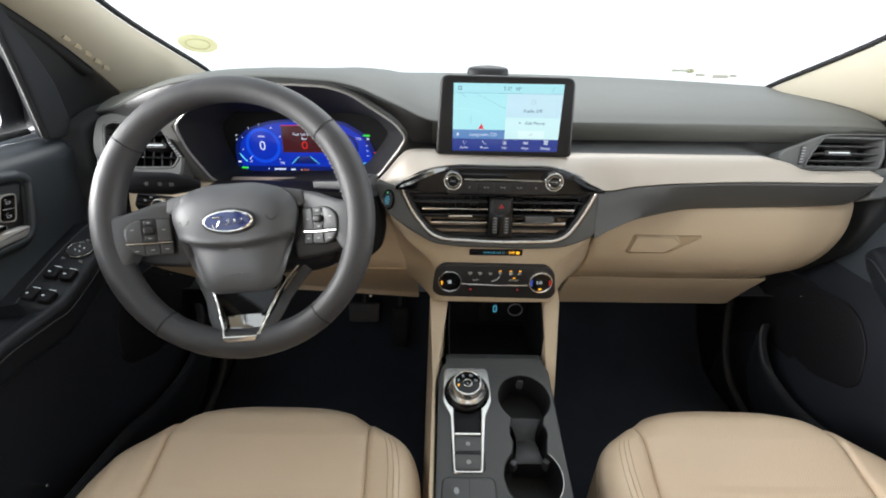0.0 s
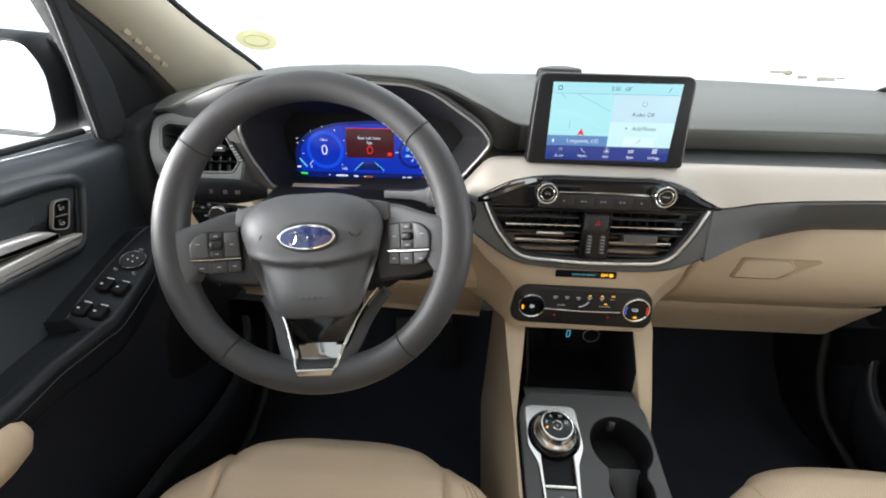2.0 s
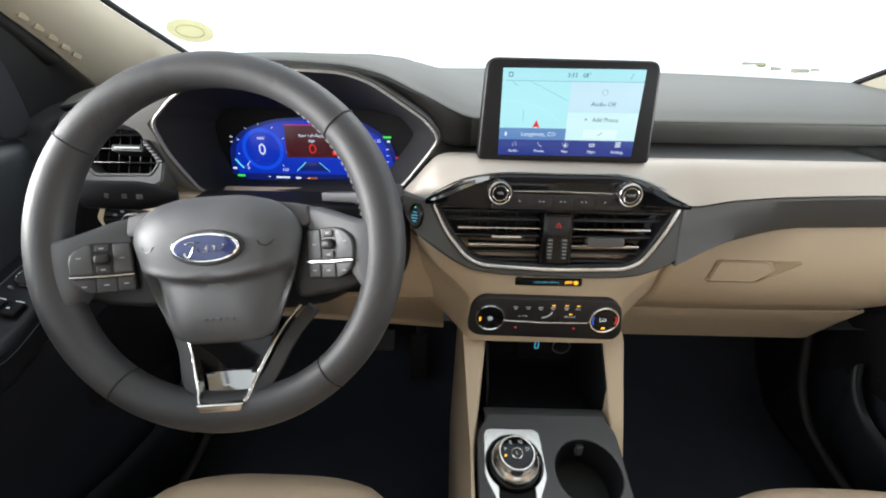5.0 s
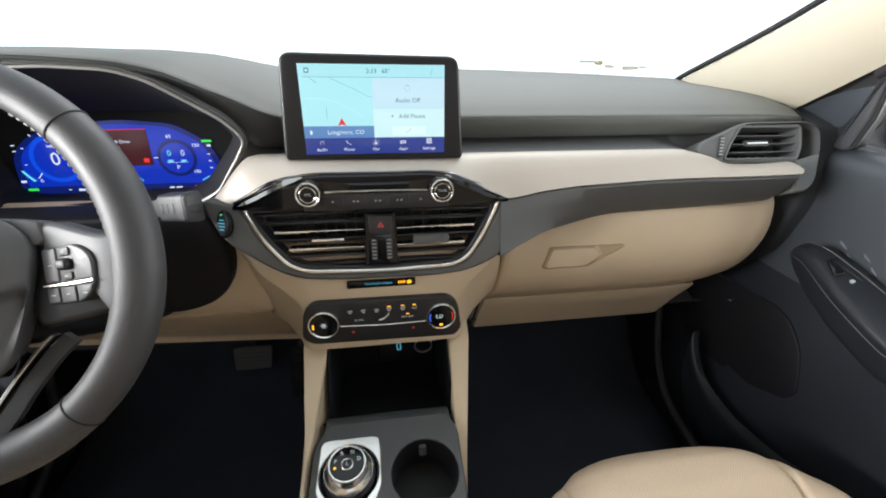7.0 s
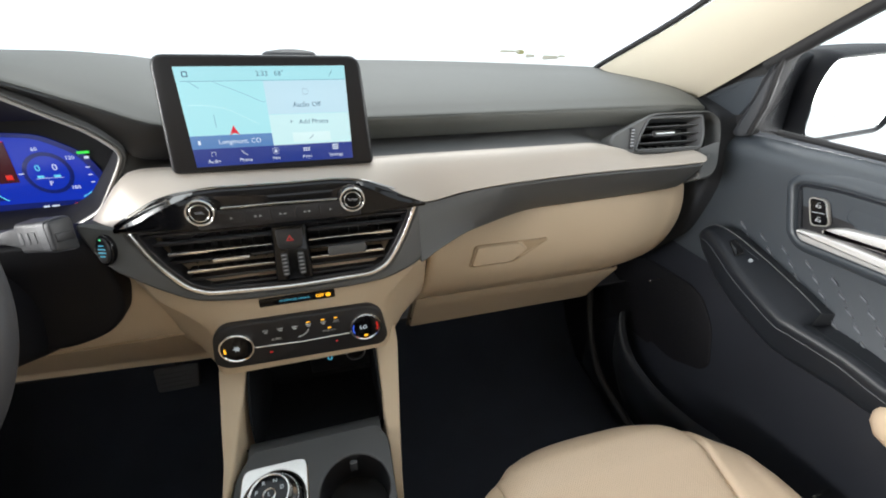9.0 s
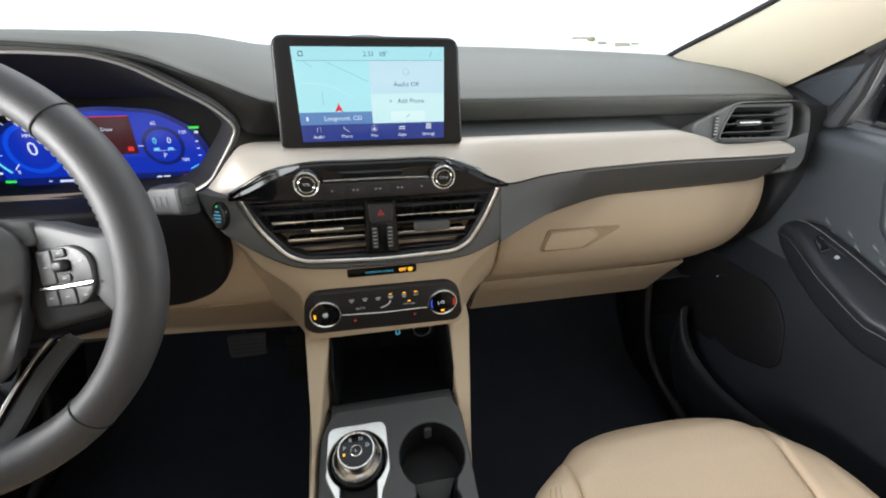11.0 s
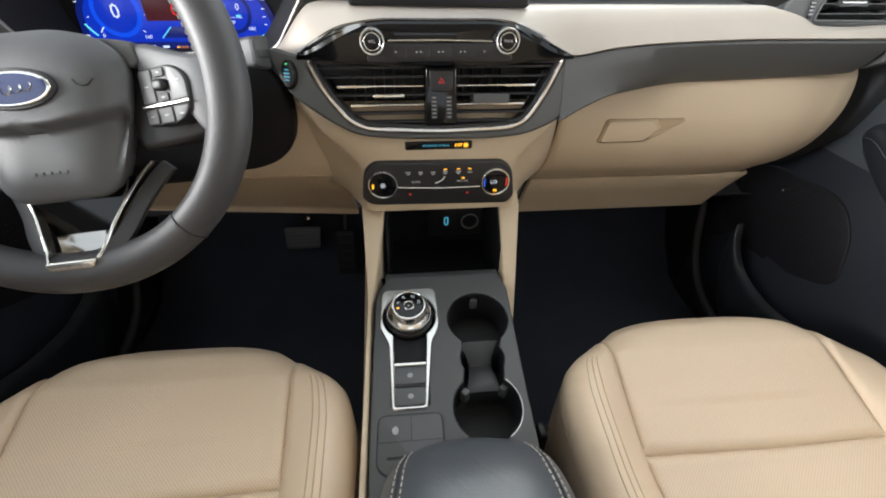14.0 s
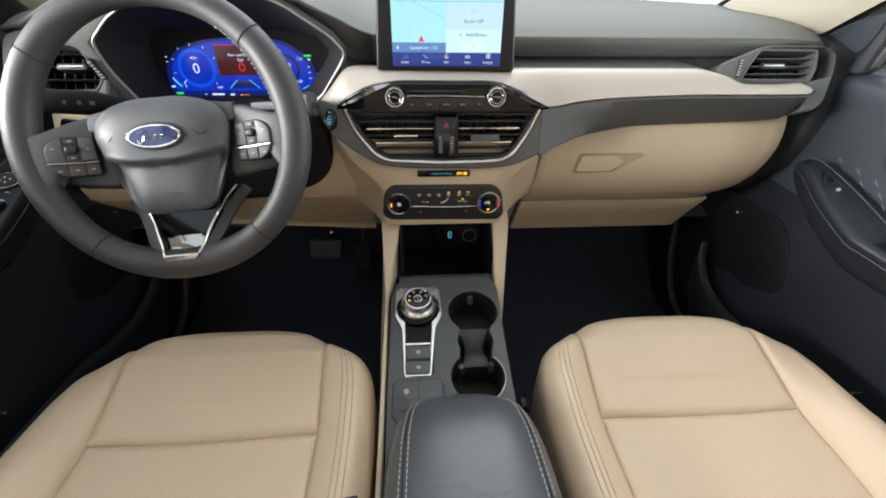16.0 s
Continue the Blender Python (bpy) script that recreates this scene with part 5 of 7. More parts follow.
# ---- steering wheel ----
def steering_wheel():
    w = thing("steering_wheel", "dark grey leather steering wheel with satin spoke and button pads", "steering wheel")
    tilt = radians(25.6)
    up, turn = Vector((0, math.sin(tilt), math.cos(tilt))), radians(5)
    p = Plane((-0.371, 0.488, 0.719), X * math.cos(turn) + up * math.sin(turn), up * math.cos(turn) - X * math.sin(turn))
    R, r = 0.169, 0.0165

    def rim(a0, a1, steps, grow=1.0, name="rim", label=""):
        rings = []
        for k in range(steps + 1):
            a = radians(a0 + (a1 - a0) * k / steps)
            # thumb swells at ten and two, flatter section at the bottom
            side = abs(math.cos(a)) ** 3
            swell = 1 + 0.20 * side + 0.22 * max(0.0, -math.sin(a)) ** 6
            rr = r * grow * (1 + (swell - 1) * 0.5)
            ring = []
            for j in range(20):
                b = 2 * math.pi * j / 20
                q = R - r * (swell - 1) + r * swell * math.cos(b)
                ring.append(p(q * math.cos(a), q * math.sin(a), rr * 1.02 * math.sin(b)))
            rings.append(ring)
        return part(name, loft(rings, caps=abs(a1 - a0) < 359), WHEELSKIN, w, label)

    seams = [40, 140, 232, 308]
    rim(40, 140, 44, 1.0, "rim_top", "smooth dark leather")
    rim(140, 232, 40, 1.0, "rim_grip", "smooth dark leather")
    rim(232, 308, 34, 1.0, "rim_bottom", "smooth dark leather")
    rim(308, 400, 40, 1.0, "rim_grip", "smooth dark leather")
    for a in seams:
        t = radians(a)
        k = 1 + 0.20 * abs(math.cos(t)) ** 3 + 0.22 * max(0.0, -math.sin(t)) ** 6
        c = [p((R - r * (k - 1) + r * k * 1.01 * math.cos(b)) * math.cos(t), (R - r * (k - 1) + r * k * 1.01 * math.cos(b)) * math.sin(t), r * (1 + (k - 1) * 0.5) * 1.03 * math.sin(b)) for b in np.linspace(0, 2 * math.pi, 24, endpoint=False)]
        part("seam", tube(c, 0.0009, 6, True), RUBBER, w, "dark seam")
    # lacing along the inside of the rim
    for a0, a1 in ((5, 54),):
        line = [p((R - r * (0.98 + 0.40 * abs(math.cos(radians(a))) ** 3 + 0.44 * max(0.0, -math.sin(radians(a))) ** 6)) * math.cos(radians(a)), (R - r * (0.98 + 0.40 * abs(math.cos(radians(a))) ** 3 + 0.44 * max(0.0, -math.sin(radians(a))) ** 6)) * math.sin(radians(a)), 0.0045) for a in np.linspace(a0, a1, 34)]
        lace = stitches(line, w, 0.0034, 0.0030, 0.0010, "lacing")
        lace.data.materials[0] = material("grey_lace", (0.17, 0.17, 0.17), 0.5)
    # airbag pad
    pad = rpoly([(-0.062, 0.040), (-0.030, 0.048), (0.030, 0.048), (0.062, 0.040), (0.080, 0.024), (0.084, 0.008), (0.074, -0.031), (0.057, -0.073), (0.048, -0.090), (0.034, -0.097), (-0.034, -0.097), (-0.048, -0.090), (-0.057, -0.073), (-0.074, -0.031), (-0.084, 0.008), (-0.080, 0.024)], 0.012, 4)
    loop, rim_pts = [], [Vector(q) for q in pad]
    total = sum((rim_pts[i] - rim_pts[i - 1]).length for i in range(len(rim_pts)))
    for k in range(110):
        want, run = total * k / 110, 0.0
        for i in range(len(rim_pts)):
            d = (rim_pts[i] - rim_pts[i - 1]).length
            if run + d >= want:
                q = rim_pts[i - 1].lerp(rim_pts[i], (want - run) / max(d, 1e-9))
                loop.append((q.x, q.y))
                break
            run += d

    def cover(x, y, s):
        """Height of the airbag cover: a dome with a fold below the badge."""
        h = 0.020 * (1 - s ** 5) + 0.003 * (1 - s * s) - 0.002
        fold = -0.034 + 0.012 * (x / 0.075) ** 2
        drop = 0.0150 / (1 + math.exp((y - fold) * 1100)) * min(1.0, (1 - s) * 12)
        lip_ = 0.0016 * math.exp(-((y - fold - 0.004) / 0.0035) ** 2) * min(1.0, (1 - s) * 12)
        ease = max(0.0, min(1.0, (y + 0.094) / 0.060))
        return h + lip_ - drop * ease ** 0.8

    rings = [[p(x, y, -0.030) for x, y in inset(loop, 0.008)], [p(x, y, -0.006) for x, y in loop]]
    for s in (1.0, 0.985, 0.965, 0.94, 0.91, 0.87, 0.83, 0.79, 0.74, 0.69, 0.64, 0.58, 0.52, 0.46, 0.40, 0.34, 0.28, 0.22, 0.16, 0.1, 0.04):
        ring = []
        for x, y in loop:
            yy = -0.020 + (y + 0.020) * s
            ring.append(p(x * s, yy, cover(x * s, yy, s)))
        rings.append(ring)
    part("airbag_pad", loft(rings), SPOKE, w, "dark grey moulded airbag cover", smooth=70)
    # badge: a blue oval in a bright ring
    part("badge_well", slab(p, oval(0.003, -0.002, 0.0345, 0.0165), 0.014, 0.0228, 0.0010), BLACK, w, "dark well round the badge")
    badge = part("badge", slab(p, oval(0.003, -0.002, 0.0318, 0.0140), 0.016, 0.0245, 0.0012), CHROME, w, "oval badge with a bright rim")
    part("badge_field", slab(p, oval(0.003, -0.002, 0.0292, 0.0118), 0.022, 0.0252, 0.0006), BLUE, badge, "deep blue enamel oval")
    # a flowing bright flourish: a tall sweep, then a chain of small loops
    flow = [(-0.019, -0.004), (-0.017, -0.0075), (-0.0135, -0.0060), (-0.0105, 0.0015), (-0.0130, 0.0052), (-0.0175, 0.0042), (-0.0100, 0.0058), (-0.0040, 0.0050)]
    part("badge_mark", tube([p(0.003 + q.x, -0.002 + q.y, 0.0255) for q in spline(flow, 6)], 0.0010, 6, flat=0.4), CHROME, badge, "bright sweeping mark")
    loops = [p(0.003 - 0.006 + 0.0235 * t - 0.0022 * math.sin(t * 6 * math.pi), -0.0042 + 0.0030 * math.cos(t * 6 * math.pi) + 0.0022 * t, 0.0255) for t in np.linspace(0, 1, 60)]
    part("badge_mark", tube(loops, 0.0008, 6, flat=0.4), CHROME, badge, "bright looping mark")
    # small horn marks and embossed bar
    for s in (-1, 1):
        part("horn_mark", tube([p(s * 0.056 + dx, dy, cover(s * 0.056 + dx, dy, min(0.98, (abs(s * 0.056 + dx)) / 0.0835))) for dx, dy in ((-0.007, 0.002), (-0.005, -0.002), (-0.001, -0.0035), (0.003, -0.0025), (0.005, 0.0), (0.007, 0.002))], 0.0007, 5), BLACK, w, "small debossed horn mark")
    for k in range(5):
        x0 = -0.014 + k * 0.0068
        lift = cover(x0 + 0.002, -0.071, 0.655)
        part("embossed_bar", box(p, x0, x0 + 0.0042, -0.0725, -0.0695, lift - 0.004, lift + 0.0008, 0.0003), SPOKE, w)
    # spokes: a grey wing round each button pad over a black carrier
    for s in (-1, 1):
        carrier = rpoly([(s * 0.060, 0.034), (s * 0.110, 0.026), (s * 0.158, 0.008), (s * 0.160, -0.040), (s * 0.125, -0.054), (s * 0.070, -0.060)], 0.010, 4)
        part("carrier", slab(p, carrier, -0.036, -0.012, 0.006), BLACK, w, "black carrier behind the spoke")
        top_v = smooth_keys([(0.088, 0.0335), (0.100, 0.0318), (0.115, 0.0265), (0.132, 0.0200), (0.146, 0.0160), (0.160, 0.0170)])
        low_v = smooth_keys([(0.088, -0.0060), (0.100, -0.0100), (0.118, -0.0220), (0.132, -0.0360), (0.141, -0.0500), (0.150, -0.0610), (0.160, -0.0770)])
        cols = []
        for x in (0.0895, 0.0905, 0.094, 0.100, 0.108, 0.116, 0.124, 0.132, 0.139, 0.146, 0.152, 0.157, 0.161):
            a_, b_ = top_v(x), low_v(x)
            h = 0.0015 + 0.36 * (min(x, 0.143) - 0.1145) + 0.002 * max(0.0, (x - 0.143) / 0.018)
            cols.append([p(s * x, v_, h - d_) for v_, d_ in ((a_, 0.018), (a_ - 0.0006, 0.005), (a_ - 0.0025, 0.0012), (a_ - 0.006, 0.0), (a_ * 0.7 + b_ * 0.3, 0.0), (a_ * 0.3 + b_ * 0.7, 0.0), (b_ + 0.006, 0.0), (b_ + 0.0025, 0.0012), (b_ + 0.0006, 0.005), (b_, 0.018))])
        part("spoke", sheet(cols, 0.004, lambda q: -p.n), SPOKE, w, "dark grey spoke", smooth=60)
        part("spoke_root", slab(p, rpoly([(s * 0.060, 0.0395), (s * 0.078, 0.0366), (s * 0.090, 0.0338), (s * 0.0925, 0.0160), (s * 0.086, 0.0125), (s * 0.076, 0.0150), (s * 0.058, 0.020)], 0.003, 3), -0.024, -0.0055, 0.0022), SPOKE, w, "dark grey root of the spoke")
        across = p.u + p.n * s * 0.36
        across.normalize()
        tp = Plane(p(s * 0.1145, 0, 0) - across * (s * 0.1145), across, p.v)
        bp = rpoly([(s * 0.0875, 0.0090), (s * 0.126, 0.0100), (s * 0.1415, -0.0020), (s * 0.1380, -0.0290), (s * 0.1230, -0.0400), (s * 0.0865, -0.0395)], [0.003, 0.014, 0.012, 0.014, 0.018, 0.004], 6)
        holder = part("button_pad", slab(tp, bp, -0.014, 0.0036, 0.0012), BLACK, w, "black button pad")
        keys = ([(0.0885, 0.0082), (0.1035, 0.0086), (0.1035, -0.0205), (0.0876, -0.0205)], [(0.1205, 0.0086), (0.1260, 0.0080), (0.1330, 0.0040), (0.1380, -0.0020), (0.1394, -0.0080), (0.1388, -0.0205), (0.1205, -0.0205)], [(0.0876, -0.0245), (0.1010, -0.0245), (0.1010, -0.0386), (0.0872, -0.0386)], [(0.1022, -0.0245), (0.1185, -0.0245), (0.1185, -0.0390), (0.1022, -0.0390)], [(0.1197, -0.0245), (0.1378, -0.0245), (0.1360, -0.0295), (0.1325, -0.0335), (0.1280, -0.0365), (0.1240, -0.0382), (0.1197, -0.0390)])
        for n_, key in enumerate(keys):
            shape = [(s * x, y) for x, y in (key if s > 0 else reversed(key))]
            part("button", slab(tp, rpoly(shape, 0.0022, 3), 0.002, 0.0048, 0.0014), PALEKEY if n_ < 2 else KEYGREY, holder)
            cx, cy_ = sum(x for x, y in shape) / len(shape), sum(y for x, y in shape) / len(shape)
            part("button_mark", box(tp, cx - 0.0022, cx + 0.0022, cy_ - 0.0005, cy_ + 0.0008, 0.0044, 0.0050, 0.0002), DIMPRINT, holder, "small grey printed mark")
        # a stepped rocker between the two upper keys
        part("rocker_well", box(tp, min(s * 0.1045, s * 0.1195), max(s * 0.1045, s * 0.1195), -0.0212, 0.0086, 0.002, 0.0034, 0.001), GLOSS, holder, "gloss black rocker well")
        for y0, y1, h in ((0.0005, 0.0080, 0.0050), (-0.0200, -0.0128, 0.0050)):
            part("rocker_key", box(tp, min(s * 0.1060, s * 0.1180), max(s * 0.1060, s * 0.1180), y0, y1, 0.002, h, 0.0012), KEYGREY, holder, "dark grey rocker key")
            part("button_mark", box(tp, s * 0.112 - 0.0020, s * 0.112 + 0.0020, (y0 + y1) / 2 - 0.0008, (y0 + y1) / 2 + 0.0008, 0.0046, 0.0053, 0.0002), DIMPRINT, holder, "small grey printed mark")
        part("roller", box(tp, min(s * 0.1055, s * 0.1185), max(s * 0.1055, s * 0.1185), -0.0112, -0.0012, 0.002, 0.0095, 0.0030), BLACK, holder, "black roller")
        part("bright_line", tube([tp(s * 0.0865, -0.0226, 0.0050), tp(s * 0.112, -0.0230, 0.0056), tp(s * 0.1390, -0.0222, 0.0050)], 0.0014, 6), SATIN, holder, "thin satin line")

    def ribbon(path, wide, deep):
        """A flat band standing on edge along a path of (x, y, height) over the wheel's plane."""
        rings, n = [], len(path)
        for i, (x, y, h) in enumerate(path):
            a, b = path[max(0, i - 1)], path[min(n - 1, i + 1)]
            d = Vector((b[0] - a[0], b[1] - a[1])).normalized()
            e = Vector((-d.y, d.x)) * wide / 2
            rings.append([p(x - e.x, y - e.y, h - deep), p(x - e.x, y - e.y, h - 0.0006), p(x - e.x * 0.6, y - e.y * 0.6, h), p(x + e.x * 0.6, y + e.y * 0.6, h), p(x + e.x, y + e.y, h - 0.0006), p(x + e.x, y + e.y, h - deep)])
        return loft(rings)

    # lower spoke: a satin V with a black middle
    vee = part("lower_spoke", slab(p, rpoly([(-0.050, -0.080), (0.050, -0.080), (0.026, -0.154), (-0.026, -0.154)], 0.006, 4), -0.030, -0.016, 0.002), GLOSS, w, "gloss black lower spoke")
    half = [(0.000, -0.1535, 0.0165), (0.012, -0.1535, 0.0165), (0.0190, -0.1528, 0.016), (0.0232, -0.1490, 0.014), (0.0262, -0.1410, 0.008), (0.0330, -0.1240, 0.000), (0.0410, -0.1060, -0.010), (0.0490, -0.0920, -0.017), (0.0580, -0.0790, -0.023), (0.0680, -0.0680, -0.028)]
    path = [(q[0], q[1], q[2]) for q in spline([(-x, y, h) for x, y, h in reversed(half[1:])] + half, 4)]
    part("satin_vee", ribbon(path, 0.0030, 0.010), SATIN, vee, "bright satin V")
    for s in (-1, 1):
        edge = [(s * (x + 0.0018 + 0.0078 * min(1.0, k / 2)), y - 0.0012 - 0.0040 * min(1.0, k / 2), h - 0.0012 - 0.0010 * k) for k, (x, y, h) in enumerate(half[3:])]
        part("blade", ribbon([(q[0], q[1], q[2]) for q in spline(edge, 4)], 0.0135, 0.008), KEYGREY, vee, "dark satin blade beside the bright V")
    part("satin_foot", slab(p, rpoly([(-0.0235, -0.1500), (0.0235, -0.1500), (0.0200, -0.1585), (-0.0200, -0.1585)], 0.003, 3), 0.004, 0.0192, 0.002), SATIN, vee, "satin foot over the rim")
    rows = [[p(w_ * k, y, h - 0.004 * (1 - k * k)) for k in (-1, -0.75, -0.5, -0.25, 0, 0.25, 0.5, 0.75, 1)] for y, w_, h in ((-0.1515, 0.0195, 0.0060), (-0.1490, 0.0208, 0.0010), (-0.1450, 0.0222, -0.0035), (-0.1400, 0.0240, -0.0065), (-0.1340, 0.0262, -0.0090), (-0.1290, 0.0280, -0.0105))]
    part("insert", sheet(rows, 0.004, lambda q: -p.n), DARKCHROME, vee, "dark polished insert inside the V", smooth=70)
    return p


WHEEL = steering_wheel()


def steering_column():
    c = thing("steering_column", "black steering column shroud with two stalks", "steering column")
    p = WHEEL
    rings = []
    for h, s, dy in ((-0.028, 0.9, 0.0), (-0.045, 1.0, -0.002), (-0.10, 1.08, -0.006), (-0.18, 1.15, -0.010), (-0.26, 1.15, -0.012)):
        rings.append([p(x * s, y * s + dy, h) for x, y in rpoly([(-0.062, 0.035), (0.062, 0.035), (0.075, -0.01), (0.055, -0.070), (-0.055, -0.070), (-0.075, -0.01)], 0.02, 5)])
    part("shroud", loft(rings), DULLBLACK, c, "black plastic column shroud")
    flat_ = Plane((0, 0.672, 0), X, Z)
    part("column_surround", slab(flat_, rpoly([(-0.520, 0.694), (-0.213, 0.694), (-0.203, 0.665), (-0.200, 0.612), (-0.208, 0.584), (-0.232, 0.561), (-0.27, 0.548), (-0.47, 0.548), (-0.515, 0.60)], 0.02, 5), -0.04, 0.012, 0.006), DULLBLACK, c, "black surround where the column meets the dashboard")
    # left stalk with grey lamp marks
    a = Vector((-0.440, 0.590, 0.729))
    tip = Vector((-0.545, 0.552, 0.745))
    d = (tip - a).normalized()
    q = Plane(tip, d * -1, (0, 0.25, 1))
    stalk = part("indicator_stalk", loft([[q(t, y * k, z * k) for y, z in oval(0, 0, 0.0155, 0.010, 20)] for t, k in ((-0.001, 0.7), (0.0, 0.9), (0.004, 1.0), (0.052, 1.06), (0.068, 0.85), (0.090, 0.45))]), DULLBLACK, c, "black indicator stalk")
    for k, wd in ((0.025, 0.004), (0.041, 0.005), (0.055, 0.006)):
        part("lamp_mark", box(q, k - wd / 2, k + wd / 2, -0.0026, 0.0026, 0.0088, 0.0106, 0.0004), GREY, stalk, "small grey lamp mark")
    a = Vector((-0.320, 0.672, 0.702))
    tip = Vector((-0.2085, 0.624, 0.7190))
    d = (tip - a).normalized()
    q = Plane(tip, d, (0, 0.25, 1))
    stalk = part("wiper_stalk", loft([[q(t, y * k, z * k) for y, z in rpoly([(-0.0180, -0.012), (0.0180, -0.012), (0.0150, 0.012), (-0.0150, 0.012)], 0.004, 3)] for t, k in ((0.001, 0.86), (0.0, 0.96), (-0.003, 1.0), (-0.040, 1.0), (-0.046, 0.70), (-0.07, 0.45), (-0.12, 0.4))]), KEYGREY, c, "dark grey blocky wiper stalk")
    part("end_cap", loft([[q(t, y * 1.04, z * 1.04) for y, z in rpoly([(-0.0180, -0.012), (0.0180, -0.012), (0.0150, 0.012), (-0.0150, 0.012)], 0.004, 3)] for t in (-0.0135, -0.0120, -0.0060, -0.0045)]), SPOKE, stalk, "grey collar near the end")
    part("end_notch", box(q, -0.0030, 0.0020, -0.0065, 0.0030, -0.009, 0.009, 0.0008), BLACK, stalk, "dark notch in the end")
    for k in (-0.020, -0.028, -0.036):
        part("stalk_mark", box(q, k - 0.0022, k + 0.0022, -0.006, 0.006, 0.0112, 0.0125, 0.0004), SPOKE, stalk, "raised grey mark")


steering_column()

# ---- middle console ----
SLOPE = 0.17
top = Plane((0, 0.51, 0.415), X, (0, 1, SLOPE))
K = math.sqrt(1 + SLOPE ** 2)


def cy(y):
    """Distance along the sloping console top for a place y in the car."""
    return (y - 0.51) * K


def console():
    c = thing("centre_console", "dark grey centre console with cup holders between beige side panels", "console")
    outer = rpoly([(x, cy(y)) for x, y in ((-0.080, 0.549), (0.080, 0.549), (0.094, 0.527), (0.090, 0.40), (0.088, 0.20), (-0.100, 0.20), (-0.102, 0.311), (-0.099, 0.520))], [0.006, 0.006, 0.02, 0.05, 0.0, 0.0, 0.05, 0.02], 5)

    def disc(x, y, r, a0, a1, n=20):
        return [(x + r * math.cos(radians(a0 + (a1 - a0) * i / n)), cy(y) + r * math.sin(radians(a0 + (a1 - a0) * i / n))) for i in range(n + 1)]

    # one opening of three joined circles
    hole = disc(0.043, 0.472, 0.0425, -52, 232) + disc(0.041, 0.413, 0.0285, 150, 208, 8) + disc(0.038, 0.350, 0.0415, 128, 412, 24) + disc(0.041, 0.413, 0.0285, -28, 30, 8)
    well = rpoly([(x, cy(y)) for x, y in ((-0.089, 0.520), (-0.018, 0.520), (-0.018, 0.468), (-0.030, 0.440), (-0.031, 0.356), (-0.077, 0.356), (-0.078, 0.440), (-0.089, 0.468))], 0.004, 3)
    part("top_plate", plate(top, outer, [hole, well], -0.012, 0.0, 0.0015), CONSOLE, c, "dark grey satin top plate")
    # cup holder pot
    rings = [[top(x, y, h) for x, y in inset(hole, d)] for h, d in ((-0.001, 0.0), (-0.02, 0.0006), (-0.060, 0.002))]
    part("cup_holder", loft(rings, caps=False), BLACK, c, "black cup holder wall")
    part("cup_floor", slab(top, inset(hole, -0.002), -0.066, -0.060, 0.001), RUBBER, c, "black rubber cup holder mat")
    # ribs between the cups
    rows = []
    for y, w_, d_ in ((0.452, 0.030, 0.040), (0.449, 0.0290, 0.0225), (0.447, 0.0280, 0.0205), (0.438, 0.0225, 0.0215), (0.428, 0.0180, 0.0235), (0.418, 0.0152, 0.0265), (0.4135, 0.0148, 0.0280), (0.409, 0.0150, 0.0250), (0.400, 0.0165, 0.0215), (0.390, 0.0188, 0.0195), (0.380, 0.0212, 0.0185), (0.376, 0.0222, 0.0200), (0.374, 0.0226, 0.0600)):
        rows.append([top(0.0408 - (0.43 - y) * 0.02 + w_ * k, cy(y), -d_ - 0.002 * k * k) for k in (-1, -0.7, -0.35, 0, 0.35, 0.7, 1)])
    part("divider", sheet(rows, 0.006, lambda q: -top.n), CUPGREY, c, "grey waisted divider between the cups", smooth=40)
    # spring tabs
    for x, y, turn in ((0.044, 0.511, 0), (0.0150, 0.3735, 42), (0.0640, 0.3755, -42)):
        t = radians(turn)
        q = Plane(top(x, cy(y), -0.022), (math.cos(t), math.sin(t), 0), (0, 0, 1))
        part("spring_tab", box(q, -0.005, 0.005, -0.009, 0.009, -0.004, 0.004, 0.0015), PALEKEY, c, "grey rubber spring tab")
    # a bright rim on the right of the cups
    part("cup_rim", tube([top(x, y, 0.0006) for x, y in disc(0.038, 0.350, 0.0418, -60, 50, 24)], 0.0007, 6), DIALSILVER, c, "thin grey edge round the cups")
    # storage cover with a button
    cov = rpoly([(x, cy(y)) for x, y in ((-0.092, 0.347), (-0.018, 0.347), (-0.018, 0.24), (-0.093, 0.292))], [0.010, 0.010, 0.002, 0.008], 4)
    part("cover_gap", slab(top, inset(cov, -0.0012), 0.0, 0.0006, 0.0002), RUBBER, c, "dark gap round the cover")
    cover = part("cover", slab(top, cov, 0.0, 0.0022, 0.0012), CONSOLE, c, "grey button cover")
    part("cover_line", box(top, -0.091, -0.018, cy(0.318) - 0.0004, cy(0.318) + 0.0004, 0.0016, 0.0024, 0.0002), RUBBER, cover, "thin joint")
    part("cover_line", box(top, -0.0547, -0.0540, cy(0.318), cy(0.346), 0.0016, 0.0024, 0.0002), RUBBER, cover, "thin joint")
    part("slot", box(top, -0.082, -0.058, cy(0.3015) - 0.0015, cy(0.3015) + 0.0015, 0.0016, 0.0026, 0.0003), RUBBER, cover, "black slot")
    part("button_mark", slab(top, oval(-0.0725, cy(0.330), 0.0038, 0.0045, 16), 0.0016, 0.0028, 0.0004), DIMPRINT, cover, "small pale printed mark")
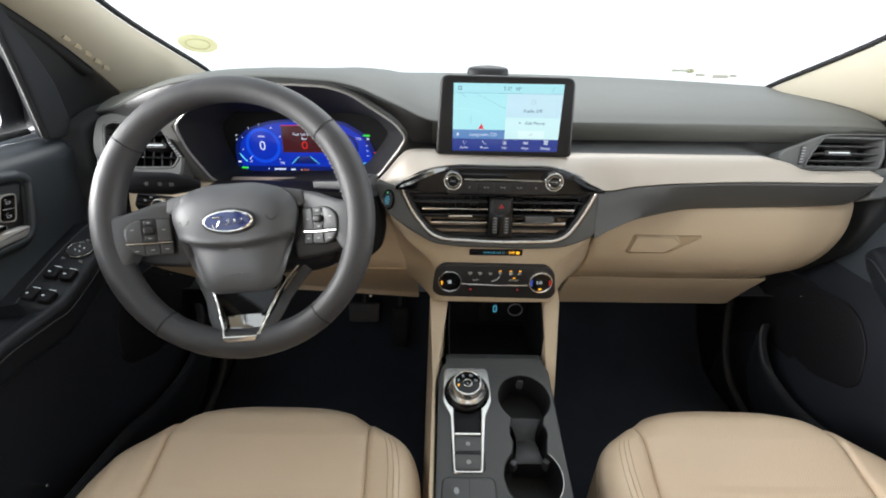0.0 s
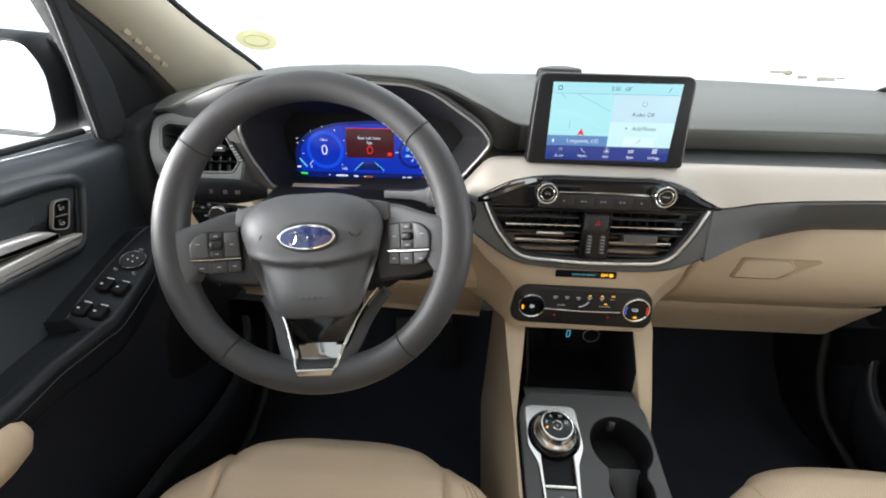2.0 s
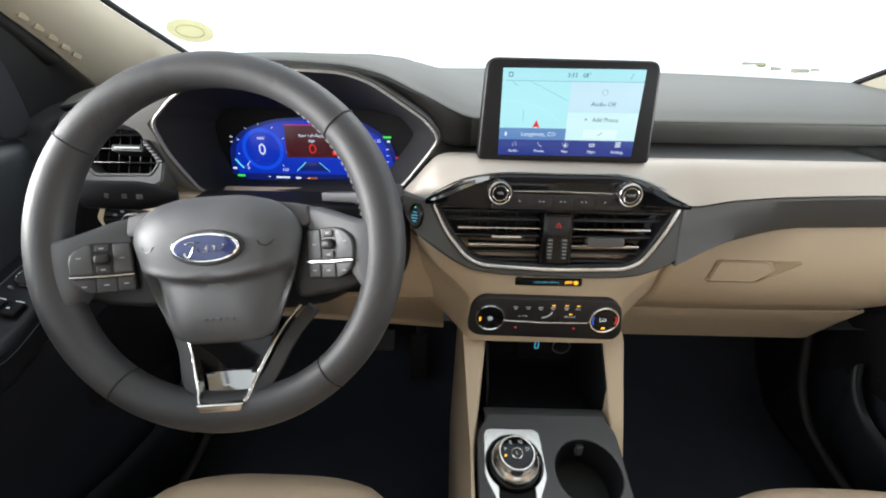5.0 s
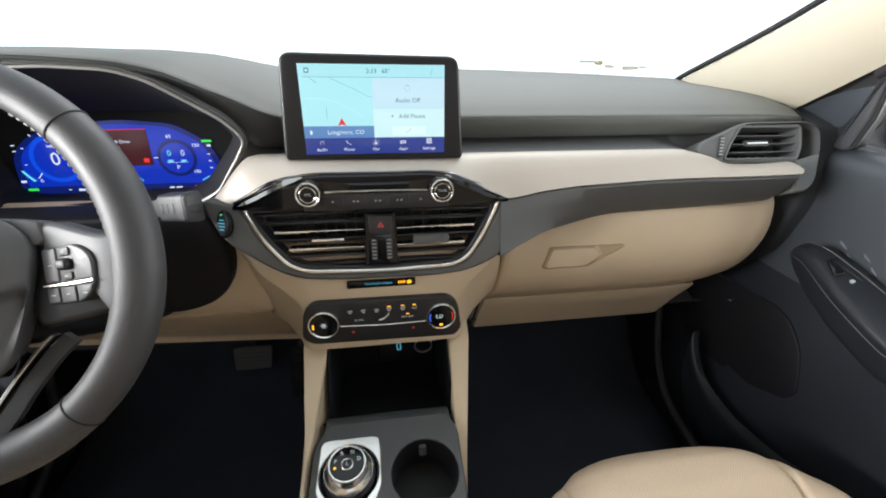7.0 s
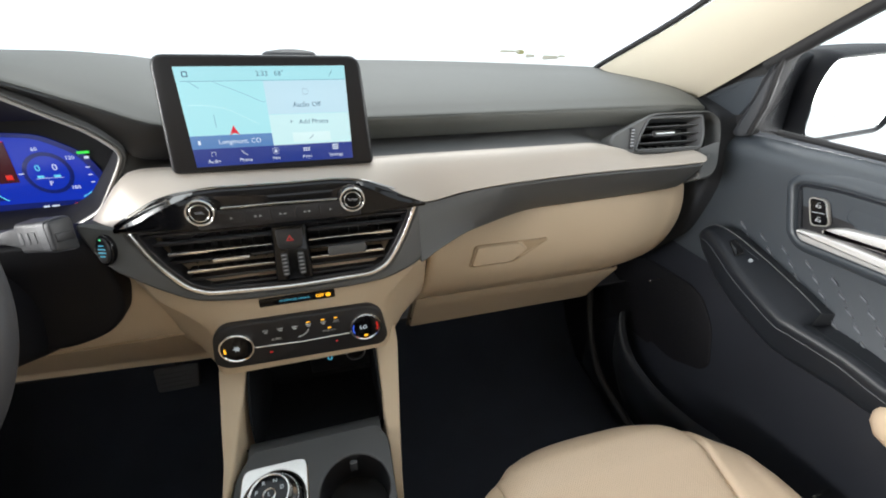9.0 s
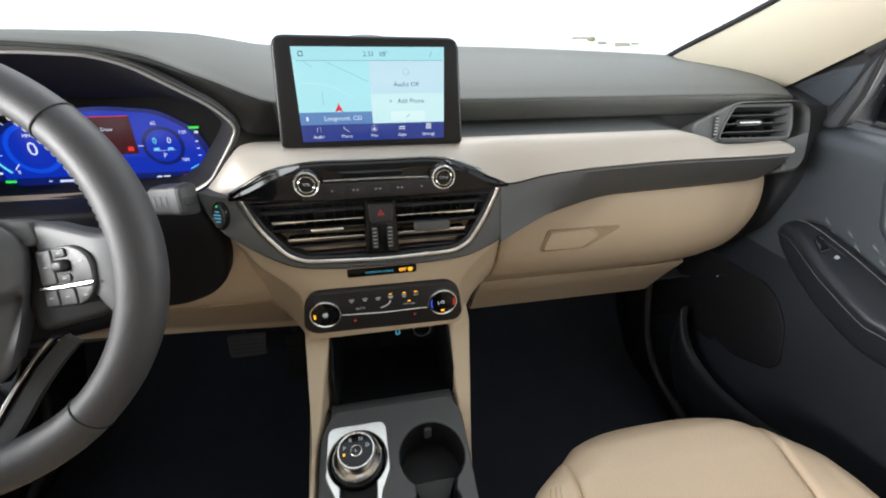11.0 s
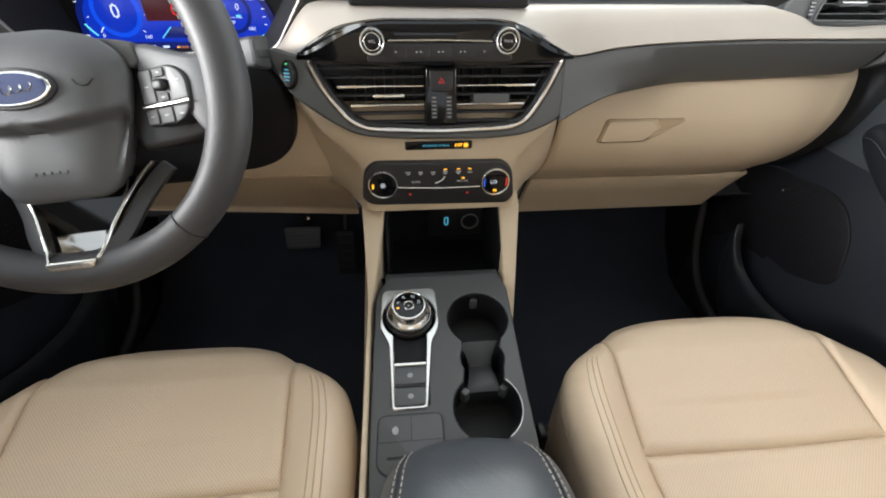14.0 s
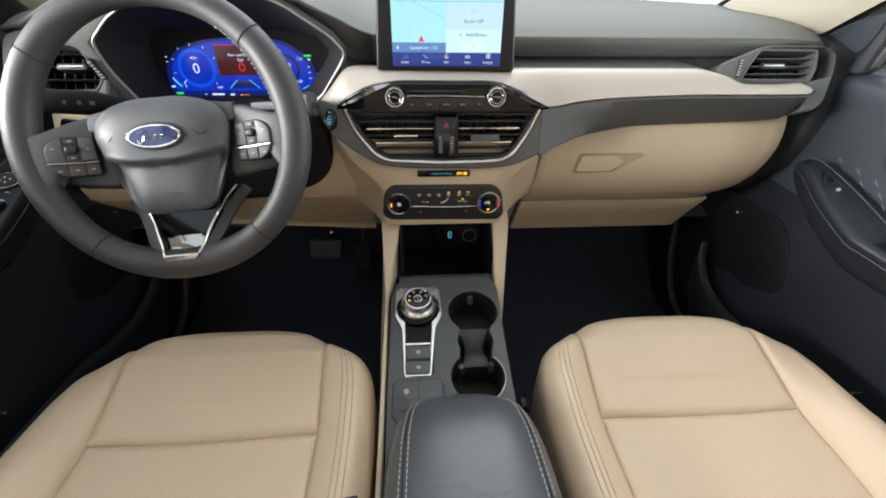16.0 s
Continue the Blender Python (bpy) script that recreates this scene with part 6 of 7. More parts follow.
    # beige side panels that run up into the stack
    for s in (-1, 1):
        side = [(0.735, 0.540), (0.665, 0.512), (0.635, 0.495), (0.598, 0.470), (0.560, 0.448), (0.535, 0.432), (0.505, 0.410), (0.488, 0.385), (0.482, 0.34), (0.478, 0.28), (0.478, 0.15), (0.50, 0.02), (0.80, 0.10), (0.80, 0.50)] if s > 0 else [(0.735, 0.540), (0.665, 0.512), (0.635, 0.495), (0.598, 0.470), (0.560, 0.448), (0.535, 0.428), (0.50, 0.416), (0.30, 0.380), (0.0, 0.33), (-0.25, 0.30), (-0.25, 0.02), (0.60, 0.02), (0.80, 0.10), (0.80, 0.50)]
        q = Plane((s * 0.1165, 0, 0), (0, -s, 0), Z)
        poly = rpoly([(-s * y, z) for y, z in side], [0.01, 0.01, 0.02, 0.02, 0.02, 0.02, 0.03, 0.05, 0.05, 0.01, 0.01, 0.01, 0.01, 0.01], 4)
        verts, faces = slab(q, poly, -0.012, 0.012, 0.004)
        # lean outwards towards the stack, thin along the console
        moved = []
        for v in verts:
            v = Vector(v)
            up = max(0.0, min(1.0, (v.y - 0.50) / 0.13))
            inside = (abs(v.x) < 0.1165)
            if inside:
                v.x -= s * ((0.022 if s < 0 else 0.010) * up - (0.0 if s < 0 else -0.012) * (1 - up))
            else:
                v.x -= s * (0.0 if s < 0 else 0.024) * (1 - up)
                if s < 0:
                    v.x = -min(0.140, 0.1085 + 0.009 * up + 0.04 * max(0.0, 0.43 - v.z))
            if s > 0 and v.z > 0.2:
                v.z -= 0.035 * (1 - up)
            moved.append(v)
        part("side_panel", (moved, faces), BEIGE, c, "beige side panel running up to the dashboard")
    # black liners inside the side panels
    for s in (-1, 1):
        q = Plane((s * (0.0808 if s < 0 else 0.0928), 0, 0), (0, -s, 0), Z)
        liner = [(0.738, 0.505), (0.628, 0.494), (0.600, 0.468), (0.578, 0.445), (0.572, 0.410), (0.60, 0.34), (0.738, 0.34)]
        part("tray_side", slab(q, rpoly([(-s * y, z) for y, z in liner], 0.004, 3), -0.0015, 0.0015, 0.0005), TRAYBLACK, c, "black side of the tray")
    # dark tray in front of the plate
    tray = [[(x, y, z) for x in np.linspace(-0.100, 0.098, 5)] for y, z in ((0.566, 0.405), (0.578, 0.380), (0.62, 0.360), (0.70, 0.352), (0.728, 0.352), (0.734, 0.362), (0.738, 0.50))]
    part("tray", sheet(tray, 0.004, (0, 0.3, -1)), TRAYBLACK, c, "black open tray below the climate panel")
    lip_ = [[(x, y, z) for x in np.linspace(-0.086, 0.086, 7)] for y, z in ((0.538, 0.4192), (0.545, 0.4202), (0.552, 0.4198), (0.560, 0.4175), (0.568, 0.4120), (0.575, 0.4030), (0.580, 0.3900), (0.583, 0.3740))]
    part("plate_lip", sheet(lip_, 0.003, (0, 0.3, -1)), CONSOLE, c, "rolled front edge of the top plate", smooth=70)
    roof = [[(x, y, z) for x in np.linspace(-0.100, 0.098, 5)] for y, z in ((0.624, 0.503), (0.64, 0.498), (0.74, 0.49))]
    part("tray_roof", sheet(roof, 0.004, (0, 0, 1)), BLACK, c, "black roof of the tray")
    wall_ = Plane((0, 0.730, 0), X, Z)
    usb = part("socket_panel", box(wall_, -0.010, 0.094, 0.366, 0.430, 0.0, 0.006, 0.002), BLACK, c, "black socket panel")
    part("socket_mark", frame_ring(wall_, rpoly([(0.0195, 0.391), (0.0275, 0.391), (0.0275, 0.409), (0.0195, 0.409)], 0.003, 3), rpoly([(0.0213, 0.393), (0.0257, 0.393), (0.0257, 0.407), (0.0213, 0.407)], 0.002, 3), 0.005, 0.0068, 0.0002), CYAN, usb, "lit cyan socket outline")
    part("socket", lathe(wall_, 0.068, 0.399, [(0.016, 0.004), (0.016, 0.008), (0.0145, 0.009), (0.013, 0.008), (0.013, 0.006), (0.004, 0.0055)]), BLACK, usb, "round black socket cover")
    part("socket_ring", tube([wall_(0.068 + 0.0158 * math.cos(a), 0.399 + 0.0158 * math.sin(a), 0.0088) for a in np.linspace(0, 2 * math.pi, 36, endpoint=False)], 0.0011, 6, True), DIMPRINT, usb, "pale ring")
    return c


console()


def gear_selector():
    g = thing("gear_selector", "round chrome gear dial on a bright framed panel", "gear selector")
    frame_out = [(-0.0905, 0.526), (-0.0125, 0.526), (-0.0110, 0.462), (-0.0228, 0.438), (-0.0330, 0.352), (-0.0770, 0.352), (-0.0805, 0.438), (-0.0925, 0.462)]
    o = [(x, cy(y)) for x, y in frame_out]
    arc = [(-0.0520 + 0.0362 * math.cos(radians(t)), cy(0.4800) + 0.0360 * math.sin(radians(t))) for t in np.linspace(-54, 234, 40)]
    slot = rpoly(arc + [(x, cy(y)) for x, y in ((-0.0735, 0.440), (-0.0725, 0.3570), (-0.0375, 0.3570), (-0.0310, 0.440))], 0.003, 2)
    part("frame", plate(top, rpoly(o, [0.012, 0.012, 0.006, 0.006, 0.006, 0.006, 0.006, 0.006], 4), [slot], -0.008, 0.0026, 0.0018), SATIN, g, "bright satin frame")
    part("well", box(top, -0.088, -0.020, cy(0.352), cy(0.518), -0.016, -0.006, 0.001), DULLBLACK, g, "black panel")
    kx, ky = -0.0520, cy(0.4795)
    knob = Plane(top(0, 0, -0.0115), top.u, top.v)
    part("base", lathe(knob, kx, ky, [(0.0350, -0.012), (0.0350, 0.000), (0.0342, 0.0090), (0.0320, 0.0140), (0.0290, 0.0160), (0.025, 0.0165)], 48), GLOSS, g, "gloss black base of the dial")
    part("dial", lathe(knob, kx, ky, [(0.0278, 0.0155), (0.0292, 0.0175), (0.0294, 0.0245), (0.0286, 0.0262), (0.0250, 0.0286), (0.0236, 0.0305), (0.0233, 0.0400), (0.0229, 0.0418), (0.0221, 0.0427), (0.0210, 0.0428), (0.0202, 0.0420), (0.0200, 0.0350)], 64), DIALCHROME, g, "knurled bright dial")
    for k in range(48):
        a = 2 * math.pi * k / 48
        part("knurl", tube([knob(kx + 0.0294 * math.cos(a), ky + 0.0294 * math.sin(a), 0.0178), knob(kx + 0.0294 * math.cos(a), ky + 0.0294 * math.sin(a), 0.0242)], 0.0008, 5), DIALCHROME, g)
    face = part("dial_face", slab(knob, oval(kx, ky, 0.0202, 0.0202, 48), 0.034, 0.0410, 0.0006), GLOSS, g, "gloss black dial face")
    for ch, a in (("P", 165), ("R", 118), ("N", 66), ("D", 18)):
        words(ch, 0.0066, knob, kx + 0.0145 * math.cos(radians(a)), ky + 0.0145 * math.sin(radians(a)), 0.0411, PRINT, face)
    part("lock_button", lathe(knob, kx, ky - 0.001, [(0.0074, 0.0400), (0.0074, 0.0424), (0.0063, 0.0432), (0.0053, 0.0422)], 30), DIALCHROME, face, "round bright middle button")
    part("lock_face", slab(knob, oval(kx, ky - 0.001, 0.0058, 0.0058, 24), 0.0400, 0.0426, 0.0004), GLOSS, face, "gloss black button face")
    words("L", 0.0060, knob, kx, ky - 0.001, 0.0428, PRINT, face)
    part("lamp", slab(knob, oval(kx - 0.0145, ky - 0.0040, 0.0016, 0.0016, 12), 0.0404, 0.0414, 0.0002), AMBER, face, "orange position lamp")
    # panel below with two buttons
    part("panel", box(top, -0.0745, -0.0330, cy(0.357), cy(0.412), -0.008, -0.0015, 0.001), GREY, g, "grey panel below the dial")
    part("bar", box(top, -0.0745, -0.0330, cy(0.4075), cy(0.4120), -0.003, 0.0015, 0.001), SATIN, g, "bright cross bar")
    for y0, y1 in ((0.3835, 0.4065), (0.3578, 0.3800)):
        b = part("button", box(top, -0.0735, -0.0340, cy(y0), cy(y1), -0.004, 0.0005, 0.0015), GREY, g, "grey push button")
        part("button_mark", slab(top, oval(-0.0537, cy((y0 + y1) / 2), 0.0036, 0.0032, 16), 0.0002, 0.0009, 0.0002), DIMPRINT, b, "small pale printed mark")
    part("button_gap", box(top, -0.0740, -0.0335, cy(0.3805), cy(0.3830), -0.003, -0.0008, 0.0004), GLOSS, g, "gloss black gap")


gear_selector()


def armrest():
    a = thing("armrest", "padded dark leather armrest lid with pale double stitching", "armrest")
    outline = smooth_keys([(0.0, 0.078), (0.03, 0.095), (0.08, 0.104), (0.2, 0.109), (0.6, 0.112)])
    front = 0.294
    lift = smooth_keys([(0.0, 0.395), (0.012, 0.425), (0.035, 0.447), (0.08, 0.460), (0.2, 0.468), (0.6, 0.470)])
    sect = []
    for d in (0.0, 0.004, 0.012, 0.022, 0.035, 0.055, 0.08, 0.12, 0.2, 0.32, 0.48, 0.56):
        w, h = outline(d), lift(d)
        y = front - d
        ring = []
        for k in range(33):
            t = -1 + 2 * k / 32
            e = 1 - abs(t) ** 3.2
            ring.append((0.005 + w * t * 0.975, y + 0.016 * (1 - t * t) * math.exp(-d / 0.05), 0.385 + (h - 0.385) * max(0.0, e) ** 0.42))
        sect.append(ring)
    body = []
    for ring in sect:
        low = [(p[0], p[1], 0.366) for p in reversed(ring)]
        body.append(ring + low)
    part("lid", loft(body), ARMSKIN, a, "padded dark leather lid", smooth=75)
    # stitched seams along both shoulders
    for s in (-1, 1):
        for off in (0.0, 0.0085):
            line = []
            for d in np.linspace(0.010, 0.54, 90):
                w, h = outline(d), lift(d)
                t = s * (0.80 - off / 0.10)
                e = 1 - abs(t) ** 3.2
                line.append((0.005 + w * t * 0.975, front - d + 0.016 * (1 - t * t) * math.exp(-d / 0.05), 0.385 + (h - 0.385) * e ** 0.42 + 0.0006))
            stitches(line, a, 0.0042, 0.0026, 0.0007)
        line = []
        for d in np.linspace(0.008, 0.55, 60):
            w, h = outline(d), lift(d)
            t = s * 0.7575
            line.append((0.005 + w * t * 0.975, front - d + 0.016 * (1 - t * t) * math.exp(-d / 0.05), 0.385 + (h - 0.385) * (1 - abs(t) ** 3.2) ** 0.42 + 0.0002))
        part("seam", tube(line, 0.0009, 5), RUBBER, a, "dark seam")
    part("bin", loft([[(x, y, z) for x, y in rpoly([(-0.100, 0.22), (0.100, 0.22), (0.100, -0.25), (-0.100, -0.25)], 0.01, 3)] for z in (0.05, 0.372)]), CONSOLE, a, "dark grey storage bin under the lid")


armrest()

# ---- front seats ----
def seat(cx, side, group="front seats"):
    """side: +1 when the console lies to the seat's right (driver), -1 to its left."""
    st = thing("car_seat", "beige perforated leather front seat with stitched side bolsters", "car seat", group)
    half = smooth_keys([(-0.06, 0.244), (0.10, 0.249), (0.25, 0.252), (0.35, 0.249), (0.40, 0.236), (0.43, 0.208), (0.452, 0.174), (0.485, 0.132)])
    nose = 0.505

    def outline_points():
        pts = []
        for t in np.linspace(0, 1, 40):
            y = -0.06 + (0.485 + 0.06) * t
            pts.append((half(y), y))
        for t in np.linspace(0.1, 0.9, 9):
            x = 0.132 * (1 - t) - 0.132 * t
            pts.append((x, nose - 0.020 * abs(x / 0.132) ** 3))
        return pts + [(-x, y) for x, y in reversed(pts[:40])]

    edge = np.array(outline_points())
    a, b = edge[:-1], edge[1:]

    def depth(x, y):
        """Distance from the seat's outline, inwards."""
        p = np.array((x, y))
        ab = b - a
        t = np.clip(((p - a) * ab).sum(1) / (ab ** 2).sum(1), 0, 1)
        return float(np.sqrt((((a + ab * t[:, None]) - p) ** 2).sum(1).min()))

    inner = lambda y, q=0: 0.171 - 0.010 * max(0.0, min(1.0, (y - 0.30) / 0.15)) if q == side else 0.145 + 0.006 * max(0.0, min(1.0, (y - 0.28) / 0.14))

    def height(x, y):
        d = depth(x, y)
        base = 0.352 + 0.030 * max(0.0, min(1, (y - 0.27) / 0.15)) ** 1.3 - 0.02 * max(0, -(y - 0.1)) - 0.01 * max(0.0, (y - 0.46) / 0.04)
        gut = inner(y, 1 if x > 0 else -1)
        bol = max(0.0, abs(x) - gut + 0.004)
        wing = 0.028 * math.sin(min(1.0, bol / 0.075) * math.pi * 0.62) * max(0.15, min(1.0, (0.46 - y) / 0.16))
        outer = x * side < 0
        if outer:
            wing *= max(0.0, min(1.0, (0.42 - y) / 0.16)) / max(0.15, min(1.0, (0.46 - y) / 0.16))
        z = base + wing - (0.012 * min(1.0, bol / 0.05) * max(0.0, min(1.0, (y - 0.24) / 0.14)) if outer else 0.0)
        r = 0.055 if abs(x) < 0.16 and y > 0.3 else 0.045
        if d < r:
            z -= r * (1 - math.sqrt(max(0.0, 1 - (1 - d / r) ** 2))) * 0.9
        # sewn gutters
        g = abs(abs(x) - gut)
        z -= 0.006 * math.exp(-(g / 0.0045) ** 2)
        if abs(x) < gut:
            z -= 0.007 * math.exp(-((y - 0.293) / 0.005) ** 2)
        # gentle sag of the middle, pulled leather near the seam
        z -= 0.006 * math.exp(-(x / 0.10) ** 2) * (1 if y < 0.35 else 0.3)
        z += 0.0012 * noise.noise(Vector((x * 18 + cx * 7, y * 18, 0.3)))
        return z

    def panel(name, x0, x1, ys, nx, mat, label):
        rows = []
        for y in ys:
            rows.append([(cx + x, y, height(x, y)) for x in np.linspace(x0(y), x1(y), nx)])
        return part(name, sheet(rows, 0.01, (0, 0, -1)), mat, st, label, smooth=80)

    lim = lambda y: half(y) - 0.0005
    front = list(np.linspace(0.293, 0.44, 36)) + list(0.5048 - 0.060 * np.linspace(1, 0, 26) ** 1.8)
    # front and rear inserts reach to the gutters or, at the nose, to the outline
    panel("front_insert", lambda y: -min(inner(y, -1), lim(y) if y < 0.485 else 0.1315 * max(0.0, (0.505 - y) / 0.020) ** 0.3333), lambda y: min(inner(y, 1), lim(y) if y < 0.485 else 0.1315 * max(0.0, (0.505 - y) / 0.020) ** 0.3333), front, 56, PERFORATED, "perforated beige leather insert")
    panel("rear_insert", lambda y: -inner(y, -1), lambda y: inner(y, 1), np.linspace(-0.05, 0.293, 70), 50, PERFORATED, "perforated beige leather insert")
    for s in (-1, 1):
        ys = [y for y in np.linspace(-0.05, 0.468, 88) if half(y) > inner(y, s) + 0.0005]
        panel("bolster", (lambda y: inner(y, 1)) if s > 0 else (lambda y: -lim(y)), (lambda y: lim(y)) if s > 0 else (lambda y: -inner(y, -1)), ys, 22, LEATHER, "smooth beige leather side bolster")
        # thread lines beside the bolster's crown on the console side
        if s == side:
            for off in (0.038, 0.047, 0.056):
                line = [(cx + s * (inner(y, s) + off * min(1, (half(y) - inner(y, s)) / 0.09)), y, height(s * (inner(y, s) + off * min(1, (half(y) - inner(y, s)) / 0.09)), y) + 0.0002) for y in np.linspace(0.0, 0.415, 60)]
                part("piping", tube(line, 0.0008, 5), SOFTSEAM, st, "stitched seam")
    # upright skirt all round
    rings = []
    for z, k in ((0.10, 0.93), (0.16, 0.975), (0.22, 0.995), (0.28, 1.0), (0.31, 1.0), (0.335, 0.998)):
        rings.append([(cx + x * k, 0.2 + (y - 0.2) * k, z if z < 0.30 else min(z, height(x * 0.998, y * 0.999))) for x, y in edge])
    part("skirt", loft(rings), LEATHER, st, "beige leather side of the cushion", smooth=70)
    part("base", loft([[(cx + x, y, z) for x, y in rpoly([(-0.20, -0.05), (0.20, -0.05), (0.20, 0.36), (-0.20, 0.36)], 0.02, 4)] for z in (0.0, 0.12)]), BLACK, st, "black seat base")
    # back rest and head rest behind the eye
    back = []
    for k in range(13):
        t = k / 12
        y, z = -0.05 - 0.30 * t, 0.36 + 0.60 * t
        w = 0.25 - 0.05 * t
        ring = []
        for j in range(28):
            a_ = 2 * math.pi * j / 28
            ux, uy = math.copysign(abs(math.cos(a_)) ** 0.5, math.cos(a_)), math.copysign(abs(math.sin(a_)) ** 0.6, math.sin(a_))
            wing = 0.05 * abs(ux) ** 4 * (1 - t) * (1 if uy > 0 else 0)
            ring.append((cx + w * ux, y - 0.05 + 0.06 * uy + wing, z + 0.02 * uy))
        back.append(ring)
    part("backrest", loft(back), LEATHER, st, "beige leather back rest", smooth=70)
    part("headrest", loft([[(cx + 0.13 * k * math.cos(q), -0.42 - 0.06 * (z - 1.02) + 0.05 * k * math.sin(q), z) for q in np.linspace(0, 2 * math.pi, 24, endpoint=False)] for z, k in ((0.985, 0.7), (1.0, 0.95), (1.06, 1.0), (1.12, 0.95), (1.14, 0.7))]), LEATHER, st, "beige leather head rest")
    return st


seat(-0.372, 1)
right = seat(0.390, -1)
# height lever bracket between the passenger's seat and the console
br = Plane((0.128, 0.366, 0.27), (0, 1, 0), Z)
arm_ = part("bracket", box(br, -0.012, 0.012, -0.10, 0.020, -0.006, 0.004, 0.003), BLACK, right, "black bracket on the seat's side")
part("bracket_edge", box(br, -0.004, -0.001, -0.04, 0.030, 0.003, 0.0055, 0.0008), SATIN, arm_, "bright metal edge")


def buckle():
    b = thing("seat_belt_buckle", "black seat belt buckle with a red release button", "seat belt buckle")
    p = Plane((-0.140, 0.163, 0.425), (1, 0.1, 0.15), (-0.15, 0.30, 0.95))
    part("case", slab(p, rpoly([(-0.014, -0.16), (0.014, -0.16), (0.016, 0.0), (-0.016, 0.0)], 0.004, 3), -0.010, 0.010, 0.003), BLACK, b, "black buckle case")
    part("release_button", box(p, -0.010, 0.010, -0.010, 0.002, -0.006, 0.0112, 0.002), material("red_plastic", (0.55, 0.02, 0.015), 0.35), b, "red release button")


buckle()

# ---- front doors ----
PRESSED = material("pressed_vinyl", (0.17, 0.18, 0.20), 0.32)


def front_door(s):
    """s: -1 driver's door, +1 passenger's door."""
    d = thing("car_door", "closed black front door with armrest, pull handle and speaker grille", "car door", "front doors")
    up, ahead = (0.0025, -0.0215) if s > 0 else (0.019, 0.012)
    A = lambda x, y, z: V(x, y - (0 if s > 0 else 0.004), z + (0 if s > 0 else 0.008))
    W = lambda x, y, z: Vector((s * x, y + (0 if s > 0 else 0.030), z + (0 if s > 0 else 0.016)))
    V = lambda x, y, z: Vector((s * x, y + ahead, z + up))
    p = Plane((s * 0.763, 0, 0), (0, -s, 0), Z)
    Q = lambda pts: [(-s * (y + ahead), z + up) for y, z in pts]
    # inner skin: a rolled shoulder below the glass, a flat upper panel, the insert, then the lower skin
    prof = [(0.840, 0.738), (0.816, 0.7505), (0.797, 0.7535), (0.782, 0.7495), (0.770, 0.7395), (0.7635, 0.7290), (0.7620, 0.7200), (0.7640, 0.700), (0.7680, 0.660), (0.7690, 0.620), (0.7660, 0.585), (0.7590, 0.545), (0.750, 0.515), (0.739, 0.480), (0.730, 0.420), (0.722, 0.340), (0.712, 0.280), (0.700, 0.200), (0.690, 0.100), (0.694, 0.030), (0.72, 0.010)]
    rows = []
    for y in np.linspace(-0.62, 0.90, 76):
        k = max(0.0, (y - 0.70) / 0.20)
        dip = 0.006 * max(0.0, (y - 0.54) / 0.2)
        row = []
        for x, z in prof:
            low = max(0.0, min(1.0, (0.56 - z) / 0.2))
            high = max(0.0, min(1.0, (z - 0.70) / 0.05))
            row.append(W(x + 0.03 * low * k, y, z - dip * high))
        rows.append(row)
    skin = part("upper_panel", sheet([r[:13] for r in rows], 0.05, (s, 0, 0)), DOORVINYL, d, "dark blue-grey padded upper skin", smooth=60)
    part("lower_panel", sheet([r[12:] for r in rows], 0.05, (s, 0, 0)), LOWERSKIN, d, "black grained lower skin", smooth=60)
    # handle bowl in a soft raised surround
    bowl = rpoly(Q([(0.609, 0.700), (0.600, 0.7085), (0.556, 0.7165), (0.34, 0.722), (0.30, 0.690), (0.30, 0.630), (0.46, 0.6265), (0.535, 0.6225), (0.566, 0.6210), (0.581, 0.632)]), [0.010, 0.012, 0.03, 0.03, 0.02, 0.02, 0.03, 0.03, 0.010, 0.012], 5)
    rings = [[p(x, y, c) for x, y in inset(bowl, -o)] for o, c in ((0.020, -0.010), (0.014, -0.0015), (0.009, 0.0045), (0.004, 0.0070), (0.0, 0.0065), (-0.0015, 0.0040), (-0.0025, -0.0050))]
    part("bowl_surround", loft(rings, caps=False), DOORVINYL, d, "soft raised surround of the handle bowl", smooth=70)
    part("bowl_rim", frame_ring(p, inset(bowl, 0.0035), inset(bowl, 0.0085), -0.006, 0.0020, 0.002), DOORSKIN, d, "grey inner rim of the handle bowl")
    part("bowl", slab(p, inset(bowl, 0.002), -0.012, -0.0035, 0.001), BLACK, d, "black handle bowl")
    part("bowl_panel", slab(p, rpoly(Q([(0.528, 0.705), (0.33, 0.710), (0.33, 0.655), (0.500, 0.664), (0.530, 0.676)]), 0.006, 4), -0.006, -0.0015, 0.002), DOORVINYL, d, "blue-grey back of the bowl")
    lip = [(0.579, 0.6375), (0.529, 0.6465), (0.468, 0.6470), (0.31, 0.650), (0.31, 0.6320), (0.46, 0.6285), (0.535, 0.6250), (0.567, 0.6240)]
    part("satin_lip", slab(p, rpoly(Q(lip), [0.006, 0.02, 0.02, 0.003, 0.003, 0.02, 0.02, 0.006], 3), -0.004, 0.0085, 0.004), DIALSILVER, d, "satin silver lower lip")
    lever = rpoly(Q([(0.546, 0.6490), (0.536, 0.6590), (0.520, 0.6660), (0.478, 0.6730), (0.33, 0.690), (0.33, 0.668), (0.470, 0.6540), (0.522, 0.6485)]), [0.005, 0.008, 0.02, 0.03, 0.004, 0.004, 0.03, 0.01], 4)
    part("pull_handle", slab(p, lever, -0.004, 0.011, 0.006), DIALSILVER, d, "satin silver pull handle")
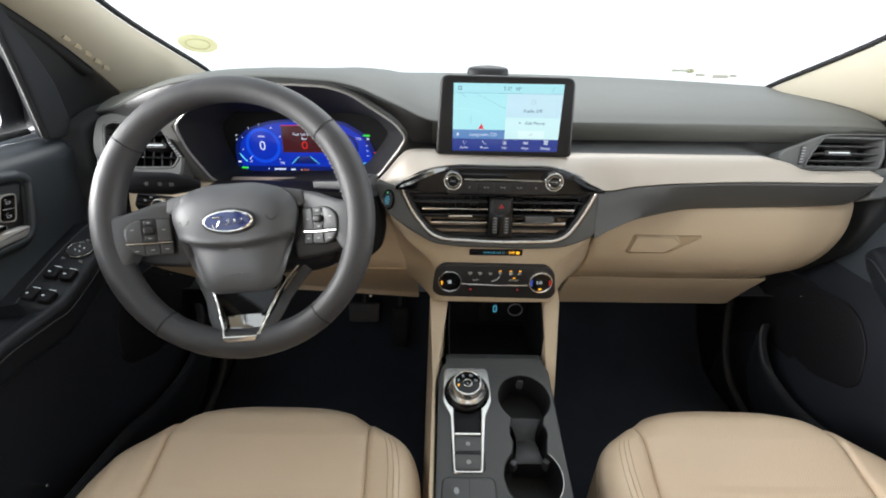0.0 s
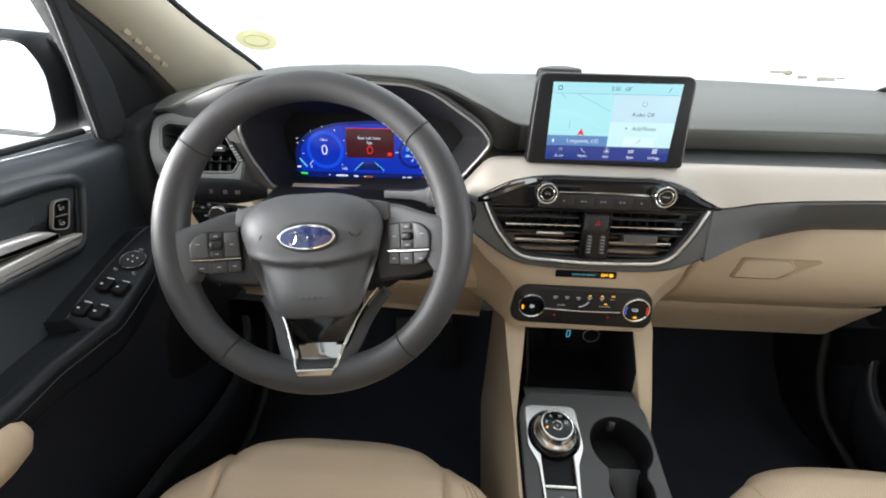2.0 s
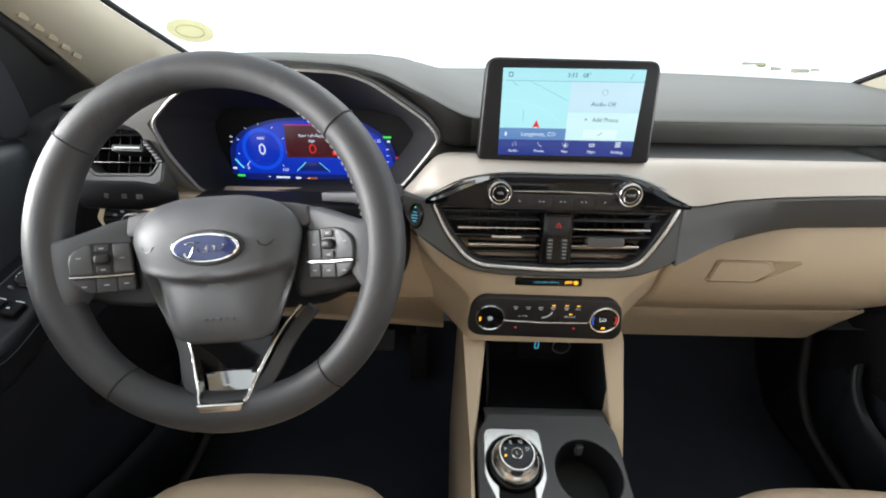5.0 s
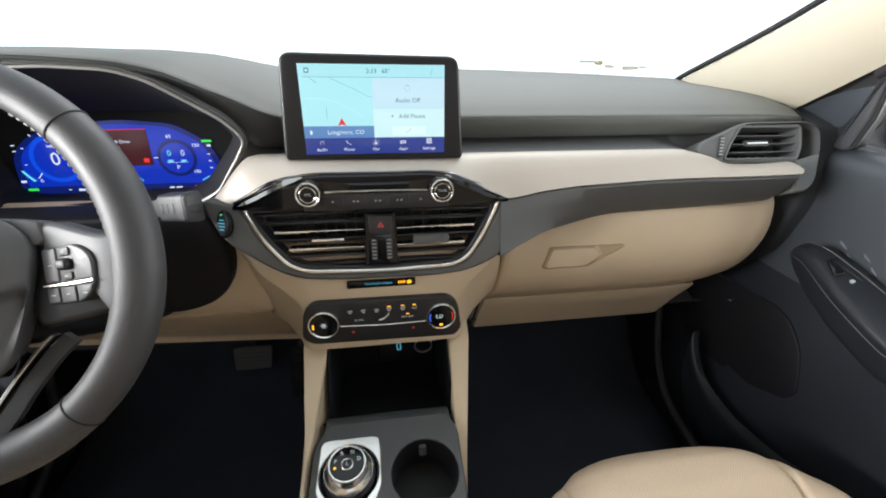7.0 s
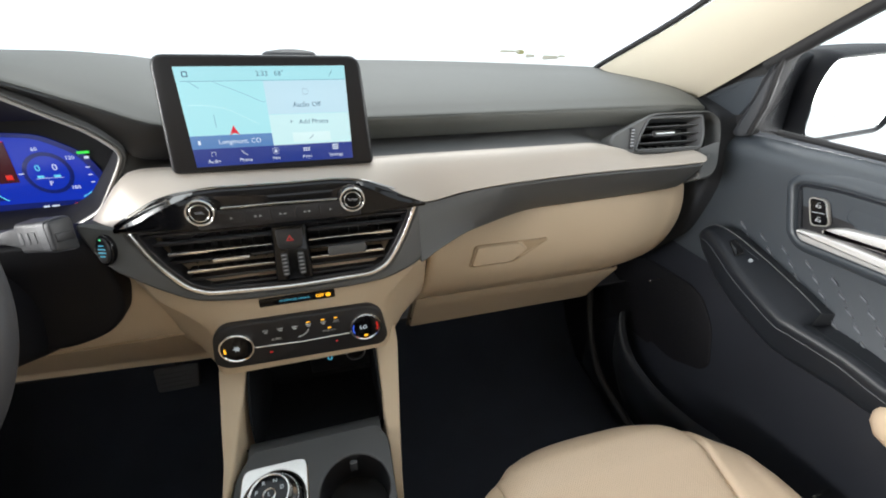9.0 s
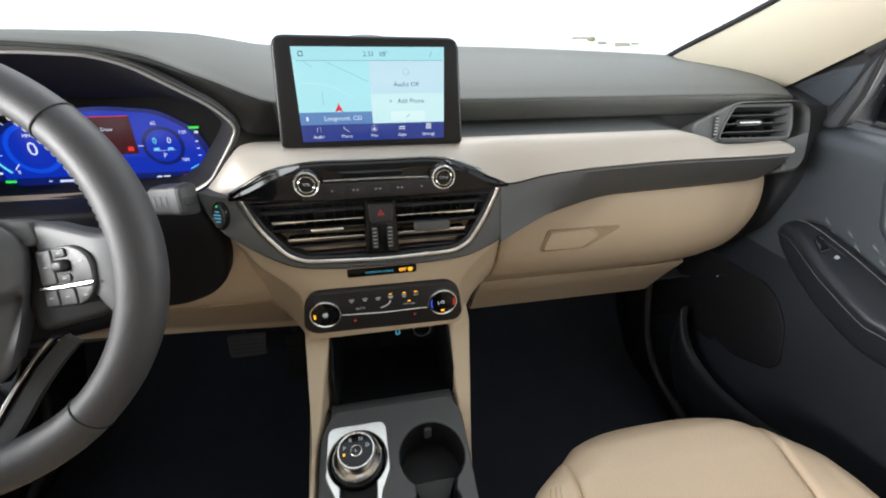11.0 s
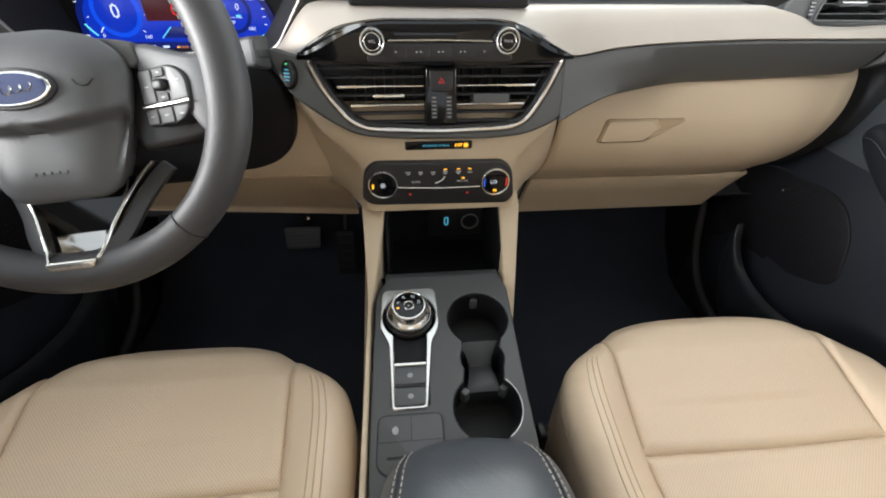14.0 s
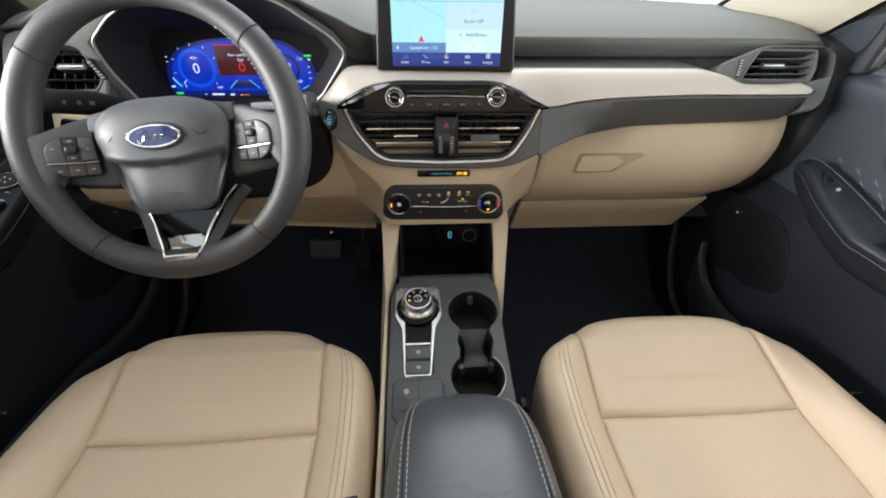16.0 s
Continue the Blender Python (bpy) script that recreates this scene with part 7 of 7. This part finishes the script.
    lock_ = rpoly(Q([(0.5810, 0.6900), (0.5580, 0.6935), (0.5400, 0.6600), (0.5620, 0.6520)]), 0.007, 4)
    sw = part("lock_switch", slab(p, lock_, -0.004, 0.005, 0.002), GLOSS, d, "black lock switch")
    part("lock_edge", frame_ring(p, inset(lock_, -0.0012), inset(lock_, 0.0006), 0.0, 0.0056, 0.0004), RIMSATIN, sw, "thin satin edge")
    for y, z in ((0.5640, 0.6830), (0.5560, 0.6635)):
        c = Q([(y, z)])[0]
        part("lock_mark", frame_ring(p, rpoly([(c[0] - 0.0036, c[1] - 0.0030), (c[0] + 0.0036, c[1] - 0.0030), (c[0] + 0.0036, c[1] + 0.0008), (c[0] - 0.0036, c[1] + 0.0008)], 0.001, 2), rpoly([(c[0] - 0.0020, c[1] - 0.0022), (c[0] + 0.0020, c[1] - 0.0022), (c[0] + 0.0020, c[1]), (c[0] - 0.0020, c[1])], 0.0006, 2), 0.0044, 0.0056, 0.0002), DIMPRINT, sw, "grey padlock mark")
        part("lock_shackle", tube([p(c[0] + dx, c[1] + 0.0015 + dz, 0.0052) for dx, dz in ((-0.0028, 0.0), (-0.0026, 0.0022), (-0.001, 0.0030), (0.0006, 0.0026))], 0.0004, 5), DIMPRINT, sw, "grey padlock shackle")
    a, b = Q([(0.569, 0.6715)])[0], Q([(0.5520, 0.6745)])[0]
    part("lock_line", tube([p(*a, 0.0052), p(*b, 0.0052)], 0.0006, 5), DIMPRINT, sw, "pale line")
    # armrest: a beam with a sloping top between a far edge and a rounded inner ridge, stepped down behind the switches
    st = [(0.699, 0.732, 0.5805, 0.722, 0.5745, 0.564), (0.693, 0.726, 0.5915, 0.708, 0.5855, 0.548), (0.681, 0.722, 0.6005, 0.697, 0.5935, 0.536), (0.662, 0.723, 0.603, 0.691, 0.596, 0.526), (0.635, 0.73, 0.5955, 0.683, 0.59, 0.513), (0.582, 0.7325, 0.581, 0.674, 0.5695, 0.491), (0.524, 0.7296, 0.5655, 0.671, 0.5495, 0.472), (0.495, 0.727, 0.557, 0.671, 0.5413, 0.465), (0.4785, 0.724, 0.5525, 0.675, 0.5405, 0.463), (0.4745, 0.709, 0.5365, 0.676, 0.5395, 0.462), (0.447, 0.706, 0.535, 0.681, 0.5375, 0.461), (0.415, 0.708, 0.5325, 0.688, 0.5335, 0.459), (0.373, 0.712, 0.5255, 0.693, 0.5245, 0.456), (0.307, 0.714, 0.5225, 0.696, 0.5205, 0.454), (0.007, 0.716, 0.5225, 0.698, 0.5205, 0.454), (-0.443, 0.721, 0.5225, 0.706, 0.5205, 0.454)]
    rings = []
    for y, xf, zf, xr, zr, zb in st:
        sec = rpoly([(0.772, zf - 0.012), (xf + 0.004, zf - 0.003), (xf, zf), (xr + 0.006, zr + 0.002), (xr, zr - 0.007), (xr + 0.003, zr - 0.020), (xr + 0.014, zb + 0.014), (xr + 0.04, zb), (0.772, zb - 0.006)], [0.002, 0.002, 0.004, 0.006, 0.007, 0.008, 0.014, 0.012, 0.003], 4)
        rings.append([A(x, y, z) for x, z in sec])
    part("armrest", loft(rings), DOORSKIN, d, "black padded armrest", smooth=60)
    # the highlight along the armrest's outer edge, drawn as a grey line
    part("armrest_edge", tube(spline([A(xf - 0.0005, y, zf + 0.0003) for y, xf, zf, xr, zr, zb in st[2:9]], 5), 0.0009, 6), GREY, d, "grey line painting the highlight on the switch panel's outer edge")
    part("armrest_seam", tube(spline([A(xr + 0.0022, y, zr - 0.0185) for y, xf, zf, xr, zr, zb in st[2:]], 5), 0.0008, 5), SAIL, d, "stitched seam along the armrest")
    pad_rings = []
    for y, k in ((0.368, 0.12), (0.364, 0.45), (0.352, 0.8), (0.33, 0.97), (0.29, 1.0), (0.0, 1.0), (-0.44, 1.0)):
        pad_rings.append([A(x, y, z) for x, z in oval(0.706, 0.481, 0.022 * min(1, k * 1.15), 0.036 * k, 22)])
    part("elbow_pad", loft(pad_rings), LEATHER, d, "beige leather elbow pad", smooth=70)
    # switches on the sloping top
    sp = Plane(A(0.717, 0.580, 0.5805), (1, 0, s * 0.20), (0, 1, 0.27))
    if s < 0:
        m = part("mirror_control", lathe(sp, 0.013, 0.010, [(0.0172, -0.004), (0.0172, 0.002), (0.0162, 0.0032), (0.012, 0.0028)], 36), BLACK, d, "round mirror control")
        part("control_ring", tube([sp(0.013 + 0.0176 * math.cos(a), 0.010 + 0.0176 * math.sin(a), 0.0018) for a in np.linspace(0, 2 * math.pi, 36, endpoint=False)], 0.0005, 5, True), SATIN, m, "thin bright ring")
        for a in range(4):
            q = radians(30 + 90 * a)
            part("control_mark", box(sp, 0.013 + 0.006 * math.cos(q) - 0.001, 0.013 + 0.006 * math.cos(q) + 0.001, 0.010 + 0.006 * math.sin(q) - 0.001, 0.010 + 0.006 * math.sin(q) + 0.001, 0.002, 0.0038, 0.0002), PRINT, m)
        for y0 in (-0.042, -0.0865):
            for x in (0.008, 0.0300):
                b_ = part("window_switch", box(sp, x - 0.0095, x + 0.0095, y0 - 0.013, y0 + 0.010, -0.004, 0.005, 0.003), DULLBLACK, d, "black window switch")
                part("switch_line", box(sp, x - 0.002, x + 0.0080, y0 + 0.0074, y0 + 0.0088, 0.0040, 0.0056, 0.0003), PRINT, b_, "bright switch edge")
                part("switch_mark", box(sp, x - 0.0040, x - 0.0005, y0 - 0.0045, y0 - 0.0020, 0.0042, 0.0056, 0.0003), PRINT, b_, "lit mark")
        for x, y in ((0.0106, 0.033), (0.001, -0.012), (0.0285, -0.013)):
            part("lit_mark", box(sp, x - 0.0025, x + 0.0025, y - 0.0013, y + 0.0013, -0.003, 0.0012, 0.0003), DIMPRINT, d, "small printed mark")
    else:
        b_ = part("window_switch", slab(sp, rpoly([(-0.009, 0.056), (0.006, 0.055), (-0.008, 0.026), (-0.026, 0.026)], 0.004, 3), -0.006, 0.0022, 0.0015), GLOSS, d, "gloss black window switch")
        part("switch_line", tube([sp(-0.025, 0.0255, 0.0016), sp(-0.0085, 0.0255, 0.0018)], 0.0006, 5), GREY, b_, "bright line")
        part("switch_line", tube([sp(-0.002, 0.052, 0.0024), sp(-0.001, 0.030, 0.0016), sp(0.001, 0.006, 0.0012)], 0.0004, 5), KEYGREY, b_, "thin moulded line")
        part("switch_mark", box(sp, -0.0125, -0.0075, 0.007, 0.012, -0.003, 0.0012, 0.0002), PRINT, b_, "lit mark")
    # pressed marks on the padded insert
    if s > 0:
        for r in range(6):
            for k in range(12):
                y = 0.640 - k * 0.0400 - r * 0.0185
                z = 0.606 - 0.0135 * r - 0.10 * (0.640 - y)
                edge = float(np.interp(y, (0.30, 0.455, 0.460, 0.560, 0.645), (0.512, 0.528, 0.545, 0.569, 0.590)))
                if z < edge or y < 0.33:
                    continue
                x = np.interp(z, (0.515, 0.545, 0.585, 0.620), (0.750, 0.759, 0.766, 0.769)) - 0.001
                q = Plane(W(x, y, z), (0, -s, 0), Z)
                t = [(-s * 0.0085, 0.0040), (s * 0.003, -0.0035), (s * 0.007, -0.0062), (-s * 0.0035, 0.0010)]
                part("pressed_mark", slab(q, t, -0.004, 0.0026, 0.0018), PRESSED, skin, "pressed diamond mark")
    # speaker grille, moulded pocket and its lip
    g = Plane(W(0.728, 0, 0.40), (0, -s, 0), (s * 0.10, 0, 1))
    gp = lambda pts: [(-s * y, (z - 0.40) * 1.005) for y, z in pts]
    grille = rpoly(gp(((0.86, 0.43), (0.80, 0.452), (0.672, 0.4635), (0.635, 0.452), (0.595, 0.416), (0.566, 0.345), (0.577, 0.322), (0.66, 0.285), (0.80, 0.270), (0.86, 0.30))), [0.02, 0.03, 0.03, 0.025, 0.03, 0.02, 0.02, 0.03, 0.03, 0.02], 5)
    part("speaker_grille", slab(g, grille, -0.02, 0.0030, 0.0026), DULLBLACK, d, "black speaker grille with a rounded edge")
    holes = []
    for i in range(24):
        for j in range(18):
            y, z = 0.60 + i * 0.0105 + (j % 2) * 0.0052, 0.29 + j * 0.0095
            if 0.615 < y < 0.845 and z < 0.446 - max(0.0, 0.66 - y) * 0.9 - max(0.0, y - 0.70) * 0.1 and z > 0.315 - (y - 0.6) * 0.15 + max(0.0, 0.65 - y) * 0.5:
                holes.append(slab(g, oval(*gp([(y, z)])[0], 0.0016, 0.0016, 6), 0.0045, 0.0054, 0.0003))
    tagged(part("grille_studs", joined(*holes), DULLBLACK, d, "fine raised grille pattern"), kind="stuff")
    lip_ = spline([W(0.672, 0.760, 0.335), W(0.664, 0.737, 0.300), W(0.660, 0.690, 0.262), W(0.660, 0.624, 0.246), W(0.660, 0.571, 0.248), W(0.660, 0.509, 0.260), W(0.660, 0.458, 0.275), W(0.662, 0.30, 0.285), W(0.664, 0.10, 0.288)], 5)
    rows = [[q + Vector((s * 0.030, 0, -0.16)), q + Vector((s * 0.004, 0, -0.10)), q + Vector((-s * 0.004, 0, -0.03)), q + Vector((-s * 0.005, 0, -0.010)), q + Vector((-s * 0.003, 0, 0.0)), q + Vector((s * 0.003, 0, 0.004)), q + Vector((s * 0.009, 0, -0.002))] for q in lip_]
    part("map_pocket", sheet(rows, 0.006, (s, 0, 0)), DOORSKIN, d, "black map pocket with a rounded lip", smooth=70)
    for k in range(2):
        part("screw", lathe(Plane(W(0.720 - k * 0.01, 0.734 - k * 0.4, 0.436 - k * 0.12), (0, -s, 0), Z), 0, 0, [(0.0024, -0.02), (0.0024, 0.024), (0.0012, 0.025)], 12), SATIN, d, "small bright screw")
    # sail panel and window frame, leaning in with the glass
    w = Plane((s * 0.775, 0, 0.76), (0, -s, 0), (-s * 0.2, 0, 1))
    L = lambda pts: [(-s * y, (z - 0.76) * 1.02) for y, z in pts]
    if s > 0:
        base = [(0.985, 0.770), (0.706, 0.745), (0.676, 0.86), (0.615, 0.985), (0.66, 0.985), (0.80, 0.905), (0.95, 0.815)]
        bar = [(0.704, 0.746), (0.6862, 0.8035), (0.6767, 0.8700), (0.6650, 0.910), (0.625, 0.985), (0.645, 0.985), (0.6724, 0.900), (0.6970, 0.848), (0.7165, 0.7865), (0.7330, 0.746)]
        seal_ = ((0.700, 0.755), (0.6825, 0.8035), (0.6730, 0.8700), (0.6610, 0.910), (0.625, 0.980))
    else:
        base = [(0.985, 0.785), (0.730, 0.762), (0.700, 0.86), (0.640, 0.985), (0.68, 0.985), (0.745, 0.960), (0.84, 0.885), (0.95, 0.825)]
        bar = [(0.696, 0.764), (0.6810, 0.8496), (0.6694, 0.904), (0.660, 0.945), (0.645, 0.990), (0.668, 0.990), (0.6850, 0.939), (0.7080, 0.9045), (0.7350, 0.852), (0.7480, 0.7935), (0.7500, 0.764)]
        seal_ = ((0.692, 0.772), (0.6770, 0.8496), (0.6654, 0.904), (0.656, 0.945), (0.642, 0.985))
    part("sail_base", slab(w, rpoly(L(base), 0.006, 3), -0.024, -0.002, 0.003), RUBBER, d, "matt black base of the sail panel")
    if s > 0:
        part("sail_panel", slab(w, rpoly(L([(0.810, 0.795), (0.775, 0.818), (0.7290, 0.8400), (0.6960, 0.8500), (0.706, 0.815), (0.7262, 0.7790), (0.765, 0.780)]), 0.008, 4), -0.004, 0.003, 0.003), DOORVINYL, d, "blue-grey sail panel ahead of the window")
    # stronger light on the right door is put into its paler frame colour
    part("window_frame", slab(w, rpoly(L(bar), 0.012, 4), -0.010, 0.008, 0.006), SAIL if s > 0 else FRAMEBLACK, d, "smooth dark front window frame, coloured paler on the lit right side")
    part("window_seal", tube([w(*L([q])[0], 0.004) for q in seal_], 0.0038, 8), RUBBER, d, "black rubber window seal")
    pil = PIL_R[1] if s > 0 else PIL_L[1]
    part("upper_frame", tube([Vector((q.x + s * 0.016, q.y - 0.004, q.z + 0.002)) for q in pil[9:]], 0.013, 12), RUBBER, d, "black upper door frame")
    part("belt_seal", tube([V(0.812, y, 0.757) for y in (0.70, 0.3, -0.6)], 0.005, 8), RUBBER, d, "black rubber belt seal")
    part("belt_line", tube([V(0.818, y, 0.757 - 0.006 * max(0, (y - 0.54) / 0.2)) for y in (0.735, 0.66, 0.56, 0.3, -0.6)], 0.0035, 8), CHROME, d, "bright belt moulding")
    glass = Plane((s * 0.815, 0, 0.765), (0, -s, 0), (-s * 0.28, 0, 1))
    pane_ = part("window_pane", slab(glass, [(-s * y, z - 0.765) for y, z in ((0.70, 0.765), (-0.60, 0.775), (-0.55, 1.22), (0.20, 1.22), (0.66, 0.97))], -0.002, 0.002, 0.0005), GLASS, d, "clear side window")
    pane_.visible_shadow = False
    return d


front_door(-1)
front_door(1)


def door_mirror(s):
    m = thing("door_mirror", "black door mirror with a rounded glass", "door mirror", "door mirrors")
    c = Vector((-1.010, 0.79, 0.829)) if s < 0 else Vector((1.047, 0.745, 0.7985))
    p = Plane(c, (1, s * 0.10, 0), (0, -0.03, 1))
    sx = s
    face = [(sx * x, z) for x, z in ((-0.114, 0.030), (-0.096, 0.070), (0.130, 0.082), (0.195, 0.066), (0.200, -0.040), (0.180, -0.068), (-0.050, -0.075), (-0.090, -0.058))]
    if sx < 0:
        face = list(reversed(face))
    glass = rpoly(face, 0.034, 6)
    rim_ = inset(glass, -0.010)
    rings = [[p(x, y, -0.003) for x, y in inset(glass, 0.001)], [p(x, y, 0.004) for x, y in inset(glass, -0.001)], [p(x, y, 0.008) for x, y in inset(glass, -0.005)], [p(x, y, 0.004) for x, y in rim_], [p(x, y, -0.022) for x, y in inset(glass, -0.015)]]
    for k, h in ((0.94, -0.08), (0.8, -0.115), (0.5, -0.135), (0.2, -0.14)):
        rings.append([p(x * k, y * (0.6 + 0.4 * k), h) for x, y in inset(glass, -0.012)])
    part("housing", loft(rings), DULLBLACK, m, "black moulded housing")
    g = part("glass", slab(p, glass, -0.004, 0.003, 0.001), MIRROR, m, "silvered mirror glass")
    if s > 0:
        for k in range(2):
            for x0, x1 in ((-0.055, -0.020), (-0.012, -0.004), (0.006, 0.046), (0.054, 0.080)):
                part("etched_bar", box(p, x0, x1, -0.036 - 0.012 * k, -0.032 - 0.012 * k, 0.0025, 0.0034, 0.0002), DIMPRINT, g, "faint etched line")
    # the foot that joins the housing to the door
    foot = [(s * (x - 1.012), z - 0.810) for x, z in ((0.812, 0.752), (0.925, 0.735), (0.960, 0.800), (0.930, 0.885), (0.900, 0.894), (0.846, 0.888), (0.830, 0.830))]
    if s < 0:
        foot = list(reversed(foot))
    part("foot", slab(p, rpoly(foot, 0.018, 5), -0.10, -0.026, 0.016), DULLBLACK, m, "black moulded mirror foot")


door_mirror(-1)
door_mirror(1)


# ---- rear body, to close the cabin behind the eye ----
for s, n in ((-1, "wall_left"), (1, "wall_right")):
    w = Plane((s * 0.80, 0, 0), (0, -s, 0), (-s * 0.12, 0, 1))
    poly = rpoly([(-s * y, z) for y, z in ((-0.62, 0.0), (-1.34, 0.0), (-1.34, 1.20), (-0.50, 1.26), (0.10, 1.26), (0.16, 1.20), (-0.50, 1.19), (-0.60, 0.80))], 0.02, 3)
    gap = rpoly([(-s * y, z) for y, z in ((-0.72, 0.80), (-1.22, 0.80), (-1.15, 1.10), (-0.64, 1.13))], 0.03, 3)
    tagged(part(n, plate(w, poly, [gap], -0.03, 0.0, 0.004), BLACK, None), "plain dark rear body side with a window opening", "body side", kind="structure")


# ---- footwells ----
for s in (-1, 1):
    seal = spline([(s * 0.672, 0.905, 0.42), (s * 0.662, 0.865, 0.32), (s * 0.655, 0.805, 0.20), (s * 0.650, 0.70, 0.135), (s * 0.650, 0.45, 0.115), (s * 0.650, -0.3, 0.11)], 8)
    ob = part("trim", tube(seal, 0.009, 10), RUBBER, None)
    tagged(ob, "black rubber door opening seal along the sill", "door seal", kind="structure")


def pedal(name, x, y, z, w, h, label):
    t = thing(name, label, "pedal")
    p = Plane((x, y, z), X, (0, 0.42, 0.9))
    pad_ = part("pad", slab(p, rpoly([(-w, h), (w, h), (w * 0.92, -h), (-w * 0.92, -h)], 0.008, 4), -0.006, 0.004, 0.003), PEDAL if "brake" in name else RUBBER, t, "dark rubber pad")
    for k in range(5):
        part("rib", box(p, -w * 0.8, w * 0.8, -h * 0.75 + k * h * 0.36, -h * 0.62 + k * h * 0.36, 0.003, 0.0050, 0.001), PEDAL if "brake" in name else RUBBER, pad_)
    part("lever", tube([p(0, h * 0.3, -0.004), p(0, h + 0.05, -0.03), p(0.0, h + 0.16, -0.02)], 0.009, 10), BLACK, t, "black steel lever")
    if "brake" in name:
        part("bolt", lathe(Plane((x + 0.022, y + 0.012, z + 0.052), X, (0, 0.42, 0.9)), 0, 0, [(0.005, -0.01), (0.005, 0.004), (0.003, 0.006)], 16), SATIN, t, "small bright bolt")
    return p


pedal("brake_pedal", -0.322, 0.965, 0.197, 0.046, 0.028, "wide black rubber brake pedal above the carpet")
pedal("accelerator_pedal", -0.215, 0.955, 0.150, 0.024, 0.060, "long black accelerator pedal above the carpet")


def film(name, colour):
    """A thin film that lets the daylight through."""
    m = bpy.data.materials.new(name)
    m.use_nodes = True
    nt = m.node_tree
    thin = nt.nodes.new("ShaderNodeBsdfTranslucent")
    thin.inputs["Color"].default_value = (*colour, 1)
    mix = nt.nodes.new("ShaderNodeMixShader")
    mix.inputs[0].default_value = 0.75
    nt.links.new(nt.nodes["Principled BSDF"].outputs[0], mix.inputs[1])
    nt.nodes["Principled BSDF"].inputs["Base Color"].default_value = (*colour, 1)
    nt.links.new(thin.outputs[0], mix.inputs[2])
    nt.links.new(mix.outputs[0], nt.nodes["Material Output"].inputs["Surface"])
    return m


def sticker():
    t = thing("windscreen_sticker", "pale yellow oval sticker on the windscreen", "sticker")
    p = Plane((-0.622, 0.972, 0.9035), (1, 0.10, 0), (0.0, -0.70, 0.71))
    part("disc", slab(p, oval(0, 0, 0.040, 0.026, 40), -0.0005, 0.0006, 0.0002), film("pale_yellow_film", (0.80, 0.78, 0.60)), t, "pale yellow oval film")
    part("disc_line", tube([p(0.024 * math.cos(a), 0.014 * math.sin(a), 0.0008) for a in np.linspace(0, 2 * math.pi, 30, endpoint=False)], 0.0008, 5, True), material("olive_print", (0.62, 0.58, 0.30), 0.6), t, "faint olive line")


sticker()


def tags():
    t = thing("paper_tag", "small white paper tags with an olive dot by the windscreen", "paper tag")
    paper = film("white_paper", (0.72, 0.71, 0.64))
    for x, y, z, wd, ht in ((0.470, 1.06, 0.8600, 0.024, 0.0030), (0.520, 1.06, 0.8510, 0.012, 0.0040), (0.570, 1.06, 0.8480, 0.020, 0.0050), (0.600, 1.06, 0.8500, 0.010, 0.0030)):
        q = Plane((x, y, z), X, (0, 0.5, 0.87))
        part("slip", slab(q, rpoly([(-wd, -ht), (wd, -ht * 0.7), (wd * 0.9, ht * 0.8), (-wd * 0.9, ht)], 0.002, 2), -0.0005, 0.0005, 0.0002), paper, t, "white paper slip")
    q = Plane((0.515, 1.10, 0.856), X, (0, 0.4, 0.9))
    part("dot", slab(q, oval(0.0, 0.0, 0.011, 0.0055, 20), -0.0005, 0.0005, 0.0002), material("olive_dot", (0.30, 0.29, 0.14), 0.6), t, "olive dot")


tags()


# ---- each thing's Empty goes to the middle of its base; parts stay where they are ----
bpy.context.view_layer.update()
for top in [o for o in scene.objects if o.type == "EMPTY" and o.parent is None]:
    pts = [o.matrix_world @ Vector(c) for o in top.children_recursive if o.type == "MESH" for c in o.bound_box]
    if not pts:
        continue
    base = Vector((sum(p.x for p in pts) / len(pts), sum(p.y for p in pts) / len(pts), min(p.z for p in pts)))
    top.location = base
    for o in top.children:
        o.location -= base
